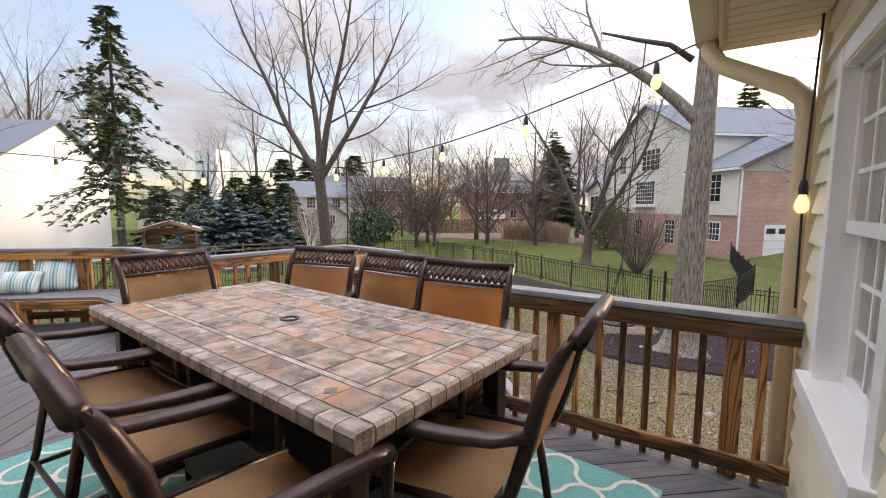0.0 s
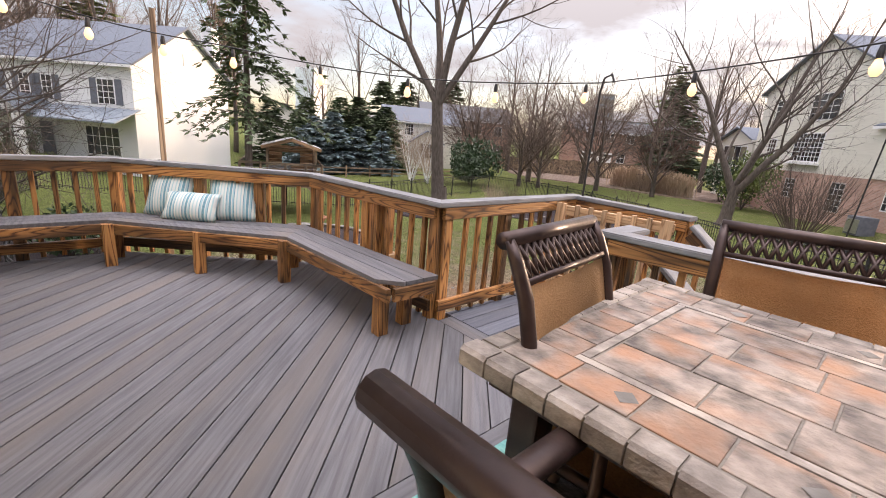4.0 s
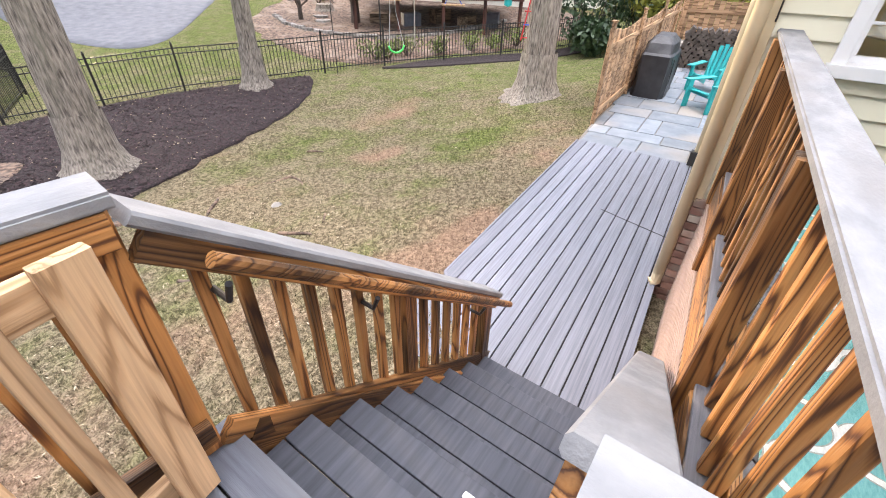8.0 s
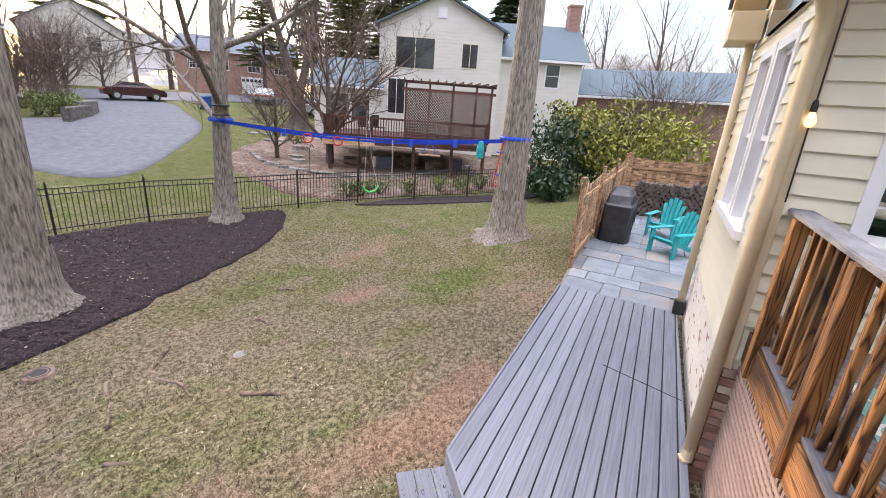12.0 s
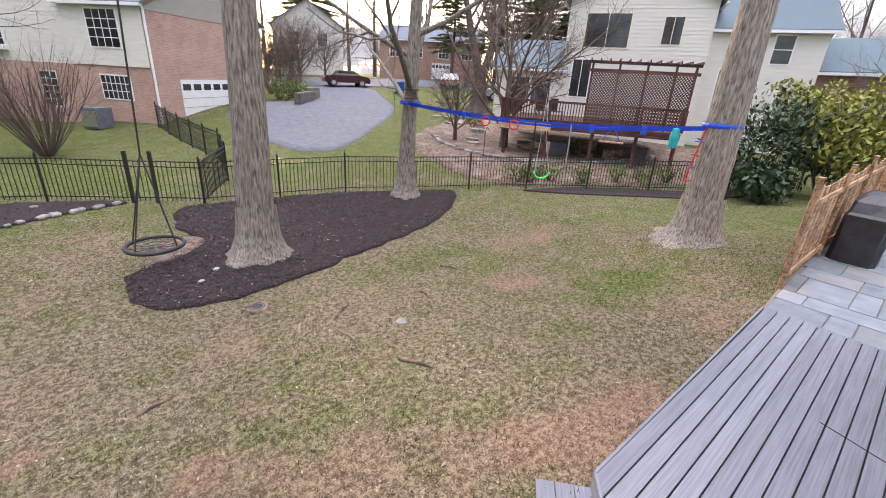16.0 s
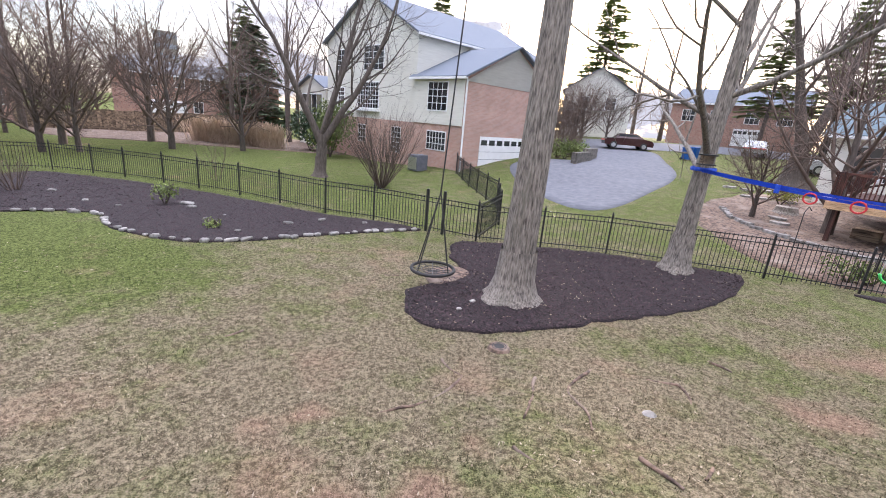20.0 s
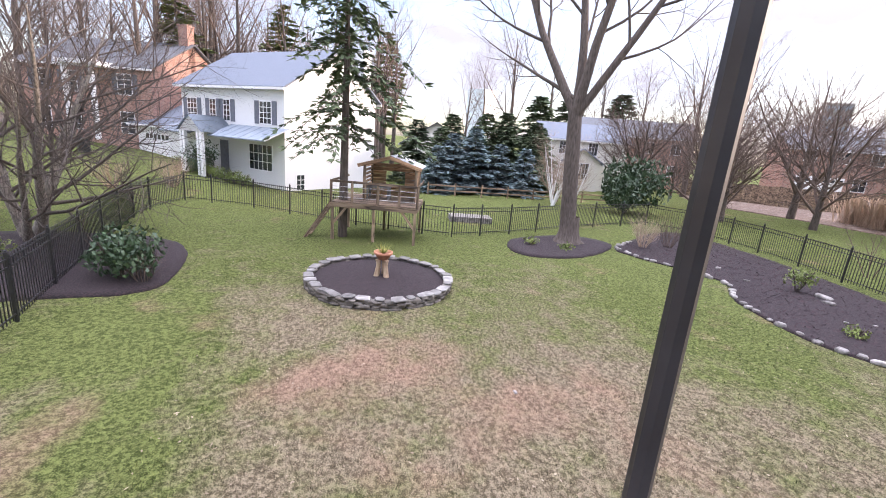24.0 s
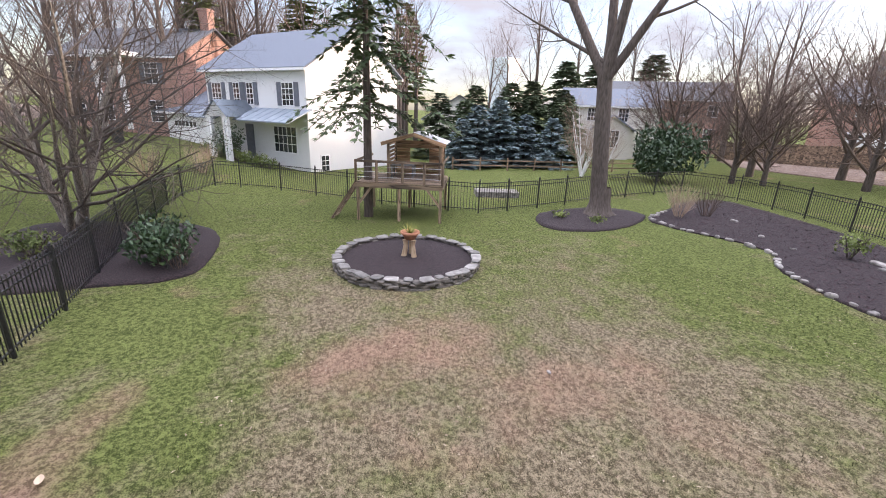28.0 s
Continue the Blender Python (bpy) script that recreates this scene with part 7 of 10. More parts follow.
STONES = [rough_stone(0.34, 0.20, 0.09, 1, STONE), rough_stone(0.26, 0.21, 0.08, 2, STONE), rough_stone(0.42, 0.19, 0.10, 3, STONE), rough_stone(0.22, 0.16, 0.07, 4, STONE)]
STONES_DK = [me.copy() for me in STONES]
for me in STONES_DK:
    me.materials.clear()
    me.materials.append(STONE_DK)
STONES_TOP = [me.copy() for me in STONES]
for me in STONES_TOP:
    me.materials.clear()
    me.materials.append(STONE_MID)
for course in range(5):
    n = 40 if course < 4 else 30
    for k in range(n):
        a = 2 * math.pi * (k + 0.5 * (course % 2) + random.uniform(-0.15, 0.15)) / n
        meshes = STONES_TOP if course == 4 else STONES_DK
        r_ = RING_R + (random.uniform(-0.03, 0.02) if course < 4 else random.uniform(-0.05, 0.01))
        grown = Matrix.Diagonal((1.0, 1.0, 0.72, 1)) if course < 4 else Matrix.Diagonal((1.12, random.uniform(1.2, 1.55), 0.48, 1))
        part("wall_stone", meshes[(k * 7 + course) % 4], None, ring,
             m=pose(r_ * math.cos(a), r_ * math.sin(a), 0.025 + course * 0.054 + random.uniform(-0.006, 0.006), random.uniform(-5, 5), random.uniform(-4, 4), math.degrees(a) + 90 + random.uniform(-9, 9)) @ grown)
bm = bmesh.new()
lathe(bm, [(RING_R - 0.02, 0.14), (RING_R * 0.6, 0.22), (RING_R * 0.3, 0.26), (0.0, 0.28)], 32)
part("mulch", bm, MULCH, ring, "dark mulch fill", True)
stump = thing("log_stand", "three pale upright logs holding up a flower pot", "plant stand", (RING[0] + 0.18, RING[1] + 0.02, ground_z(*RING) + 0.26))
for k in range(3):
    a = 0.5 + k * 2.094
    c_, s_ = math.cos(a), math.sin(a)
    part("log", tube(bmesh.new(), [(0.17 * c_, 0.17 * s_, -0.1), (0.13 * c_, 0.13 * s_, 0.1), (0.10 * c_, 0.10 * s_, 0.30), (0.12 * c_, 0.12 * s_, 0.432)], [0.08, 0.066, 0.058, 0.068], 10), STUMP, stump)
pot = thing("flower_pot", "terracotta pot with a yellow-green spiky plant", "flower pot", (RING[0] + 0.18, RING[1] + 0.02, ground_z(*RING) + 0.69))
part("bowl", lathe(bmesh.new(), [(0.0, 0.0), (0.12, 0.0), (0.2, 0.12), (0.235, 0.15), (0.235, 0.2), (0.20, 0.2), (0.18, 0.15), (0.0, 0.15)], 22), TERRA, pot, "", True)
bm = bmesh.new()
for k in range(34):
    a, l, t = k * 2.399, random.uniform(0.25, 0.42), random.uniform(0.25, 1.1)
    c = (0.03 * math.cos(a), 0.03 * math.sin(a), 0.15)
    e = (math.cos(a) * l * math.sin(t), math.sin(a) * l * math.sin(t), 0.15 + l * math.cos(t))
    s = (-math.sin(a) * 0.014, math.cos(a) * 0.014)
    v = [bm.verts.new(q) for q in ((c[0] - s[0], c[1] - s[1], c[2]), (c[0] + s[0], c[1] + s[1], c[2]), e)]
    bm.faces.new(v)
part("foliage", bm, LEAF_YEL, pot)

# playhouse on stilts
PH = (-13.97, 4.09)
ph = thing("playhouse", "weathered wooden playhouse on stilts with a railed platform", "playhouse", (*PH, ground_z(*PH)), 68)
# own axes: x along the front edge, y away behind it
pw, pd, pz = 2.92, 2.4, 1.28
for x in (-pw / 2 + 0.05, 0.0, pw / 2 - 0.05):
    for y in (0.05, pd - 0.1):
        board("stilt", (x, y, -0.2), (x, y, pz), 0.09, 0.09, WOOD_GREY, ph, (0, 1, 0))
for k in range(int(pd / 0.145)):
    board("platform_plank", (-pw / 2, 0.07 + k * 0.145, pz + 0.016), (pw / 2, 0.07 + k * 0.145, pz + 0.016), 0.138, 0.03, WOOD_GREY, ph)
for y in (0.0, pd):
    board("beam", (-pw / 2, y, pz - 0.08), (pw / 2, y, pz - 0.08), 0.15, 0.04, WOOD_GREY, ph, (0, 1, 0))
for x in (-pw / 2, pw / 2):
    board("beam", (x, 0, pz - 0.08), (x, pd, pz - 0.08), 0.15, 0.04, WOOD_GREY, ph, (1, 0, 0))
    board("rail", (x, 0, pz + 0.72), (x, pd, pz + 0.72), 0.08, 0.035, WOOD_GREY, ph, (1, 0, 0))
    s = 1 if x > 0 else -1
    board("brace", (x - s * 0.05, 0.03, pz - 0.75), (x - s * 0.55, 0.03, pz - 0.1), 0.08, 0.035, WOOD_GREY, ph, (0, 1, 0))
board("rail", (-pw / 2, 0, pz + 0.72), (pw / 2, 0, pz + 0.72), 0.08, 0.035, WOOD_GREY, ph, (0, 1, 0))
for x in (-pw / 2, -0.75, 0.12, 0.85, pw / 2):
    board("baluster", (x, 0, pz), (x, 0, pz + 0.76), 0.085, 0.035, WOOD_GREY, ph, (0, 1, 0))
for z in (0.2, 0.38, 0.55):
    part("cable", tube(bmesh.new(), [(-pw / 2, 0.0, pz + z), (pw / 2, 0.0, pz + z)], 0.006, 5), STEEL, ph)
hx0, hx1, hy0, hy1, hh = -0.55, 1.28, 0.95, 2.35, 1.30
for x in (hx0, hx1):
    for y in (hy0, hy1):
        board("corner_post", (x, y, pz + 0.03), (x, y, pz + hh), 0.09, 0.09, WOOD_GREY, ph, (0, 1, 0))
for k in range(9):
    z = pz + 0.10 + k * 0.14
    if not 3 <= k <= 6:
        board("wall_slat", (hx0, hy1, z), (hx1, hy1, z), 0.13, 0.02, CEDAR, ph, (0, 1, 0))
    else:
        board("wall_slat", (hx0, hy1, z), (hx0 + 0.55, hy1, z), 0.13, 0.02, CEDAR, ph, (0, 1, 0))
        board("wall_slat", (hx1 - 0.55, hy1, z), (hx1, hy1, z), 0.13, 0.02, CEDAR, ph, (0, 1, 0))
    board("wall_slat", (hx1, hy0, z), (hx1, hy1, z), 0.13, 0.02, CEDAR, ph, (1, 0, 0))
    board("wall_slat", (hx0, hy0, z), (hx0, hy1, z), 0.09, 0.02, CEDAR, ph, (1, 0, 0))
for s in (-1, 1):
    xm = (hx0 + hx1) / 2
    bm = bmesh.new()
    v = [bm.verts.new(q) for q in ((xm, hy0 - 0.25, pz + hh + 0.36), (xm, hy1 + 0.2, pz + hh + 0.36), (xm + s * 1.15, hy1 + 0.2, pz + hh), (xm + s * 1.15, hy0 - 0.25, pz + hh))]
    bm.faces.new(v)
    bmesh.ops.solidify(bm, geom=bm.faces[:], thickness=0.05)
    part("roof_sheet", bm, WHITE, ph, "pale corrugated roof sheet")
    board("barge_board", (xm, hy0 - 0.24, pz + hh + 0.28), (xm + s * 1.12, hy0 - 0.24, pz + hh - 0.06), 0.12, 0.03, CEDAR, ph, (0, 1, 0))
for s in (0, 0.5):
    board("ladder_rail", (-pw / 2 - 0.95, 0.1 + s, -0.1), (-pw / 2 - 0.02, 0.1 + s, pz), 0.1, 0.04, WOOD_GREY, ph, (0, 1, 0))
for k in range(5):
    t = 0.12 + k * 0.18
    board("rung", (-pw / 2 - 0.95 + 0.93 * t, 0.08, -0.1 + (pz + 0.1) * t), (-pw / 2 - 0.95 + 0.93 * t, 0.62, -0.1 + (pz + 0.1) * t), 0.09, 0.03, WOOD_GREY, ph)
ptable = thing("small_table", "small grey play table inside the playhouse", "table", (-15.4, 4.55, ground_z(*PH) + pz + 0.03), 68)
part("tabletop", boxed(-0.45, -0.3, 0.42, 0.45, 0.3, 0.46, bevel=0.01), STONE, ptable)
for x in (-0.38, 0.38):
    for y in (-0.24, 0.24):
        part("leg", boxed(x - 0.03, y - 0.03, 0, x + 0.03, y + 0.03, 0.42), STONE, ptable)

# disc swing, its rope hung from a limb of the oak
swing = thing("disc_swing", "round black net swing hung on a long rope", "swing", (1.38, 10.05, -1.75))
part("rim", tube(bmesh.new(), [(0.46 * math.cos(a), 0.46 * math.sin(a), 0) for a in [2 * math.pi * k / 32 for k in range(33)]], 0.035, 8, False), RUBBER, swing, "", True)
bm = bmesh.new()
for r in (0.12, 0.24, 0.35):
    tube(bm, [(r * math.cos(a), r * math.sin(a), -0.05 * (1 - r / 0.46)) for a in [2 * math.pi * k / 24 for k in range(25)]], 0.008, 4, False)
for k in range(12):
    a = 2 * math.pi * k / 12
    tube(bm, [(0, 0, -0.05), (0.45 * math.cos(a), 0.45 * math.sin(a), 0)], 0.008, 4, False)
part("net", bm, BLACK, swing, "woven black net")
for k in range(4):
    a = math.pi / 4 + k * math.pi / 2
    part("rope", tube(bmesh.new(), [(0.45 * math.cos(a), 0.45 * math.sin(a), 0.02), (0.05, 0.03, 1.65)], 0.014, 5), RUBBER, swing)
part("main_rope", tube(bmesh.new(), [(0.05, 0.03, 1.65), (0.35, 0.1, 7.5)], 0.016, 5), RUBBER, swing)
swing_limb = part("hanging_limb", tube(bmesh.new(), [(1.4, 0.55, 7.0), (0.9, 0.3, 7.4), (0.2, 0.08, 7.6), (-0.7, -0.2, 7.9)], [0.09, 0.07, 0.055, 0.03], 7), BARK_DK, swing, "oak limb that carries the rope", True)
patch("bare_patch", [(1.25, 10.9), (1.45, 10.2), (1.95, 10.5), (2.3, 11.1), (1.9, 11.5)], DIRT, "bare earth under the swing", "ground", 0.055, 0.3)

# the line strung between two trunks, with rings and ropes
SA, SB = (8.12, 12.2, 0.64), (11.5, 4.85, 0.76)
line = thing("ninja_line", "bright blue webbing line strung between two trunks", "obstacle line", SA)
o = Vector(SA)


def on_line(t, drop=0.0):
    p = Vector(SA).lerp(Vector(SB), t) - o
    return p + Vector((0, 0, -0.22 * math.sin(math.pi * t) - drop))


for dz in (0.0, -0.07):
    bm = bmesh.new()
    pr = None
    for k in range(21):
        p = on_line(k / 20) + Vector((0, 0, dz * (0.4 + 0.6 * math.sin(math.pi * k / 20))))
        rowv = (bm.verts.new(p + Vector((0, 0, 0.028))), bm.verts.new(p - Vector((0, 0, 0.028))))
        if pr:
            bm.faces.new((pr[0], pr[1], rowv[1], rowv[0]))
        pr = rowv
    bmesh.ops.solidify(bm, geom=bm.faces[:], thickness=0.004)
    part("webbing", bm, BLUE, line)
for t, kind_ in ((0.30, "ring"), (0.40, "ring"), (0.47, "rope"), (0.58, "rope"), (0.70, "bar"), (0.86, "holds"), (0.93, "net"), (0.22, "knot"), (0.64, "knot"), (0.78, "knot")):
    p = on_line(t)
    if kind_ == "ring":
        part("ring", tube(bmesh.new(), [p + Vector((0.06 * math.cos(a), -0.1 * math.cos(a), -0.13 + 0.11 * math.sin(a))) for a in [2 * math.pi * k / 16 for k in range(17)]], 0.02, 6, False), RED, line, "red grip ring")
    elif kind_ == "rope":
        part("rope", tube(bmesh.new(), [p, p + Vector((0.02, 0, -0.5)), p + Vector((0, 0, -1.25))], 0.018, 6), STEEL if t > 0.5 else BLACK, line, "hanging climbing rope")
    elif kind_ == "bar":
        part("strap", tube(bmesh.new(), [p, p + Vector((-0.1, 0.18, -0.35))], 0.01, 4), BLUE, line)
        part("strap", tube(bmesh.new(), [p, p + Vector((0.1, -0.18, -0.35))], 0.01, 4), BLUE, line)
        part("bar", tube(bmesh.new(), [p + Vector((-0.13, 0.24, -0.36)), p + Vector((0.13, -0.24, -0.36))], 0.024, 8), WOOD_PALE, line, "wooden monkey bar")
    elif kind_ == "holds":
        part("climbing_hold", lathe(bmesh.new(), [(0.0, 0.0), (0.07, -0.03), (0.1, -0.2), (0.09, -0.42), (0.0, -0.46)], 10, tuple(p)), GREEN if False else TEAL, line, "green climbing hold")
    elif kind_ == "net":
        for s in (-1, 1):
            part("rope", tube(bmesh.new(), [p, p + Vector((0.08 * s, -0.16 * s, -1.2))], 0.016, 5), RED, line, "red rope ladder")
        for k in range(4):
            q = p + Vector((0, 0, -0.3 - 0.28 * k))
            part("rung", tube(bmesh.new(), [q + Vector((-0.07, 0.14, 0)), q + Vector((0.07, -0.14, 0))], 0.016, 6), RED if k % 2 else BLUE, line)
    else:
        part("buckle", boxed(p.x - 0.02, p.y - 0.06, p.z - 0.16, p.x + 0.02, p.y + 0.06, p.z + 0.03, bevel=0.01), BLUE, line)
for s_, c_ in ((SA, (8.25, 12.5)), (SB, (11.55, 5.15))):
    rr = 0.30 if s_ is SA else 0.385
    part("tree_wrap", lathe(bmesh.new(), [(rr, -0.05), (rr + 0.012, 0.0), (rr, 0.05)], 18, (c_[0] - SA[0] + (0.13 if s_ is SA else 0.03), c_[1] - SA[1] + 0.05, s_[2] - SA[2])), BLUE, line)
birdhouse = thing("birdhouse", "small wooden bird box fixed to a trunk", "birdhouse", (8.08, 12.15, 0.80), 25)
part("box", boxed(-0.14, -0.16, 0.0, 0.14, 0.02, 0.2, bevel=0.006), WOOD_GREY, birdhouse)
part("roof", boxed(-0.2, -0.22, 0.2, 0.2, 0.06, 0.235, bevel=0.006), BLACK, birdhouse)
part("floor", boxed(-0.2, -0.22, -0.03, 0.2, 0.06, 0.0, bevel=0.006), BLACK, birdhouse)
uswing = thing("swing_seat", "lime green curved plastic swing seat on ropes", "swing", (12.4, 10.6, -1.5), -25)
part("seat", tube(bmesh.new(), [(0.27 * math.cos(a), 0, 0.16 + 0.24 * math.sin(a)) for a in [math.pi * (1.03 + 0.94 * k / 12) for k in range(13)]], 0.032, 7), GREEN, uswing, "", True)
for s in (-1, 1):
    part("rope", tube(bmesh.new(), [(0.26 * s, 0, 0.15), (0.1 * s, 0.2, 1.1), (0.03 * s, 0.3, 2.6)], 0.01, 5), STEEL, uswing)
post1 = thing("garden_hook", "tall thin black shepherd hook in the lawn", "hook", (10.9, 11.9, ground_z(10.9, 11.9)), 0)
part("rod", tube(bmesh.new(), [(0, 0, -0.1), (0, 0, 2.0), (0.08, 0, 2.15), (0.18, 0, 2.05)], 0.012, 6), BLACK, post1)
pole = thing("light_pole", "slim black pole for string lights at the rail corner", "pole", (0.04, 1.49, 0.02))
part("rod", tube(bmesh.new(), [(0, 0, 0.2), (-0.01, 0.01, 1.3), (0.0, 0.0, 1.88), (0.02, 0.0, 1.99), (0.09, 0.0, 2.02), (0.12, 0.0, 1.95)], 0.011, 8), BLACK, pole)
for z in (0.62, 0.2):
    part("clamp", boxed(-0.025, -0.025, z, 0.025, 0.03, z + 0.05, bevel=0.004), BLACK, pole)

# brackets for a pole outside the bench rail, and the timber pole
brk = thing("pole_bracket", "pale timber brackets holding a brown post stub to the railing", "bracket", (-0.74, -0.385, 0.0), 6)
for z in (0.84, 0.30):
    for x in (-0.077, 0.077):
        board("bracket_arm", (x, 0.02, z), (x, 0.15, z), 0.036, 0.088, WOOD_PALE, brk)
    board("bracket_face", (-0.098, 0.169, z), (0.098, 0.169, z), 0.036, 0.088, WOOD_PALE, brk)
board("pole_stub", (0, 0.092, -2.2), (0, 0.092, 0.765), 0.10, 0.10, WOOD, brk, (0, 1, 0))
tp = thing("timber_pole", "tall square timber pole for string lights outside the railing", "pole", (-2.94, -1.53, ground_z(-2.94, -1.53)))
board("pole", (0, 0, -0.1), (0, 0, 2.3 - ground_z(-2.9, -1.58)), 0.045, 0.045, WOOD_GREY, tp, (0, 1, 0))


# ---- string lights ----
def string_lights(pts, bulbs, label, sag=0.0):
    rt = thing("string_lights", label, "string lights", pts[0])
    o_ = Vector(pts[0])
    curve = []
    for a, b in zip(pts, pts[1:]):
        for k in range(9):
            t = k / 9
            p = Vector(a).lerp(Vector(b), t)
            p.z -= sag * math.sin(math.pi * t)
            curve.append(p - o_)
    curve.append(Vector(pts[-1]) - o_)
    part("cable", tube(bmesh.new(), curve, 0.006, 5), BLACK, rt, "", True)
    n = len(curve) - 1
    for k in range(bulbs):
        f_ = (k + 0.5) / bulbs * n
        p = curve[int(f_)].lerp(curve[min(int(f_) + 1, n)], f_ - int(f_))
        s = part("socket", lathe(bmesh.new(), [(0.0, -0.01), (0.013, -0.012), (0.02, -0.05), (0.02, -0.085), (0.0, -0.086)], 10, tuple(p)), BLACK, rt)
        g = part("bulb", lathe(bmesh.new(), [(0.014, -0.086), (0.022, -0.105), (0.033, -0.135), (0.03, -0.16), (0.016, -0.178), (0.0, -0.182)], 12, tuple(p)), BULB, rt, "warm lit glass bulb", True)


string_lights([(4.45, 0.69, 2.52), (0.04, 1.49, 1.97), (-2.46, -1.10, 2.02), (-3.1, -3.3, 2.45)], 13, "black string lights with warm bulbs over the railing", 0.12)
string_lights([(4.74, 0.49, 2.50), (4.72, 0.48, 1.62), (4.73, 0.47, 0.95)], 1, "black string light cable hanging at the house corner", -0.03)

# ---- stones along the long bed, loose stones, roots, shrubs ----
edge = thing("bed_edging", "row of pale rounded stones edging the mulch bed", "stone edging", (0, 0, 0))
path_ = [(1.05, 15.1), (-0.4, 14.4), (-2.0, 13.5), (-3.6, 12.5), (-4.8, 12.1), (-5.9, 12.3), (-7.3, 12.9), (-8.4, 14.1), (-9.6, 14.2), (-11.4, 13.5), (-12.8, 13.6), (-14.0, 15.5)]
d_ = 0.0
for a, b in zip(path_, path_[1:]):
    ln = math.hypot(b[0] - a[0], b[1] - a[1])
    n = max(1, int(ln / 0.34))
    for k in range(n):
        t = (k + random.uniform(0.2, 0.8)) / n
        x, y = a[0] + (b[0] - a[0]) * t + random.uniform(-0.05, 0.05), a[1] + (b[1] - a[1]) * t + random.uniform(-0.05, 0.05)
        part("edging_stone", random.choice(STONES), None, edge, m=pose(x, y, ground_z(x, y) + 0.05, random.uniform(-8, 8), random.uniform(-8, 8), math.degrees(math.atan2(b[1] - a[1], b[0] - a[0])) + random.uniform(-25, 25)) @ Matrix.Diagonal((random.uniform(0.6, 1.0), random.uniform(0.7, 1.1), random.uniform(0.7, 1.1), 1)))
for x, y, s in ((-6.98, 16.2, 1.1), (-6.6, 15.75, 0.8), (-4.08, 13.3, 0.7), (-3.07, 14.6, 0.8), (-2.2, 15.3, 0.8), (-0.8, 15.3, 0.7), (-11.9, 16.8, 0.9), (-8.6, 15.2, 0.5), (-9.9, 15.6, 0.6), (-5.5, 14.4, 0.45), (-4.64, 4.47, 0.25), (2.2, 9.3, 0.45), (1.9, 8.9, 0.4), (-5.2, 15.0, 0.4)):
    st = part("garden_stone", STONES[int(s * 10) % 3], None, None, m=pose(x, y, ground_z(x, y) + 0.06, random.uniform(-10, 10), 5, random.uniform(0, 180)) @ Matrix.Diagonal((s, s * 1.2, s, 1)))
    tagged(st, "pale rounded garden stone", "stone", "loose garden stones")
cap_ = solid("garden_cover", lathe(bmesh.new(), [(0.0, 0.035), (0.06, 0.03), (0.09, 0.0)], 14, (4.05, 5.78, ground_z(4.05, 5.78))), STONE, "pale green round valve cover in the grass", "valve cover", smooth=True)
hole = thing("drain_pipe", "dark open drain hole in the lawn", "drain", (2.46, 7.52, ground_z(2.46, 7.52)))
part("rim", lathe(bmesh.new(), [(0.2, -0.02), (0.16, 0.05), (0.09, 0.06), (0.085, 0.02)], 14), DIRT, hole)
# flat black disc closes the pipe, painted for the shade inside the hole
part("mouth", lathe(bmesh.new(), [(0.12, 0.058), (0.0, 0.0575)], 14), RUBBER, hole)
for k, pts in enumerate((((4.5, 6.8), (4.87, 6.65), (4.89, 6.2), (4.72, 5.7)), ((5.95, 7.5), (6.1, 7.35), (6.25, 7.15)), ((1.53, 7.1), (1.82, 6.6), (1.14, 5.8), (0.67, 5.65)), ((2.9, 6.6), (2.77, 6.4), (2.5, 5.95), (2.45, 5.45)), ((3.7, 7.0), (3.25, 6.3), (3.15, 5.95), (3.2, 5.2)), ((3.5, 4.85), (3.55, 4.3)), ((2.2, 5.0), (2.5, 4.7)), ((0.35, 10.65), (0.78, 10.68)), ((-1.95, 7.5), (-1.65, 7.75)), ((3.9, 4.55), (4.1, 4.8)))):
    c = [(x, y, ground_z(x, y) + 0.0) for x, y in pts]
    fine = []
    for a, b in zip(c, c[1:]):
        for s in range(5):
            q = lerp(a, b, s / 5)
            fine.append((q[0] + 0.08 * math.sin(5 * q[1] + k), q[1], ground_z(q[0], q[1]) - 0.002 + 0.018 * math.sin(9 * q[0] + 3 * q[1])))
    solid("tree_root", tube(bmesh.new(), fine, [0.030 * (1 - 0.6 * q / len(fine)) for q in range(len(fine))], 6), DIRT, "grey surface root running through the grass", "root", "", "surface roots", True)

bush("holly_shrub", (-10.9, -2.25), (1.7, 1.5, 1.25), "dark green holly shrub in the mulch bed", 2, LEAF, 1600, 0.07)
twiggy("red_twig_shrub", (-10.6, -1.75), 0.9, 0.7, "small reddish bare shrub", 5, TWIG, 10)
bush("low_shrub", (-12.2, -5.3), (1.3, 1.2, 0.7), "low yellowish shrub beside the drive", 6, LEAF_PINE, 700, 0.05)
twiggy("bare_shrub", (-1.05, 23.1), 3.9, 3.8, "large brown twiggy shrub behind the fence", 7, TWIG, 46)
bush("young_shrub", (-7.6, 16.0), (0.8, 0.8, 0.9), "young green shrub in the mulch bed", 8, LEAF_PINE, 260, 0.06)
bush("tiny_shrub", (-4.9, 13.6), (0.5, 0.5, 0.35), "tiny green plant in the mulch", 9, LEAF_PINE, 120, 0.05)
twiggy("dry_grass_clump", (-12.9, 15.1), 1.3, 0.9, "tall dry stems in the mulch bed", 10, TWIG_PALE, 26)
twiggy("bare_shrub", (-12.9, 16.5), 1.4, 1.0, "brown bare shrub by the fence", 11, TWIG, 16)
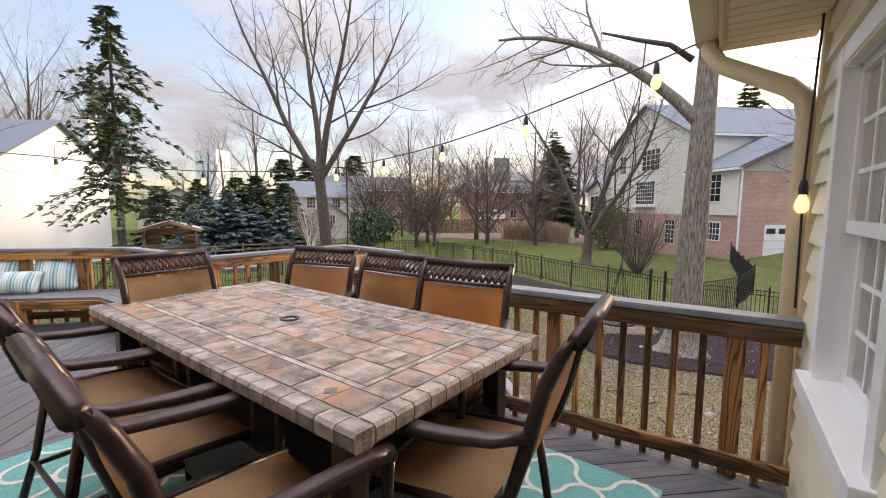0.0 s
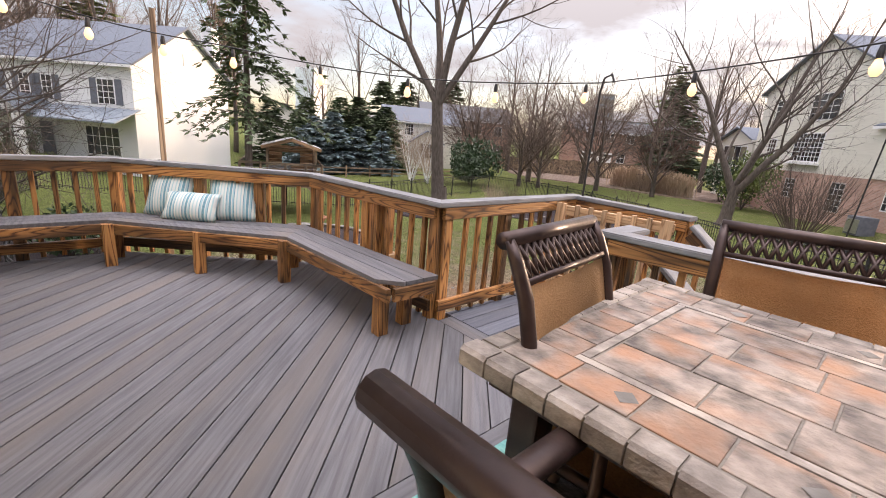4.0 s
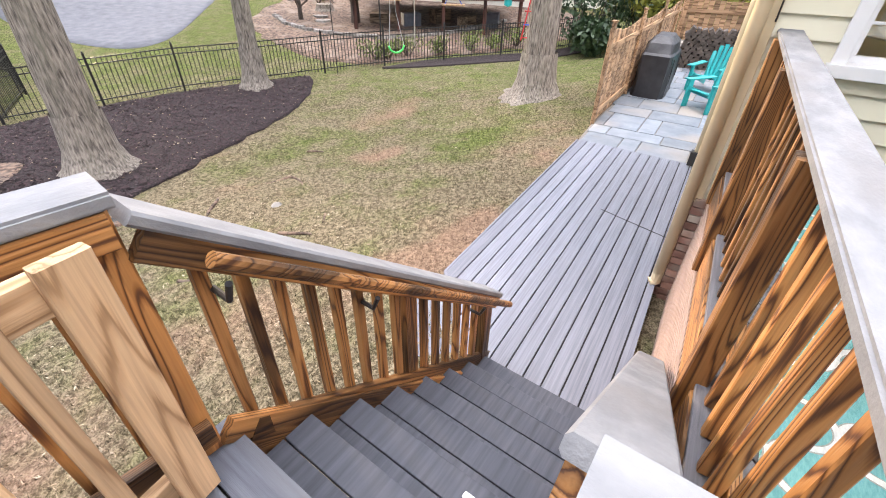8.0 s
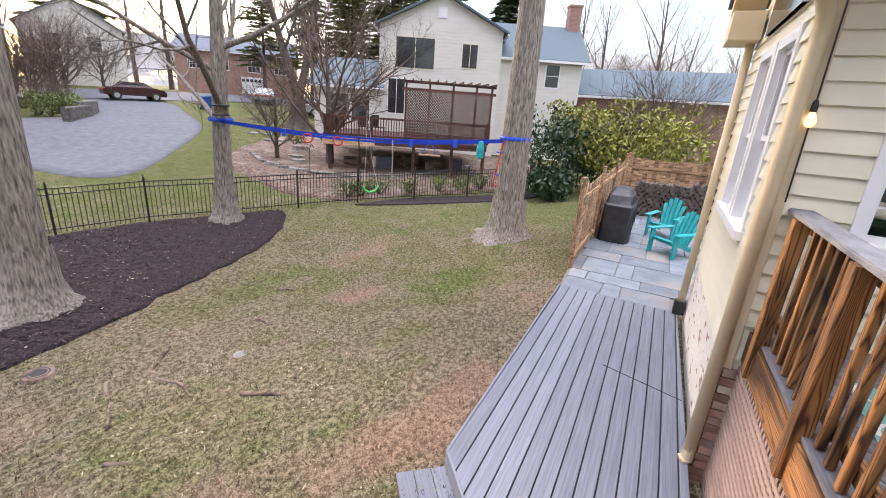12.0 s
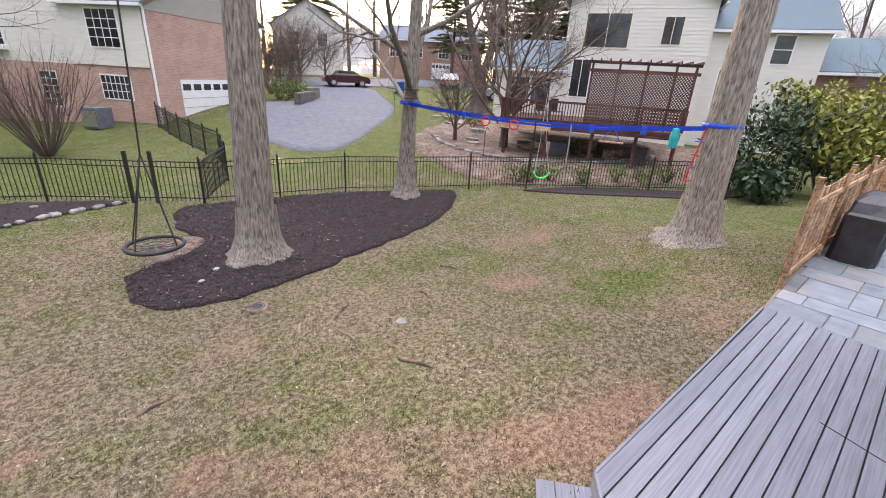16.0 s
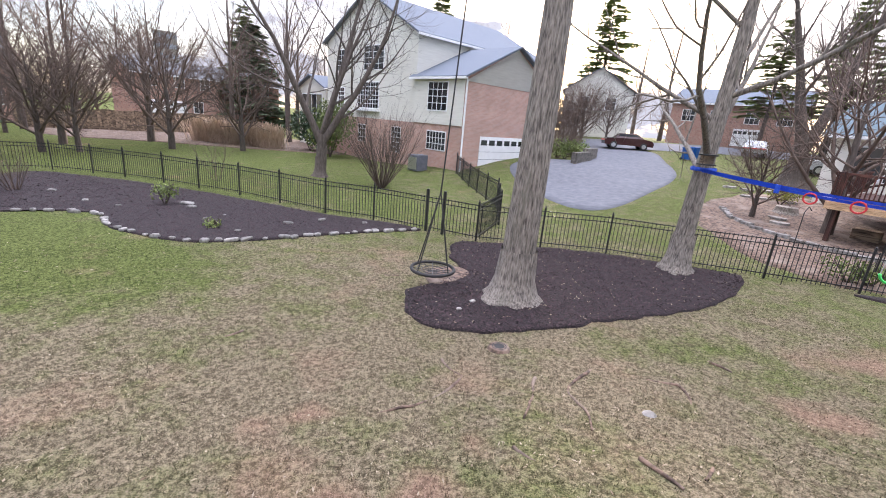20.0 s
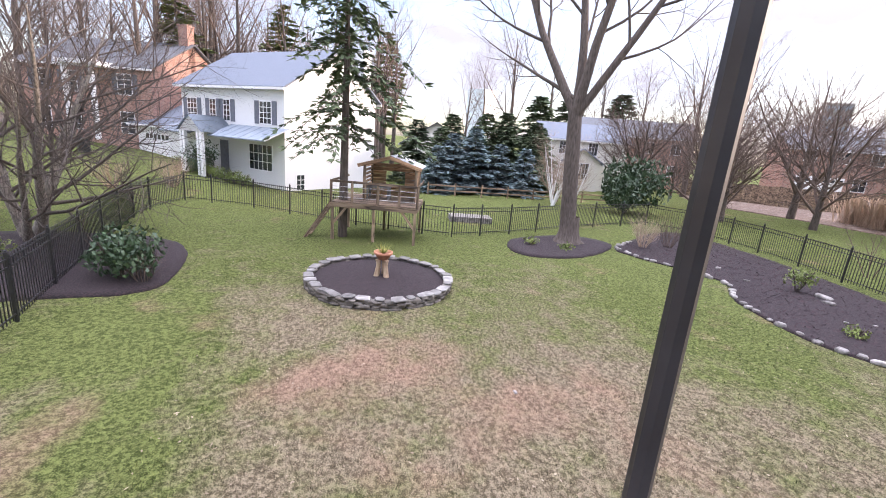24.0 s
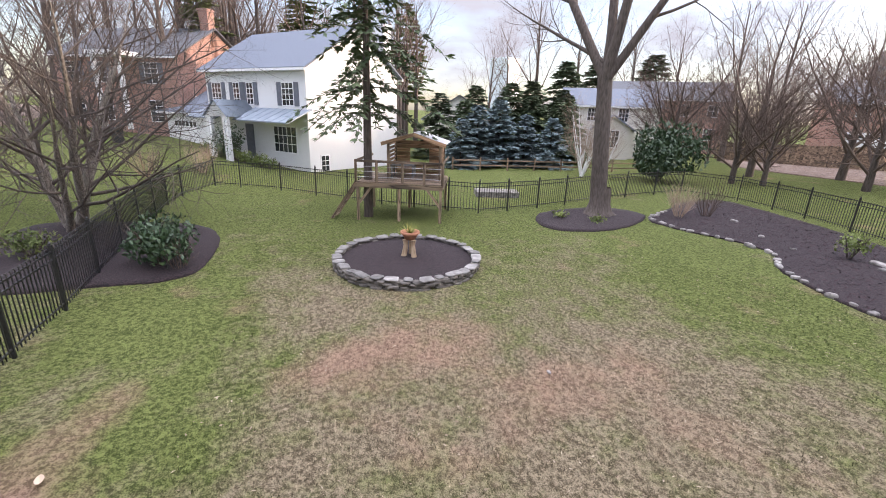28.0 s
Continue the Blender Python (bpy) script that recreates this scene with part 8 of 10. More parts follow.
bush("low_shrub", (-13.6, 10.2), (0.6, 0.6, 0.35), "low silvery shrub at the tree foot", 12, LEAF_PINE, 160, 0.05)
bush("low_shrub", (-12.8, 11.2), (0.7, 0.6, 0.3), "low green plant at the tree foot", 13, LEAF_PINE, 160, 0.05)
twiggy("bare_sapling", (-8.4, 21.5), 2.2, 1.2, "thin bare sapling in the next garden", 14, TWIG, 5)
# the yellow-green hollies have the sunlight on them put into the leaf colour
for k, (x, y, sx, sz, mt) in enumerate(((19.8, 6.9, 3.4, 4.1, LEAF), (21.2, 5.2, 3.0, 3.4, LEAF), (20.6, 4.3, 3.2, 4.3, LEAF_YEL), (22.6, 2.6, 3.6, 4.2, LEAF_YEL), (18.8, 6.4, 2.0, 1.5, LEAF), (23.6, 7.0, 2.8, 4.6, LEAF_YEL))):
    bush("holly_bush", (x, y), (sx, sx, sz), "large holly bush, sunlight put into its yellow-green leaf colour" if mt is LEAF_YEL else "large dark green holly bush behind the fence", 40 + k, mt, 1800, 0.12, group="bushes behind the fence")
for k, (x, y) in enumerate(((13.6, 12.1), (15.5, 11.1), (17.6, 9.9))):
    bush("hedge_plant", (x, y), (1.5, 0.8, 0.7), "low straggly green hedge plant by the fence", 60 + k, LEAF_PINE, 320, 0.06, group="hedge plants")

# ---- grass blades on the near lawn ----
def inside(x, y, poly):
    c = False
    for (x0, y0), (x1, y1) in zip(poly, poly[1:] + poly[:1]):
        if (y0 > y) != (y1 > y) and x < (x1 - x0) * (y - y0) / (y1 - y0) + x0:
            c = not c
    return c


rng_g = random.Random(12)
gv, gf = [], []
for k in range(190000):
    d, a = 1.5 + 11.5 * rng_g.random() ** 0.8, rng_g.uniform(-1.75, 2.0)
    x, y = 0.6 + d * math.sin(-a), 1.0 + d * math.cos(a)
    if (3.45 < x < 8.4 and y < 2.2) or (x > 8.2 and y < 2.7) or (-0.2 < x < 3.5 and y < 1.45) or (x < 0 and y < -0.3) or x < -5 and y < -2.3:
        continue
    if math.hypot(x - RING[0], y - RING[1]) < 1.95 or inside(x, y, MULCH_TREES) or inside(x, y, MULCH_LONG):
        continue
    if math.hypot(x - 11, y - 4.9) < 0.7:
        continue
    z = ground_z(x, y)
    t, l, w = rng_g.uniform(0, 6.283), rng_g.uniform(0.02, 0.065), rng_g.uniform(0.003, 0.008)
    lean = rng_g.uniform(0.3, 1.35)
    ca, sa = math.cos(t), math.sin(t)
    o = len(gv)
    gv += [(x - sa * w, y + ca * w, z - 0.004), (x + sa * w, y - ca * w, z - 0.004), (x + ca * l * math.sin(lean), y + sa * l * math.sin(lean), z + l * math.cos(lean))]
    gf.append((o, o + 1, o + 2))
tagged(part("grass", mesh_from("grass", gv, gf, BLADES, False), None), "short winter grass, straw and green", "grass", "", "stuff")


# dry leaf bits and straw lying on the near lawn
LEAF_BIT = material("dry_leaf_bits", (0.16, 0.11, 0.07), (0.42, 0.35, 0.25), 1.7, rough=0.9, bump=0, vary=0, lo=0.35, hi=0.65)
lv_, lf_ = [], []
for k in range(5200):
    d, a = 1.8 + 12.0 * rng_g.random() ** 0.7, rng_g.uniform(-1.75, 2.0)
    x, y = 0.6 + d * math.sin(-a), 1.0 + d * math.cos(a)
    if (x > 3.2 and y < 2.75) or (-0.3 < x < 3.5 and y < 2.0) or (x < 0 and y < -0.3) or math.hypot(x - RING[0], y - RING[1]) < 2.0 or inside(x, y, MULCH_LONG):
        continue
    z = ground_z(x, y) + 0.012 + (0.05 if inside(x, y, MULCH_TREES) else 0.0)
    t, l, w = rng_g.uniform(0, 6.283), rng_g.uniform(0.012, 0.04), rng_g.uniform(0.004, 0.014)
    u_, v_ = Vector((math.cos(t), math.sin(t), rng_g.uniform(-0.25, 0.25))) * l, Vector((-math.sin(t), math.cos(t), rng_g.uniform(-0.5, 0.5))) * w
    c, o = Vector((x, y, z)), len(lv_)
    lv_ += [c - u_, c - v_ * 0.8, c + u_, c + v_]
    lf_.append((o, o + 1, o + 2, o + 3))
tagged(part("leaf_litter", mesh_from("leaf_litter", lv_, lf_, LEAF_BIT, False), None), "dry leaf bits and straw on the lawn", "leaves", "", "stuff")
for x, y, turn in ((-4.07, -1.39, 20),):
    fl = thing("fallen_leaf", "single pale curled leaf on the lawn", "leaf", (x, y, ground_z(x, y) + 0.012), turn, "fallen leaves")
    bm = bmesh.new()
    spine = [bm.verts.new((-0.07 + 0.035 * q, 0, 0.01 + 0.006 * (q - 2) ** 2)) for q in range(5)]
    for side in (-1, 1):
        rim = [bm.verts.new((-0.06 + 0.035 * q, side * (0.012 + 0.028 * math.sin(math.pi * (q + 0.4) / 4.8)), 0.03 + 0.004 * q)) for q in range(5)]
        for q in range(4):
            bm.faces.new((spine[q], spine[q + 1], rim[q + 1], rim[q])[::side])
    part("blade", bm, REED, fl)


# ---- bark chips on the near beds ----
CHIP = material("bark_chip", (0.012, 0.008, 0.009), (0.04, 0.026, 0.028), 4.0, rough=1.0, bump=0, vary=0)
rn, rk_ = CHIP.node_tree.nodes, CHIP.node_tree.links
ri, rhs = rn.new("ShaderNodeNewGeometry"), rn.new("ShaderNodeHueSaturation")
rhs.inputs["Color"].default_value = (0.030, 0.0185, 0.020, 1)
rmr = rn.new("ShaderNodeMapRange")
rmr.inputs["To Min"].default_value, rmr.inputs["To Max"].default_value = 0.25, 2.2
rk_.new(ri.outputs["Random Per Island"], rmr.inputs["Value"])
rk_.new(rmr.outputs["Result"], rhs.inputs["Value"])
rk_.new(rhs.outputs["Color"], rn["Principled BSDF"].inputs["Base Color"])
for poly, count in ((MULCH_TREES, 22000), (MULCH_LONG, 16000)):
    xs, ys = [p[0] for p in poly], [p[1] for p in poly]
    cv, cf = [], []
    for k in range(count):
        x, y = rng_g.uniform(min(xs), max(xs)), rng_g.uniform(min(ys), max(ys))
        if not inside(x, y, poly):
            continue
        z = ground_z(x, y) + 0.045
        t, l, w, p = rng_g.uniform(0, 6.283), rng_g.uniform(0.015, 0.05), rng_g.uniform(0.006, 0.016), rng_g.uniform(-0.5, 0.5)
        a, b = Vector((math.cos(t), math.sin(t), p)) * l, Vector((-math.sin(t), math.cos(t), rng_g.uniform(-0.4, 0.4))) * w
        c, o = Vector((x, y, z + 0.008)), len(cv)
        cv += [c - a - b, c + a - b, c + a + b, c - a + b]
        cf.append((o, o + 1, o + 2, o + 3))
    tagged(part("bark_chips", mesh_from("bark_chips", cv, cf, CHIP, False), None), "loose dark bark chips on the bed", "mulch", "", "stuff")

# ---- neighbouring houses ----
def simple_window(parent, face, u, z, w, h, cols=2, rows=4, shutters=False, frame_mat=None, proud=0.03, arch=False):
    """A window fixed on a wall: frame, dark pane, muntins; face gives the wall's pose in the house."""
    fm = frame_mat or WHITE
    win = part("window", boxed(u - w / 2 - 0.07, -proud, z - 0.07, u + w / 2 + 0.07, 0.0, z + h + 0.07), fm, parent, m=face)
    part("pane", boxed(u - w / 2, -proud - 0.008, z, u + w / 2, -proud + 0.004, z + h), DARK_GLASS, win)
    bm = bmesh.new()
    for i in range(1, cols):
        x = u - w / 2 + w * i / cols
        box(bm, x - 0.017, -proud - 0.02, z, x + 0.017, -proud - 0.004, z + h)
    for j in range(1, rows):
        zz = z + h * j / rows
        box(bm, u - w / 2, -proud - 0.019, zz - 0.017, u + w / 2, -proud - 0.0045, zz + 0.017)
    if cols > 1 or rows > 1:
        part("muntin_grid", bm, fm, win)
    if shutters:
        for s in (-1, 1):
            x = u + s * (w / 2 + 0.07 + 0.22)
            part("shutter", boxed(x - 0.2, -proud - 0.01, z - 0.05, x + 0.2, 0.0, z + h + 0.05), SHUTTER, win)


class House:
    """A block with four walls and a roof; x runs along the front, y goes back from it."""

    def __init__(self, name, label, at, turn, w, d, h, roof_h, wall, roof, ridge="x", z=None, over=0.35, base=None, base_h=0.0, hip=0.0, thing_=None, lap=True):
        self.z = ground_z(*at) if z is None else z
        self.rt = thing_ or thing(name, label, "house", (at[0], at[1], self.z), turn)
        m0 = Matrix.Identity(4) if thing_ is None else (thing_.matrix_basis.inverted() @ pose(at[0], at[1], self.z, 0, 0, turn))
        self.m0, self.w, self.d, self.h = m0, w, d, h
        bm = boxed(0, 0, -3.0, w, d, h)
        if ridge == "x":
            for x in (0, w):
                a = [bm.verts.new(q) for q in ((x, 0, h), (x, d, h), (x, d / 2, h + roof_h))]
                bm.faces.new(a)
        else:
            for y in (0, d):
                a = [bm.verts.new(q) for q in ((0, y, h), (w, y, h), (w / 2, y, h + roof_h))]
                bm.faces.new(a)
        part("wall", bm, wall, self.rt, m=m0)
        if base:
            part("plinth", boxed(-0.03, -0.03, -3.0, w + 0.03, d + 0.03, base_h), base, self.rt, m=m0)
        if lap and wall in (SIDING_WHITE, SIDING):
            bm = bmesh.new()
            k = 0
            while base_h + k * 0.2 < h:
                zz = base_h + k * 0.2
                box(bm, -0.012, -0.012, zz, w + 0.012, d + 0.012, zz + 0.025)
                k += 1
            part("siding", bm, wall, self.rt, m=m0)
        bm = bmesh.new()
        t = 0.12
        if ridge == "x":
            k = roof_h / (d / 2)
            q = [((-over, -over, h - over * k), (w + over, -over, h - over * k), (w + over - hip, d / 2, h + roof_h), (-over + hip, d / 2, h + roof_h)),
                 ((w + over, d + over, h - over * k), (-over, d + over, h - over * k), (-over + hip, d / 2, h + roof_h), (w + over - hip, d / 2, h + roof_h))]
        else:
            k = roof_h / (w / 2)
            q = [((-over, d + over, h - over * k), (-over, -over, h - over * k), (w / 2, -over, h + roof_h), (w / 2, d + over, h + roof_h)),
                 ((w + over, -over, h - over * k), (w + over, d + over, h - over * k), (w / 2, d + over, h + roof_h), (w / 2, -over, h + roof_h))]
        for quad in q:
            lo = [bm.verts.new(p) for p in quad]
            hi = [bm.verts.new((p[0], p[1], p[2] + t)) for p in quad]
            bm.faces.new(lo[::-1])
            bm.faces.new(hi)
            for i in range(4):
                bm.faces.new((lo[i], lo[(i + 1) % 4], hi[(i + 1) % 4], hi[i]))
        part("roof", bm, roof, self.rt, m=m0)
        for k_ in (0, 1):
            if ridge == "x":
                y = (-over, d + over - 0.1)[k_]
                bm = boxed(-over, y - 0.02, h - over * k - 0.06, w + over, y + 0.1, h - over * k + 0.08)
            else:
                x = (-over, w + over - 0.1)[k_]
                bm = boxed(x - 0.02, -over, h - over * k - 0.06, x + 0.1, d + over, h - over * k + 0.08)
            part("gutter", bm, WHITE, self.rt, m=m0)

    def face(self, side):
        return self.m0 @ {"f": Matrix.Identity(4), "r": pose(self.w, 0, 0, 0, 0, 90), "b": pose(self.w, self.d, 0, 0, 0, 180), "l": pose(0, self.d, 0, 0, 0, -90)}[side]

    def win(self, side, *spec, **kw):
        simple_window(self.rt, self.face(side), *spec, **kw)

    def panel(self, name, side, u0, u1, z0, z1, mat, proud=0.05, label=""):
        return part(name, boxed(u0, -proud, z0, u1, 0.0, z1), mat, self.rt, label, m=self.face(side))

    def garage(self, side, u0, u1, z0, z1):
        g = self.panel("garage_door", side, u0, u1, z0, z1, WHITE, 0.04, "white panelled garage door")
        n = 6
        for k in range(n):
            x = u0 + (u1 - u0) * (k + 0.5) / n
            part("pane", boxed(x - (u1 - u0) / n * 0.36, -0.05, z1 - 0.55, x + (u1 - u0) / n * 0.36, -0.038, z1 - 0.22), DARK_GLASS, g)
        for k in range(1, 4):
            part("panel_groove", boxed(u0, -0.044, z0 + (z1 - z0) * k / 4, u1, -0.039, z0 + (z1 - z0) * k / 4 + 0.02), SHUTTER, g)

    def chimney(self, x, y, top, mat=BRICK):
        c = part("chimney", boxed(x - 0.4, y - 0.4, self.h * 0.8, x + 0.4, y + 0.4, top), mat, self.rt, m=self.m0)
        part("chimney_cap", boxed(x - 0.46, y - 0.46, top, x + 0.46, y + 0.46, top + 0.12), mat, c)


# white painted colonial to the west: its front looks north-west of the street
wh = House("white_house", "white painted two-storey house with slate blue roof and shutters", (-35.0, -5.2), 41.0, 10.0, 8.5, 5.75, 2.6, WHITE_BRICK, SHINGLE, "x", z=-2.05)
for u, sh in ((1.2, True), (3.4, True), (4.8, True), (8.4, True)):
    wh.win("f", u, 3.55, 0.95 if u in (1.2, 8.4) else 0.55, 1.25, 3 if u in (1.2, 8.4) else 2, 4, sh)
wh.win("f", 7.9, 0.75, 2.0, 1.5, 5, 3)
bm = boxed(5.2, -1.7, 2.55, 10.3, 0.1, 2.62)
for v in bm.verts:
    v.co.z += (v.co.y + 1.7) * 0.42
part("porch_roof", bm, METAL_ROOF, wh.rt, "standing seam metal porch roof")
bm = boxed(0.0, -1.7, 2.55, 3.4, 0.1, 2.62)
for v in bm.verts:
    v.co.z += (v.co.y + 1.7) * 0.42
part("porch_roof", bm, METAL_ROOF, wh.rt, "standing seam metal porch roof")
for k in range(14):
    x = 0.2 + k * 0.72
    if 3.4 < x < 5.2:
        continue
    part("seam", board_mesh(1.95, 0.03, 0.04, METAL_ROOF, 0), None, wh.rt, m=pose(x, -0.8, 2.62 + 0.9 * 0.42, 0, 0, 0) @ pose(0, 0, 0, 22.8, 0, 0) @ pose(0, 0, 0, 0, 0, 90))
bm = bmesh.new()
for s in (-1, 1):
    v = [bm.verts.new(q) for q in ((4.3, -2.3, 3.75), (4.3, 0, 3.75), (4.3 + s * 1.25, 0, 2.75), (4.3 + s * 1.25, -2.3, 2.75))]
    bm.faces.new(v)
bmesh.ops.solidify(bm, geom=bm.faces[:], thickness=0.1)
part("portico_roof", bm, METAL_ROOF, wh.rt)
bm = bmesh.new()
v = [bm.verts.new(q) for q in ((3.15, -2.2, 2.75), (5.45, -2.2, 2.75), (4.3, -2.2, 3.68))]
bm.faces.new(v)
bmesh.ops.solidify(bm, geom=bm.faces[:], thickness=0.15)
part("pediment", bm, WHITE, wh.rt)
for x in (3.3, 3.6, 5.0, 5.3):
    part("column", boxed(x - 0.1, -2.2, 0.0, x + 0.1, -2.0, 2.75, bevel=0.01), WHITE, wh.rt)
wh.panel("front_door", "f", 4.0, 4.8, 0.2, 2.3, SHUTTER, 0.04, "dark front door")
wh.win("r", 1.2, -0.3, 0.6, 0.9, 2, 3)
part("vent", boxed(4.05, -0.05, 6.2, 4.45, 0.0, 6.9), WHITE, wh.rt, m=wh.face("r"))
wh.chimney(9.3, 7.8, 9.0, WHITE_BRICK)
wh.chimney(2.6, 6.4, 8.5, WHITE_BRICK)
wg = House("garage_wing", "", (-39.9, -9.4), 41.0, 6.5, 7.0, 2.7, 1.6, WHITE_BRICK, SHINGLE, "x", z=-1.9, thing_=wh.rt)
wg.garage("f", 1.6, 4.6, 0.1, 2.2)
random.seed(9)
for k in range(9):
    t = k / 8
    x, y = -27.8 - 4.0 * t, -0.1 - 4.2 * t
    bush("boxwood", (x - 0.2, y - 0.9), (1.0, 1.0, 0.85), "clipped round boxwood before the white house", 70 + k, LEAF_PINE, 500, 0.05, group="boxwoods")
bush("yew_shrub", (-30.5, -3.5), (2.2, 2.2, 2.1), "rounded dark yew before the porch", 80, LEAF, 1400, 0.08)
twiggy("bare_shrub", (-25.0, -4.0), 1.6, 1.6, "wide tangle of bare pinkish stems", 81, TWIG_PALE, 30)
twiggy("bare_shrub", (-23.0, -6.0), 1.5, 1.4, "wide tangle of bare pinkish stems", 82, TWIG_PALE, 24)

# cream and brick house to the north, with the garage
nb = House("brick_and_siding_house", "cream siding house on a brick ground floor with a garage", (0.13, 31.81), 42.0, 14.5, 11.5, 8.1, 3.0, SIDING_WHITE, SHINGLE, "x", z=-1.45, base=BRICK_PALE, base_h=2.45)
nb.win("l", 2.2, 5.9, 1.0, 1.5, 2, 4)
nb.win("l", 6.6, 5.9, 2.4, 1.6, 4, 4)
nb.win("l", 6.0, 3.2, 2.6, 1.8, 8, 6)
nb.win("l", 2.2, 3.4, 0.8, 1.2, 3, 4)
nb.win("l", 5.3, 0.7, 0.9, 1.2, 3, 4)
nb.win("l", 9.6, 0.3, 1.0, 1.7, 3, 5)
nb.win("f", 11.0, 6.2, 1.0, 1.2, 2, 3)
nb.panel("bay_sill", "l", 4.5, 7.5, 2.95, 3.1, WHITE, 0.35)
wgx = House("garage_wing", "", (3.14, 28.47), 42.0, 9.4, 4.5, 5.4, 2.2, BRICK_PALE, SHINGLE, "y", z=-1.45, thing_=nb.rt)
wgx.panel("siding", "l", 0.0, 4.5, 2.48, 5.38, SIDING_WHITE, 0.06, "cream siding above the brick")
bm = bmesh.new()
v = [bm.verts.new(q) for q in ((0, -0.03, 5.1), (9.4, -0.03, 5.1), (4.7, -0.03, 7.5))]
bm.faces.new(v)
bmesh.ops.solidify(bm, geom=bm.faces[:], thickness=0.05)
part("gable_siding", bm, SIDING_WHITE, wgx.rt, m=wgx.m0)
wgx.win("l", 2.25, 3.35, 1.7, 1.65, 4, 4, proud=0.1)
wgx.win("l", 2.3, 0.9, 1.7, 1.1, 6, 3)
wgx.garage("f", 1.8, 6.6, 0.0, 1.95)
part("downspout", tube(bmesh.new(), [(0.0, -0.1, 5.3), (0.05, -0.1, 5.1), (0.05, -0.1, -0.3)], 0.06, 6), WHITE, wgx.rt, m=wgx.m0)
porch = House("sun_porch", "", (-8.0, 41.6), 42.0, 4.0, 5.0, 5.2, 1.0, SIDING_WHITE, SHINGLE, "x", z=-2.0, thing_=nb.rt)
porch.win("l", 2.5, 3.0, 3.6, 1.6, 4, 1)
acu = thing("air_conditioner", "grey outdoor air conditioner by the brick wall", "air conditioner", (0.6, 29.3, ground_z(0.6, 29.3)), 42)
part("case", boxed(-0.45, -0.45, 0, 0.45, 0.45, 1.0, bevel=0.03), SHUTTER, acu)
part("grille", boxed(-0.47, -0.40, 0.1, 0.47, 0.40, 0.85), STEEL, acu)

# white sided house to the east, with its red-brown deck and pergola
eh = House("sided_house", "white sided gable house with teal grey roof", (23.08, 19.11), -59.4, 7.35, 7.0, 7.0, 1.75, SIDING_WHITE, SHINGLE_TEAL, "y", z=-1.2)
eh.win("f", 2.16, 4.68, 2.3, 1.68, 2, 1, frame_mat=SIDING)
eh.win("f", 5.45, 4.9, 0.9, 1.3, 2, 1, frame_mat=SIDING)
eh.win("f", 1.1, 2.0, 1.0, 2.0, 2, 1)
part("gable_vent", boxed(3.42, -0.04, 7.5, 3.95, 0.0, 8.1), WHITE, eh.rt)
el = House("left_wing", "", (21.03, 22.56), -59.4, 4.0, 6.0, 3.2, 1.6, SIDING_WHITE, SHINGLE_TEAL, "x", z=-0.9, thing_=eh.rt)
el.win("f", 1.6, 1.1, 1.1, 1.5, 1, 1)
el.win("f", 2.9, 1.1, 1.1, 1.5, 1, 1)
er = House("right_block", "", (27.5, 13.4), -59.4, 5.4, 6.5, 5.9, 2.2, SIDING_WHITE, SHINGLE_TEAL, "x", z=-1.2, thing_=eh.rt)
er.win("f", 3.6, 4.2, 0.8, 1.3, 1, 2)
er.win("f", 1.5, 1.8, 0.9, 2.0, 1, 1)
er.chimney(5.2, 3.2, 9.4)
ew = House("long_wing", "", (30.9, 9.1), -85.0, 14.0, 7.0, 3.7, 1.7, BRICK, SHINGLE_TEAL, "x", z=-0.9, thing_=eh.rt)
ew.win("f", 3.0, 1.5, 1.2, 1.2, 2, 2)
rd = thing("neighbour_deck", "dark red-brown raised deck with a lattice pergola", "deck", (15.5, 16.1, ground_z(15.5, 16.1)), -55)
rd.matrix_basis = rd.matrix_basis @ Matrix.Diagonal((0.905, 1, 1, 1))
dz, dw, dd = -0.25 - ground_z(15.5, 16.1), 8.4, 6.4
part("platform", boxed(0, 0, dz - 0.28, dw, dd, dz, bevel=0.01), RED_WOOD, rd)
part("fascia", boxed(-0.03, -0.04, dz - 0.34, 2.6, 0.0, dz - 0.02), WOOD_PALE, rd, "pale fascia board")
for x in (0.3, 2.4, 4.6, 6.6, 8.3):
    board("post", (x, 0.3, -0.6), (x, 0.3, dz - 0.28), 0.16, 0.16, RED_WOOD, rd, (0, 1, 0))
    board("rail_post", (x, 0.06, dz), (x, 0.06, dz + 1.0), 0.09, 0.09, RED_WOOD, rd, (0, 1, 0))
for z in (0.12, 0.92):
    board("rail", (0, 0.06, dz + z), (dw, 0.06, dz + z), 0.09, 0.05, RED_WOOD, rd, (0, 1, 0))
    board("rail", (0.05, 0, dz + z), (0.05, dd, dz + z), 0.09, 0.05, RED_WOOD, rd, (1, 0, 0))
for k in range(64):
    board("baluster", (0.1 + k * 0.133, 0.06, dz + 0.12), (0.1 + k * 0.133, 0.06, dz + 0.92), 0.045, 0.045, RED_WOOD, rd, (0, 1, 0))
for k in range(43):
    board("baluster", (0.05, 0.1 + k * 0.145, dz + 0.12), (0.05, 0.1 + k * 0.145, dz + 0.92), 0.045, 0.045, RED_WOOD, rd, (1, 0, 0))
for x in (4.1, 5.3, 6.5, 7.7, 8.5):
    board("pergola_post", (x, 0.5, dz), (x, 0.5, dz + 2.6), 0.1, 0.1, RED_WOOD, rd, (0, 1, 0))
for z in (2.3, 2.62):
    board("pergola_beam", (3.9, 0.5, dz + z), (8.7, 0.5, dz + z), 0.1, 0.12, RED_WOOD, rd)
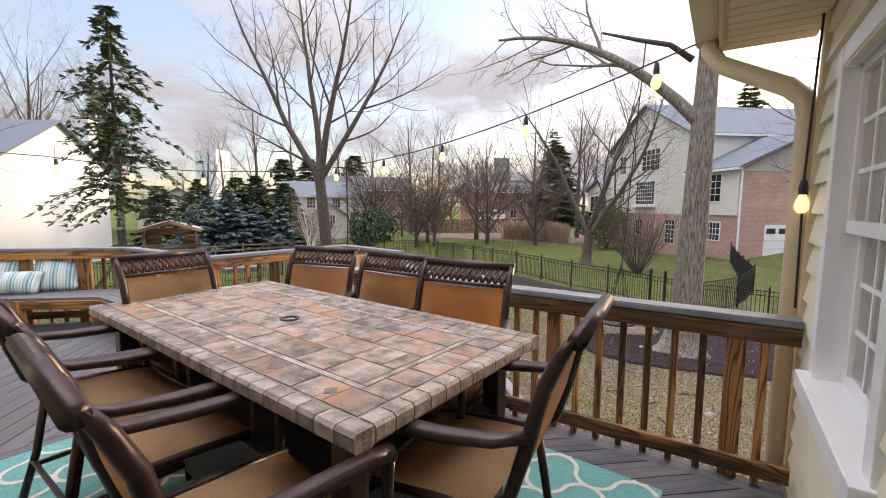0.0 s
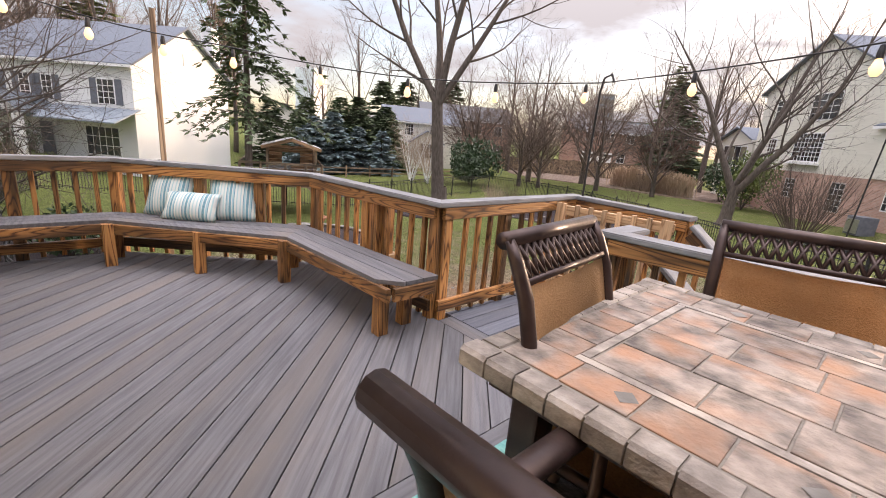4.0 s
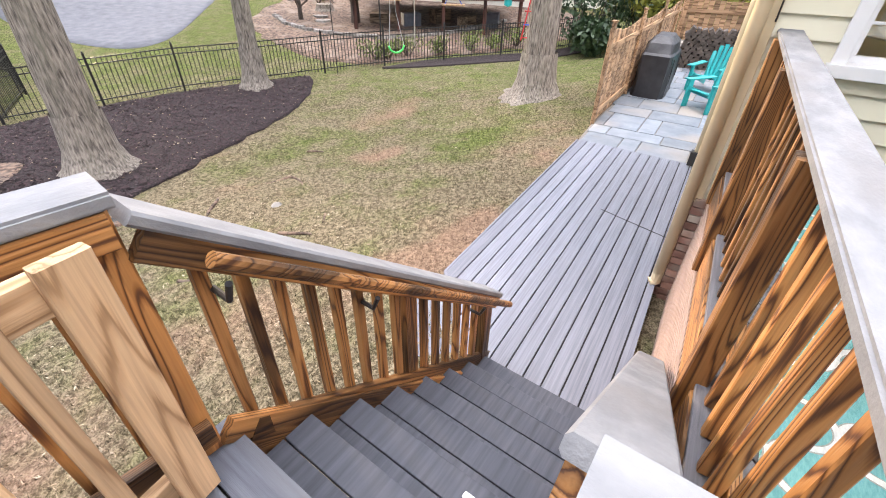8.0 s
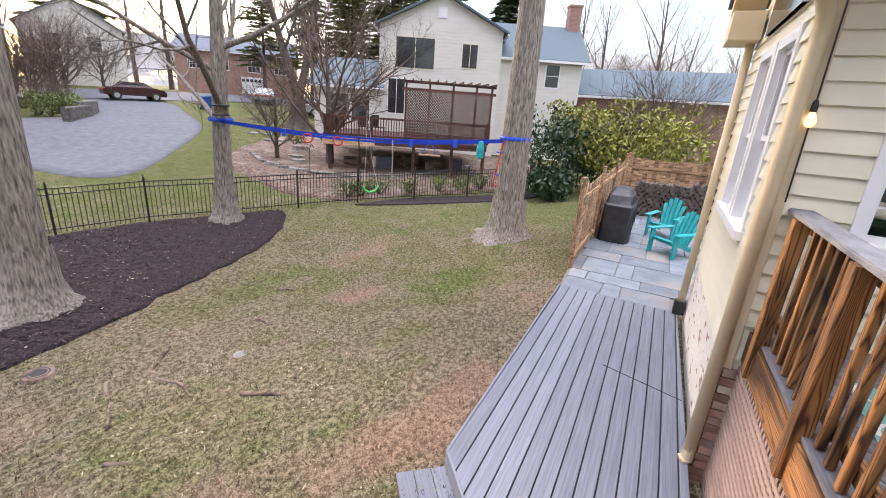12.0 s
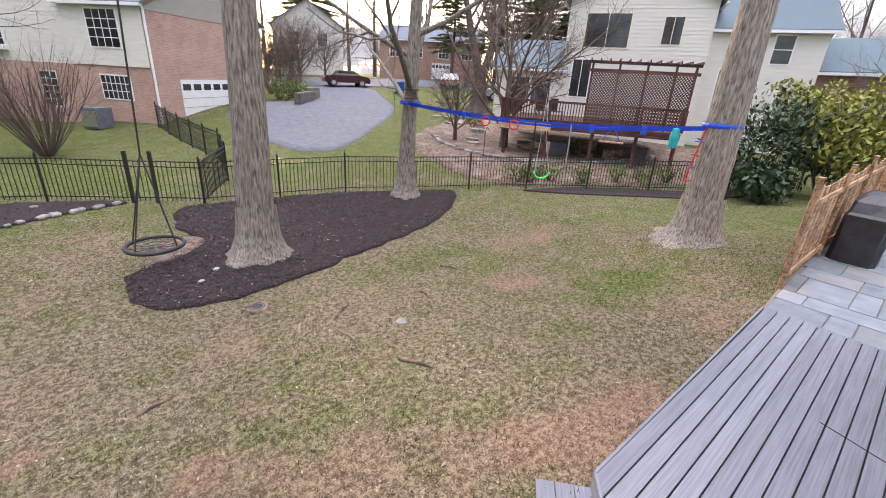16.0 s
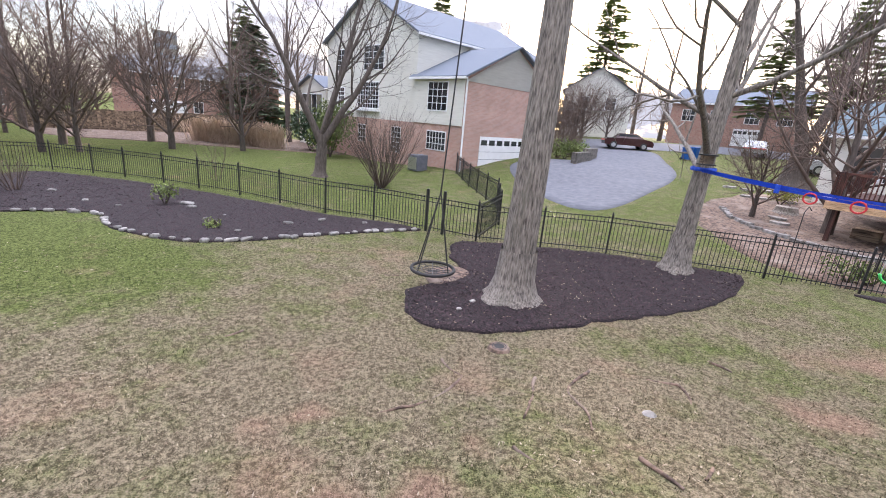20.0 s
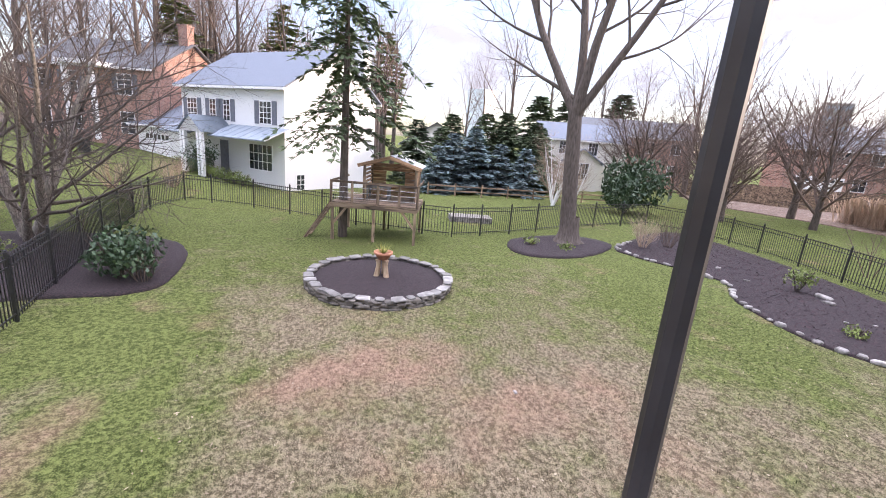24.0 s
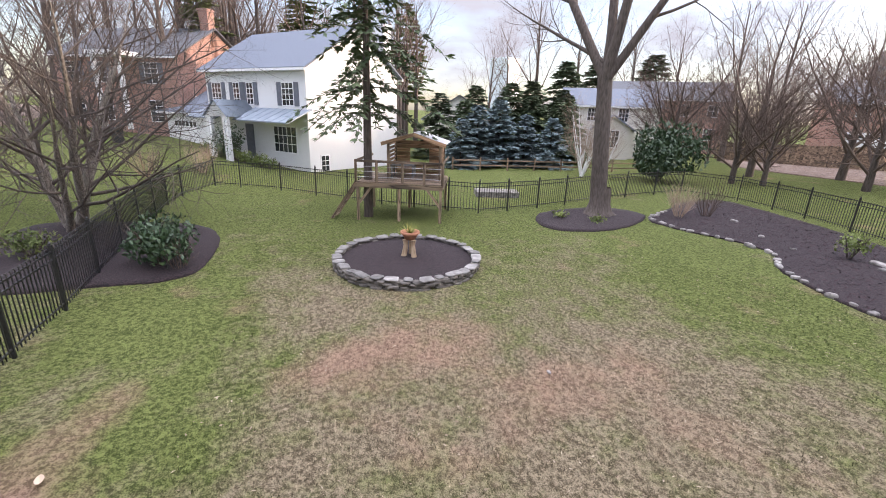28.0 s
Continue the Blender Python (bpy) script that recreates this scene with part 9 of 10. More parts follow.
for k in range(12):
    board("pergola_slat", (4.0 + k * 0.42, 0.1, dz + 2.7), (4.0 + k * 0.42, 2.4, dz + 2.7), 0.05, 0.12, RED_WOOD, rd)
bm = bmesh.new()
for x0, x1 in ((4.1, 5.3), (5.3, 6.5), (6.5, 7.7), (7.7, 8.5)):
    for k in range(-16, 14):
        for s in (1, -1):
            a, b = x0 + k * 0.13, x0 + k * 0.13 + 2.2 * s
            lo_t, hi_t = 0.0, 1.0
            xa, xb = (a, a + 2.2) if s > 0 else (a + 2.2, a)
            for lim, sign in ((x0, 1), (x1, -1)):
                da, db = (xa - lim) * sign, (xb - lim) * sign
                if da < 0 and db < 0:
                    lo_t, hi_t = 1.0, 0.0
                elif da < 0:
                    lo_t = max(lo_t, da / (da - db))
                elif db < 0:
                    hi_t = min(hi_t, da / (da - db))
            if hi_t - lo_t > 0.02:
                p0, p1 = (xa + (xb - xa) * lo_t, 0.5 + 0.012 * s, dz + 0.05 + 2.2 * lo_t), (xa + (xb - xa) * hi_t, 0.5 + 0.012 * s, dz + 0.05 + 2.2 * hi_t)
                d = (Vector(p1) - Vector(p0)).normalized()
                w_ = Vector((d.z, 0, -d.x)) * 0.022
                v = [bm.verts.new(Vector(p0) - w_), bm.verts.new(Vector(p1) - w_), bm.verts.new(Vector(p1) + w_), bm.verts.new(Vector(p0) + w_)]
                bm.faces.new(v)
lat = part("lattice", bm, RED_WOOD, rd, "crossed lattice screen")
for x in (0.8, 1.6):
    dc = thing("deck_chair", "black metal garden chair on the neighbour's deck", "chair", (0, 0, 0), 0, "chairs on the neighbour's deck")
    dc.matrix_basis = rd.matrix_basis @ pose(x + 1.0, 2.0, dz, 0, 0, 30 * x)
    part("seat", boxed(-0.25, -0.25, 0.4, 0.25, 0.25, 0.44, bevel=0.01), BLACK, dc)
    part("backrest", boxed(-0.25, 0.22, 0.44, 0.25, 0.26, 1.0, bevel=0.01), BLACK, dc)
    for sx in (-0.22, 0.22):
        for sy in (-0.22, 0.22):
            part("leg", tube(bmesh.new(), [(sx, sy, 0), (sx, sy, 0.4)], 0.02, 6), BLACK, dc)

# border before the neighbour's deck: edging stones, stepping stones, a stump and low shrubs
STONES = [mesh_of(boxed(-0.2 - 0.02 * k, -0.11, -0.06, 0.2 + 0.02 * k, 0.11, 0.10 + 0.01 * k, bevel=0.03), "edging_stone", STONE) for k in range(3)]
edge = thing("stone_edging", "curved row of pale edging stones round a planting bed", "edging", (0, 0, 0))
line = [(14.9, 20.4), (14.3, 18.9), (14.2, 17.3), (14.6, 15.8), (15.5, 14.1), (16.9, 13.1), (18.8, 12.5), (20.6, 12.2), (22.6, 12.0)]
rng_ = random.Random(5)
for (x0, y0), (x1, y1) in zip(line, line[1:]):
    n_ = round(math.hypot(x1 - x0, y1 - y0) / 0.46)
    for k in range(n_):
        x, y = x0 + (x1 - x0) * k / n_, y0 + (y1 - y0) * k / n_
        part("edging_stone", rng_.choice(STONES), None, edge, m=pose(x, y, ground_z(x, y) + 0.03, rng_.uniform(-4, 4), rng_.uniform(-4, 4), math.degrees(math.atan2(y1 - y0, x1 - x0)) + rng_.uniform(-8, 8)))
for k, (x, y) in enumerate(((18.7, 22.7), (18.1, 23.3), (19.4, 22.0), (18.0, 20.6), (19.5, 25.2), (19.0, 25.9), (20.6, 25.0), (16.4, 19.0), (15.9, 18.2))):
    st_ = thing("stepping_stone", "flat pale stepping stone among brown leaves", "stone", (x, y, ground_z(x, y)), 40 * k, "stepping stones")
    bm = bmesh.new()
    prism(bm, [(0.42 * math.cos(a * 0.785) * rng_.uniform(0.75, 1.1), 0.30 * math.sin(a * 0.785) * rng_.uniform(0.75, 1.1)) for a in range(8)], -0.05, 0.09)
    part("slab", bm, STONE, st_)
stump = thing("tree_stump", "sawn low tree stump among brown leaves", "stump", (17.6, 20.0, ground_z(17.6, 20.0)))
part("stump", lathe(bmesh.new(), [(0.62, -0.1), (0.46, 0.1), (0.42, 0.28), (0.40, 0.30), (0.0, 0.30)], 14), BARK, stump)
bush("euonymus", (18.6, 21.6), (1.5, 1.2, 0.9), "yellow-green low evergreen shrub", 401, LEAF_YEL, 500, 0.06)
for k, (x, y, w_) in enumerate(((13.2, 12.3, 1.5), (14.4, 11.8, 1.7), (16.6, 10.4, 1.6), (18.6, 9.4, 1.3))):
    bush("azalea", (x, y), (w_, 1.0, 0.85), "loose half-bare azalea along the fence", 410 + k, LEAF_PINE, 420, 0.05, group="azaleas along the fence")
for k, (x, y) in enumerate(((1.2, 2.0), (2.9, 1.6), (4.4, 2.4), (5.8, 1.8), (7.2, 2.2))):
    ub = thing("stored_crate", "dark crate stored under the deck", "crate", (0, 0, 0), 0, "crates under the neighbour's deck")
    ub.matrix_basis = rd.matrix_basis @ pose(x, y, 0.0, 0, 0, 20 * k)
    part("crate_body", boxed(-0.45, -0.3, 0.0, 0.45, 0.3, 0.5 + 0.1 * (k % 3), bevel=0.02), (WOOD_GREY, SHUTTER, WOOD_GREY)[k % 3], ub)

# further houses
ch = House("cream_house", "cream siding house with grey roof and arched window", (-40.5, 27.0), 62.0, 9.0, 8.0, 4.8, 1.7, SIDING_WHITE, SHINGLE, "x", z=-2.2)
ch.win("f", 2.6, 3.3, 0.9, 1.2, 3, 3)
ch.win("f", 5.6, 3.3, 0.9, 1.2, 3, 3)
c2 = House("front_wing", "", (-38.2, 28.9), 62.0, 3.6, 3.0, 2.6, 1.2, SIDING_WHITE, SHINGLE, "y", z=-2.2, thing_=ch.rt)
c2.win("f", 1.8, 0.8, 1.3, 1.6, 4, 3)
br = House("brick_house", "long two-storey red brick house behind the gardens", (-31.0, 52.0), 48.0, 17.0, 8.0, 4.9, 1.5, BRICK, SHINGLE_DK, "x", z=-1.2)
for u in (1.8, 4.6, 7.4, 12.5, 15.0):
    br.win("f", u, 3.6, 1.0, 1.2, 2, 2)
br.win("f", 13.5, 1.0, 1.0, 1.2, 2, 2)
br.win("f", 6.5, 0.9, 1.0, 1.2, 2, 2)
br.garage("f", 1.0, 5.2, 0.0, 2.1)
br.panel("balcony", "f", 9.0, 12.0, 2.6, 3.5, RED_WOOD, 0.9, "dark balcony")
br.panel("balcony_door", "f", 9.4, 11.4, 3.4, 5.2, SHUTTER, 0.05)
b2 = House("brick_house", "red brick house with dark roof behind the trees", (-46.5, 37.0), 55.0, 13.0, 8.0, 5.4, 2.0, BRICK, SHINGLE_DK, "x", z=-1.6)
for u in (2.0, 5.0, 8.0, 11.0):
    b2.win("f", u, 3.5, 1.0, 1.2, 2, 2)
    b2.win("f", u, 0.9, 1.0, 1.2, 2, 2)
b3 = House("brick_house", "red brick colonial with a white two-storey portico", (-44.0, -17.5), 62.0, 11.0, 9.0, 5.4, 2.4, BRICK, SHINGLE_DK, "x")
for u in (1.6, 4.2, 8.8):
    b3.win("f", u, 3.4, 1.1, 1.4, 2, 4, True)
    b3.win("f", u, 0.6, 1.1, 1.5, 2, 4)
for x in (5.4, 7.6):
    part("column", boxed(x - 0.14, -1.6, 0, x + 0.14, -1.35, 5.2, bevel=0.02), WHITE, b3.rt)
part("portico_roof", boxed(5.0, -1.8, 5.2, 8.0, 0.0, 5.5), WHITE, b3.rt)
b3.win("r", 2.4, 0.6, 1.6, 1.9, 3, 3)
b3.chimney(10.6, 4.5, 9.2)
b4 = House("brick_house", "sunlit tan brick house with garage above the street", (-37.4, -44.5), 141.0, 7.0, 8.0, 4.6, 1.9, BRICK_PALE, SHINGLE_DK, "x", z=-0.2)
b4.m0 = b4.m0
b5 = House("brick_house", "sunlit tan brick two-storey house above the street", (-41.2, -40.6), 143.0, 11.5, 8.5, 5.6, 2.0, BRICK_PALE, SHINGLE_DK, "x", z=0.6)
for hs_, us_ in ((b4, (1.5, 5.0)), (b5, (1.6, 4.4, 9.6))):
    for u in us_:
        hs_.win("f", u, 3.2, 1.2, 1.3, 4, 3)
b4.garage("f", 1.2, 5.6, 0.0, 2.0)
for u in (1.6, 4.4, 9.6):
    b5.win("f", u, 0.7, 1.2, 1.3, 4, 3)
b4.chimney(6.6, 4.0, 7.8)
b6 = House("brick_house", "brick split-level house across the street", (31.0, 56.0), -44.0, 13.0, 8.0, 4.6, 1.8, BRICK, SHINGLE, "x", z=1.2)
for u in (2.0, 5.0, 8.5, 11.5):
    b6.win("f", u, 2.5, 1.3, 1.2, 3, 2)
b6.garage("f", 7.0, 9.8, 0.0, 1.9)
b7 = House("white_house", "white gable house up the hill", (18.0, 58.0), -20.0, 8.0, 9.0, 5.5, 2.6, SIDING_WHITE, SHINGLE, "y", z=0.8)
b7.win("f", 2.4, 3.4, 1.1, 1.3, 2, 3)
b7.win("f", 5.6, 3.4, 1.1, 1.3, 2, 3)
b8 = House("shed_house", "white gable and dark roof glimpsed beyond the spruces", (-44.5, 13.0), 70.0, 7.0, 6.0, 3.2, 2.2, SIDING_WHITE, SHINGLE_DK, "y", z=-2.4)
b9 = House("tan_house", "tan house with grey roof beyond the cedar fence", (34.0, -4.5), -80.0, 10.0, 8.0, 4.2, 2.0, SIDING, SHINGLE_DK, "y", z=-0.6)
PALE_TOWER = material("pale_tower_glass", (0.62, 0.68, 0.74), (0.74, 0.80, 0.85), 0.3, rough=0.3, bump=0, vary=0)
for nm, at, w, d, h, lb in (("glass_tower", (-177.0, 82.0), 9.0, 9.0, 26.0, "pale blue glass office tower on the skyline"), ("office_tower", (-94.0, 172.0), 7.0, 8.0, 26.0, "grey office tower on the skyline"), ("office_block", (-88.0, 176.0), 22.0, 10.0, 16.0, "low grey office block on the skyline")):
    tw = thing(nm, lb, "tower", (at[0], at[1], -3), 30)
    part("body", boxed(-w / 2, -d / 2, 0, w / 2, d / 2, h, bevel=0.1), PALE_TOWER if "glass" in nm else STONE, tw)
    for k in range(8):
        part("window_band", boxed(-w / 2 - 0.05, -d / 2 - 0.05, h * (k + 0.3) / 8, w / 2 + 0.05, d / 2 + 0.05, h * (k + 0.75) / 8), PALE_TOWER if "glass" in nm else METAL_ROOF, tw)


# ---- cars and bins ----
def car(at, turn, label, paint):
    c = thing("parked_car", label, "car", (at[0], at[1], ground_z(*at) + 0.05), turn, "parked cars")
    prof = [(-2.2, 0.35), (-2.25, 0.75), (-2.0, 0.92), (-1.3, 0.98), (-0.75, 1.42), (0.6, 1.46), (1.3, 1.02), (2.05, 0.88), (2.25, 0.65), (2.2, 0.35)]
    bm = bmesh.new()
    L, R = [], []
    for x, z in prof:
        w = 0.9 if z < 1.05 else 0.68
        L.append(bm.verts.new((x, -w, z)))
        R.append(bm.verts.new((x, w, z)))
    bm.faces.new(L[::-1])
    bm.faces.new(R)
    for i in range(len(prof)):
        j = (i + 1) % len(prof)
        bm.faces.new((L[i], L[j], R[j], R[i]))
    part("body", bm, paint, c)
    for s in (-1, 1):
        part("side_window", boxed(-0.95, s * 0.80 - 0.012, 1.02, 0.85, s * 0.80 + 0.012, 1.36), DARK_GLASS, c)
        for x in (-1.38, 1.38):
            w = part("wheel", tube(bmesh.new(), [(x, s * 0.72, 0.33), (x, s * 0.92, 0.33)], 0.33, 16), RUBBER, c)
            part("rim", tube(bmesh.new(), [(x, s * 0.90, 0.33), (x, s * 0.93, 0.33)], 0.2, 12), STEEL, w)
    part("windscreen", boxed(0.62, -0.62, 1.05, 1.22, 0.62, 1.08), DARK_GLASS, c, m=pose(0, 0, 0, 0, 0, 0))
    part("tail_light", boxed(-2.27, -0.85, 0.68, -2.2, 0.85, 0.8), RED, c)
    return c


P_RED = material("dark_red_paint", (0.035, 0.010, 0.010), (0.05, 0.014, 0.014), 4, rough=0.25, bump=0, vary=0)
P_SILVER = material("silver_paint", (0.35, 0.37, 0.39), (0.42, 0.44, 0.46), 4, rough=0.3, metal=0.5, bump=0, vary=0)
P_DARK = material("charcoal_paint", (0.02, 0.02, 0.025), (0.04, 0.04, 0.045), 4, rough=0.25, bump=0, vary=0)
car((20.5, 43.6), -12, "dark red estate car parked on the drive", P_RED)
car((31.5, 41.0), 50, "silver sedan parked on the street", P_SILVER)
car((30.0, 30.6), -30, "grey sports car parked by the verge", P_SILVER)
car((-34.2, -40.6), 50, "dark car parked on a steep drive", P_DARK)


def wheelie_bin(at, turn, mat, label):
    b = thing("wheelie_bin", label, "bin", (at[0], at[1], ground_z(*at) + 0.05), turn, "wheelie bins")
    bm = boxed(-0.28, -0.33, 0.06, 0.28, 0.33, 0.95, bevel=0.03)
    for v in bm.verts:
        k = 0.82 + 0.18 * (v.co.z / 0.95)
        v.co.x, v.co.y = v.co.x * k, v.co.y * k
    part("body", bm, mat, b)
    part("lid", boxed(-0.31, -0.37, 0.95, 0.31, 0.37, 1.03, bevel=0.03), mat, b)
    for s in (-1, 1):
        part("wheel", tube(bmesh.new(), [(s * 0.2, 0.3, 0.1), (s * 0.27, 0.3, 0.1)], 0.1, 10), RUBBER, b)


P_BIN = material("blue_bin_plastic", (0.0, 0.06, 0.26), (0.01, 0.09, 0.32), 5, rough=0.5, bump=0.05, vary=0)
for at, mt, lb in (((22.6, 36.8), P_BIN, "blue recycling bin by the drive"), ((23.4, 37.2), P_BIN, "blue recycling bin by the drive"), ((-26.5, -20.5), P_BIN, "blue recycling bin at the kerb"), ((-24.0, -18.0), COVER, "black bin at the kerb"), ((-25.5, -27.5), COVER, "black bin beside the hoop"), ((-26.2, -28.2), COVER, "black bin beside the hoop"), ((-33.5, -10.5), COVER, "dark bin on the lawn")):
    wheelie_bin(at, 30, mt, lb)


def hoop(at, turn):
    h = thing("basketball_hoop", "portable basketball hoop at the edge of the street", "basketball hoop", (at[0], at[1], ground_z(*at) + 0.05), turn, "basketball hoops")
    part("base", boxed(-0.5, -0.4, 0, 0.5, 0.4, 0.2, bevel=0.04), COVER, h)
    part("pole", tube(bmesh.new(), [(0, 0, 0.2), (0, -0.3, 2.6), (0, -0.9, 2.9)], 0.06, 8), BLACK, h)
    bb = part("backboard", boxed(-0.9, -1.0, 2.4, 0.9, -0.95, 3.45), GLASS, h)
    part("border", boxed(-0.92, -1.01, 2.36, 0.92, -0.94, 2.44), BLACK, h)
    part("border", boxed(-0.92, -1.01, 3.41, 0.92, -0.94, 3.49), BLACK, h)
    for s in (-1, 1):
        part("border", boxed(s * 0.9 - 0.04, -1.01, 2.44, s * 0.9 + 0.04, -0.94, 3.41), BLACK, h)
    part("rim", tube(bmesh.new(), [(0.23 * math.cos(a), -1.28 + 0.23 * math.sin(a), 2.6) for a in [2 * math.pi * k / 16 for k in range(17)]], 0.015, 6, False), RED, h)


hoop((-20.5, -23.0), 150)
hoop((-22.5, -28.5), 120)

# ---- far and middle trees ----
FARCFG = {"count": [11, 7, 5, 2], "segs": [6, 4, 3, 2, 1], "sides": [7, 5, 3, 3, 3], "taper": [0.10, 0.25, 0.35, 0.5, 0.6], "from": [0.30, 0.2, 0.2, 0.2], "angle": [36, 42, 45, 45], "short": [0.55, 0.55, 0.5, 0.5], "ratio": [0.5, 0.6, 0.7, 0.8]}
TALL = [bare_tree("bare_tree", (-600 - 20 * k, -600), 16.0, 0.24, "tall bare winter tree", 100 + k, BARK_DK, TWIG, FARCFG, group="bare trees round about") for k in range(3)]
BROAD = [bare_tree("bare_tree", (-660 - 20 * k, -600), 7.5, 0.2, "broad bare winter tree with fine twigs", 120 + k, BARK_DK, TWIG, FARCFG | {"count": [20, 9, 6, 3], "from": [0.14, 0.15, 0.15, 0.2], "angle": [52, 46, 45, 45], "short": [1.05, 0.5, 0.45, 0.45], "ratio": [0.55, 0.7, 0.8, 0.9]}, group="bare trees round about") for k in range(2)]
PALE = bare_tree("birch_tree", (-700, -600), 6.5, 0.1, "pale slender birch clump", 140, WHITE_BRICK, TWIG_PALE, FARCFG | {"from": [0.1, 0.2, 0.2, 0.2], "angle": [28, 40, 45, 45]}, stems=[((0, 0, -0.1), (-0.3, 0.1, 1), 6.5, 0.07), ((0.1, 0, -0.1), (0.25, 0.1, 1), 6.5, 0.07), ((0, 0.1, -0.1), (0.0, -0.3, 1), 6.0, 0.06), ((0, 0.1, -0.1), (0.1, 0.3, 1), 6.0, 0.06)], group="birches")
used = set()


def plant(src, x, y, scale, turn):
    m = pose(x, y, ground_z(x, y), 0, 0, turn)
    ob = src
    if src.name in used:
        ob = copy_thing(src, m)
    else:
        used.add(src.name)
    ob.matrix_basis = m @ Matrix.Diagonal((scale, scale, scale, 1))
    return ob


rng_ = random.Random(77)
for k, (x, y, s) in enumerate(((-20.2, 26.5, 1.0), (-19.0, 27.6, 0.9), (-23.0, 31.5, 1.35), (-16.5, 32.5, 1.2), (-27.5, 28.5, 1.3), (-20.0, 36.0, 1.5), (-12.5, 34.5, 1.1), (-31.0, 31.0, 1.1), (-25.0, 34.0, 1.0), (16.8, 17.0, 1.15), (15.4, 19.2, 0.6), (27.5, 3.0, 0.9), (30.0, 5.0, 0.8), (-17.0, -9.0, 0.62))):
    plant(BROAD[k % 2], x, y, s, 47 * k)
for k, (x, y, s) in enumerate(((-24.5, 18.5, 1.0), (-26.0, 19.5, 0.9), (-23.0, 19.0, 0.7), (-25.0, 20.5, 0.8))):
    plant(PALE, x, y, s, 77 * k)
spots = []
for a0, a1, d0, d1, n in ((20, 62, 46, 80, 25), (62, 115, 50, 85, 20), (115, 165, 36, 80, 28), (-40, 20, 55, 85, 44), (-95, -40, 48, 80, 26)):
    for k in range(n):
        a = radians(a0 + (a1 - a0) * (k + rng_.random()) / n)
        d = d0 + (d1 - d0) * rng_.random()
        spots.append((-math.sin(a) * d, math.cos(a) * d))
blocks = [(-34, 0, 9), (-40, -14, 9), (-40, -42, 10), (-46, -36, 10), (5, 34, 11), (2, 40, 11), (26, 12, 8), (33, 4, 8), (-38, 31, 8), (-24, 57, 11), (-44, 42, 10), (35, 52, 10), (20, 60, 7), (30, 40, 7), (14, 45, 7), (-28, -32, 12), (0, 53, 7), (45, 34, 6)]
for k, (x, y) in enumerate(spots):
    if any(math.hypot(x - bx, y - by) < r for bx, by, r in blocks):
        continue
    src = TALL[k % 3] if k % 4 else BROAD[k % 2]
    plant(src, x, y, rng_.uniform(0.85, 1.5), rng_.uniform(0, 360))
for x, y, s in ((-27, -17, 1.2), (-30, -24, 1.3), (-33, -21, 1.25), (-37, -24, 1.3), (-21, -34, 1.3), (-19, -37, 1.4), (-44, 10, 1.25), (-46, 2, 1.3), (-48, -4, 1.3), (-42, -9, 1.4), (-47, 6, 1.4), (-12, 44, 1.2), (-4, 47, 1.3), (-16, 41, 1.1)):
    plant(TALL[int(s * 10) % 3], x, y, s, x * 31)
for k in range(22):
    x, y = rng_.uniform(-62, -44), rng_.uniform(-22, 12)
    plant(TALL[k % 3], x, y, rng_.uniform(1.1, 1.6), rng_.uniform(0, 360))
STREET_OAK = bare_tree("oak_tree", (23.8, 27.2), 17.0, 0.62, "thick dark forked tree beside the street", 150, BARK_DK, BARK_DK, LIMB, flare=True,
                       stems=[((0, 0, -0.2), (0.03, 0.02, 1), 3.0, 0.62, STEM), ((0, 0, 2.0), (-0.28, 0.1, 1), 15.0, 0.36), ((0, 0, 2.0), (0.34, -0.1, 1), 15.0, 0.34)])
# thick sunlit trunks on the bank across the street, and the thicket beyond the drive
for k, (x, y, s_) in enumerate(((-21.7, -28.1, 1.0), (-19.6, -25.0, 0.9))):
    tb = bare_tree("tulip_tree", (x, y), 24.0 * s_, 0.44 * s_, "thick pale straight trunk on the bank across the street", 160 + k, BARK, BARK, BIG | STRAIGHT, lean=(0.02, 0.04), group="tulip trees")
for k in range(26):
    a_ = radians(8 + 20 * rng_.random())
    d_ = rng_.uniform(44, 56)
    x, y = d_ * math.sin(a_) + 2.0, d_ * math.cos(a_)
    if math.hypot(x - 20.5, y - 43.6) > 4.0 and math.hypot(x - 17.5, y - 40) > 4.5:
        plant(BROAD[k % 2], x, y, rng_.uniform(0.55, 0.95), rng_.uniform(0, 360))
for k, (x, y) in enumerate(((11.2, 34.6), (12.6, 36.2), (13.6, 38.4), (10.2, 36.4), (12.0, 39.4))):
    twiggy("bare_shrub", (x, y), 2.2 + 0.3 * (k % 3), 1.7, "dense bare brown shrub beside the drive", 170 + k, TWIG, 22, group="bare shrubs beside the drive")
# evergreens
FIR = conifer("fir_tree", (-620, -640), 6.2, 2.9, "dark green fir in a screen of evergreens", 200, NEEDLES, 1.0, 0.02, 0.2, ragged=0.12, sprays=10, leafy=1.7, group="evergreen screen")
BLUEFIR = conifer("blue_spruce", (-640, -640), 5.0, 2.3, "blue-green spruce in a screen of evergreens", 201, BLUE_NEEDLES, 1.0, 0.02, 0.15, ragged=0.1, sprays=9, leafy=1.5, group="evergreen screen")
PINE = conifer("pine_tree", (-660, -640), 16.0, 4.0, "tall loose pine among bare trees", 202, LEAF_PINE, 1.0, 0.3, 0.15, ragged=0.5, sprays=6, leafy=2.6, group="tall pines")
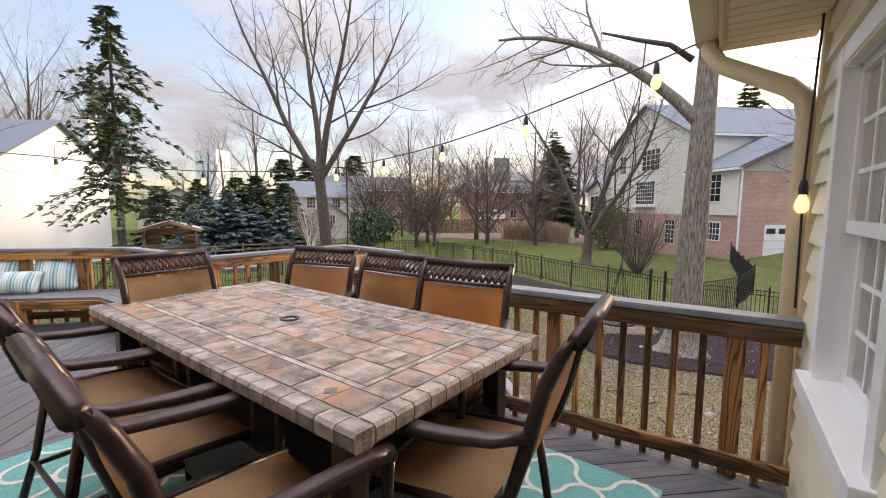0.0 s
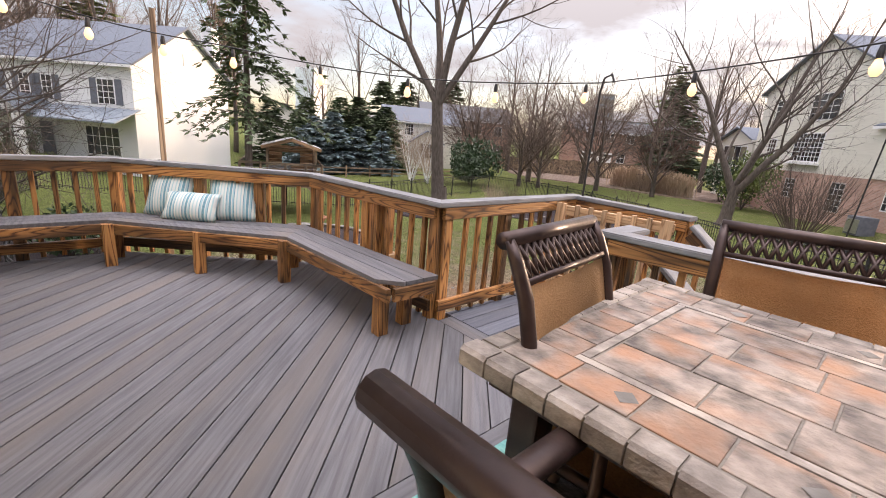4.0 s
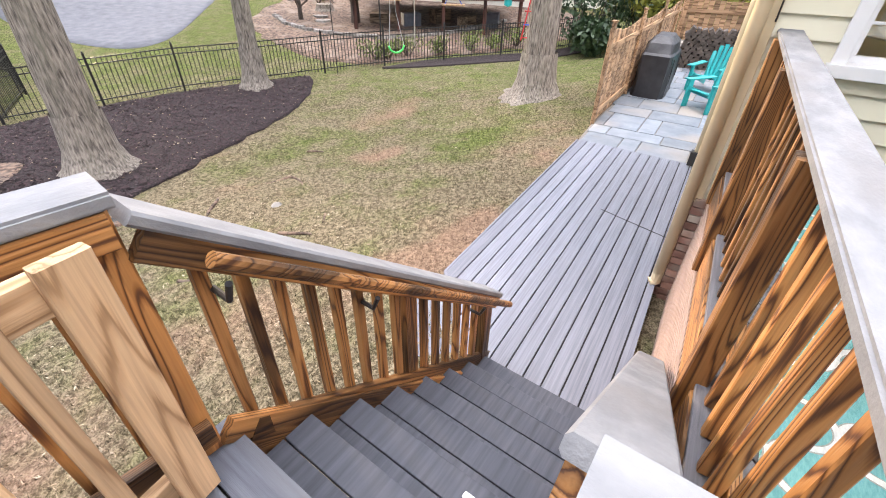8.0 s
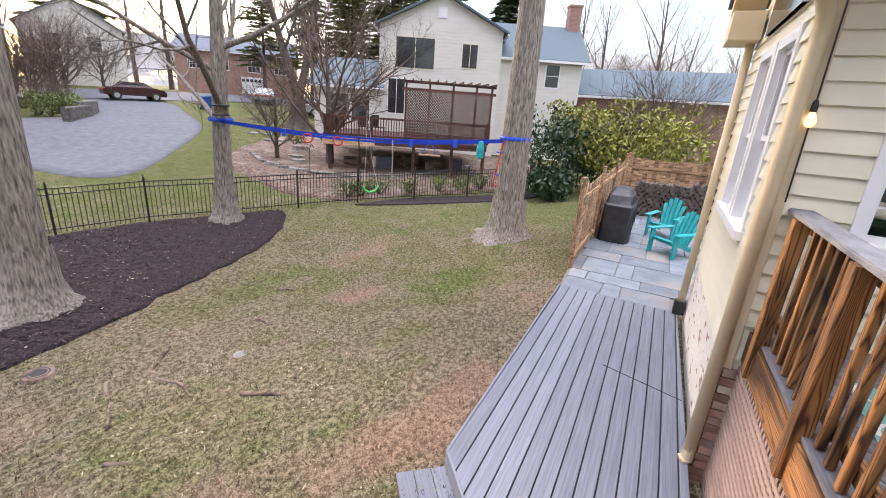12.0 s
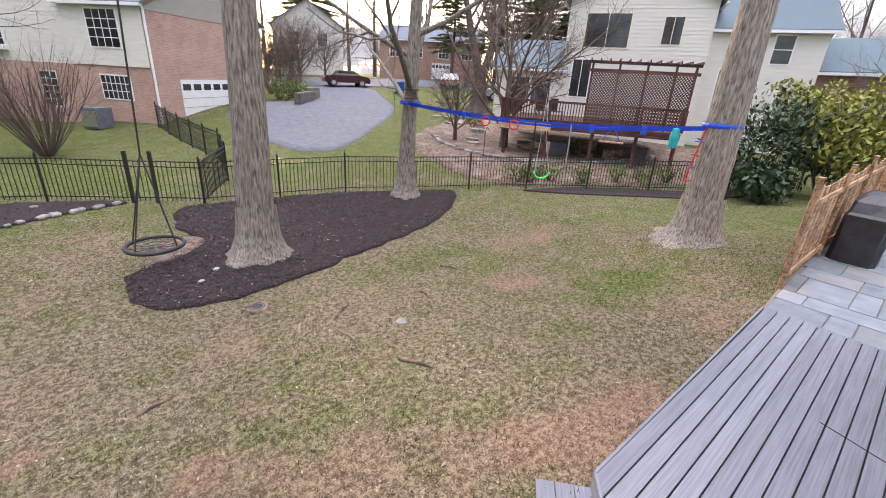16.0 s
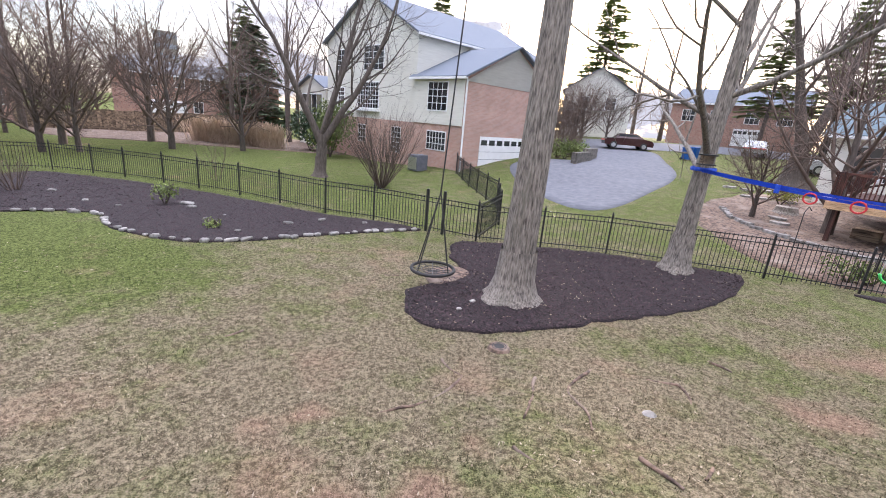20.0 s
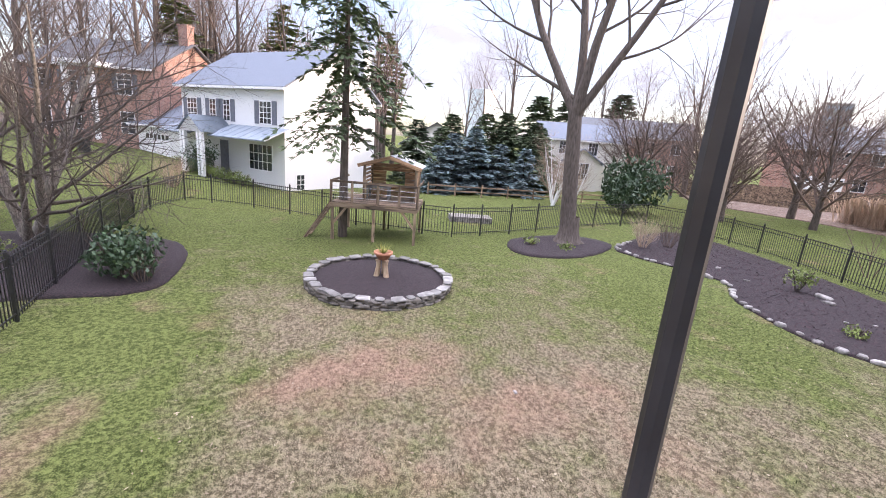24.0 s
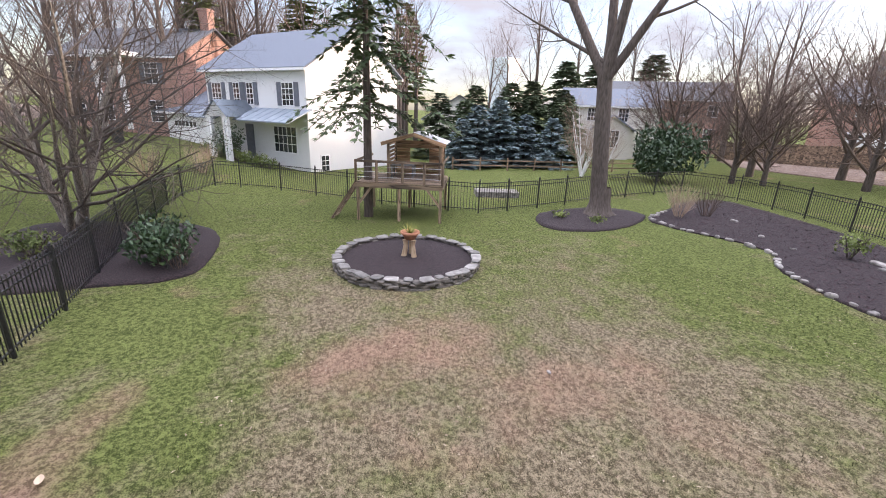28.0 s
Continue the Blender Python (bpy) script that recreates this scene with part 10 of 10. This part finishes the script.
for x, y, s in ((-31.0, 13.5, 0.9), (-31.5, 15.5, 1.0), (-31.0, 17.5, 0.8), (-29.5, 19.0, 0.75), (-30.2, 12.0, 0.7)):
    plant(BLUEFIR, x, y, s, x * 77)
for x, y, s in ((-35.5, 15.0, 1.0), (-35.0, 18.0, 1.05), (-36.0, 20.5, 1.1), (-35.0, 23.0, 1.0), (-37.5, 12.5, 0.9), (-34.0, 13.5, 0.8), (-33.6, 16.5, 0.85), (-34.2, 19.6, 0.9), (-33.5, 21.8, 0.8), (-36.5, 24.5, 0.95), (-46.0, 30.0, 1.6), (-22.0, 62.0, 2.0), (44.0, 20.0, 2.0), (46.0, 28.0, 2.1), (10.0, 66.0, 2.0), (-55.0, 50.0, 2.0), (-60.0, 44.0, 1.9), (-52.0, -50.0, 1.8), (-36.0, -58.0, 1.7), (34.0, 24.0, 1.5)):
    plant(FIR, x, y, s, x * 53)
for x, y, s in ((-48.0, 1.5, 0.9), (-45.0, -7.0, 0.8), (38.0, 30.0, 1.0), (24.0, 62.0, 1.1), (36.0, 39.0, 0.8), (39.0, 36.0, 0.9), (41.5, 33.0, 0.85), (44.0, 41.0, 1.0), (33.5, 43.5, 0.75), (-26.0, 70.0, 1.0), (2.0, 62.0, 1.1), (-58.0, 14.0, 1.0)):
    plant(PINE, x, y, s, x * 19)
bush("rhododendron", (-21.5, 22.0), (4.2, 4.0, 3.6), "large rounded dark evergreen shrub", 90, LEAF, 4200, 0.14)
bush("evergreen_shrub", (-8.6, 38.5), (3.4, 3.0, 4.0), "tall dark evergreen shrub at the garden edge", 92, LEAF, 2600, 0.14)
bush("evergreen_shrub", (-6.2, 35.0), (3.4, 3.4, 4.4), "tall rounded green arborvitae by the patio", 91, LEAF_PINE, 2600, 0.13)
for k, (x, y) in enumerate(((-16.0, 38.5), (-14.5, 38.0), (-13.0, 38.2), (-17.6, 39.0), (-11.4, 37.6))):
    rng2 = random.Random(300 + k)
    rt = thing("reed_clump", "tall clump of dry tan ornamental grass", "ornamental grass", (x, y, ground_z(x, y)), 0, "dry grass clumps")
    v, f = [], []
    for j in range(500):
        a, t, l = rng2.uniform(0, 6.28), rng2.uniform(0.05, 0.6), rng2.uniform(0.9, 2.1)
        c = Vector((rng2.gauss(0, 0.45), rng2.gauss(0, 0.3), 0))
        e = c + Vector((math.cos(a) * math.sin(t) * l, math.sin(a) * math.sin(t) * l, l * math.cos(t)))
        s = Vector((-math.sin(a), math.cos(a), 0)) * 0.03
        o2 = len(v)
        v += [c - s * 0.4, c + s * 0.4, e + s, e - s]
        f.append((o2, o2 + 1, o2 + 2, o2 + 3))
    part("foliage", mesh_from("foliage", v, f, REED, False), None, rt)
privacy_fence((-36.0, 43.0), (-18.5, 46.8), 1.9, "dark weathered board fence behind the reeds", WOOD_GREY)
rail_f = thing("rail_fence", "low brown split rail fence before the spruces", "fence", (-29.0, 11.0, ground_z(-29, 11)), 80)
for k in range(7):
    board("post", (k * 2.0, 0, -0.2), (k * 2.0, 0, 0.9), 0.1, 0.1, WOOD_GREY, rail_f, (0, 1, 0))
    for z in (0.35, 0.7):
        board("rail", (k * 2.0, 0, z), (k * 2.0 + 2.0, 0, z), 0.1, 0.05, WOOD_GREY, rail_f, (0, 1, 0))
sw = thing("stone_slab", "pale concrete slab in the lawn behind the fence", "slab", (-18.2, 9.6, ground_z(-18.2, 9.6)), 75)
part("slab", boxed(-1.0, -0.5, -0.1, 1.0, 0.5, 0.25, bevel=0.02), STONE, sw)
for k, (x, y, w_) in enumerate(((12.5, 33.0, 4.0), (14.0, 35.5, 3.0))):
    rw = thing("retaining_wall", "low stone retaining wall with plants beside the drive", "wall", (x, y, ground_z(x, y)), 55)
    part("wall", boxed(-w_ / 2, -0.2, -0.3, w_ / 2, 0.2, 0.7 + 0.2 * k, bevel=0.04), STONE_DK, rw)
    bush("low_shrub", (x - 1.0, y + 0.8), (2.4, 1.8, 1.6), "grey green shrub above the wall", 95 + k, LEAF_PINE, 700, 0.09)
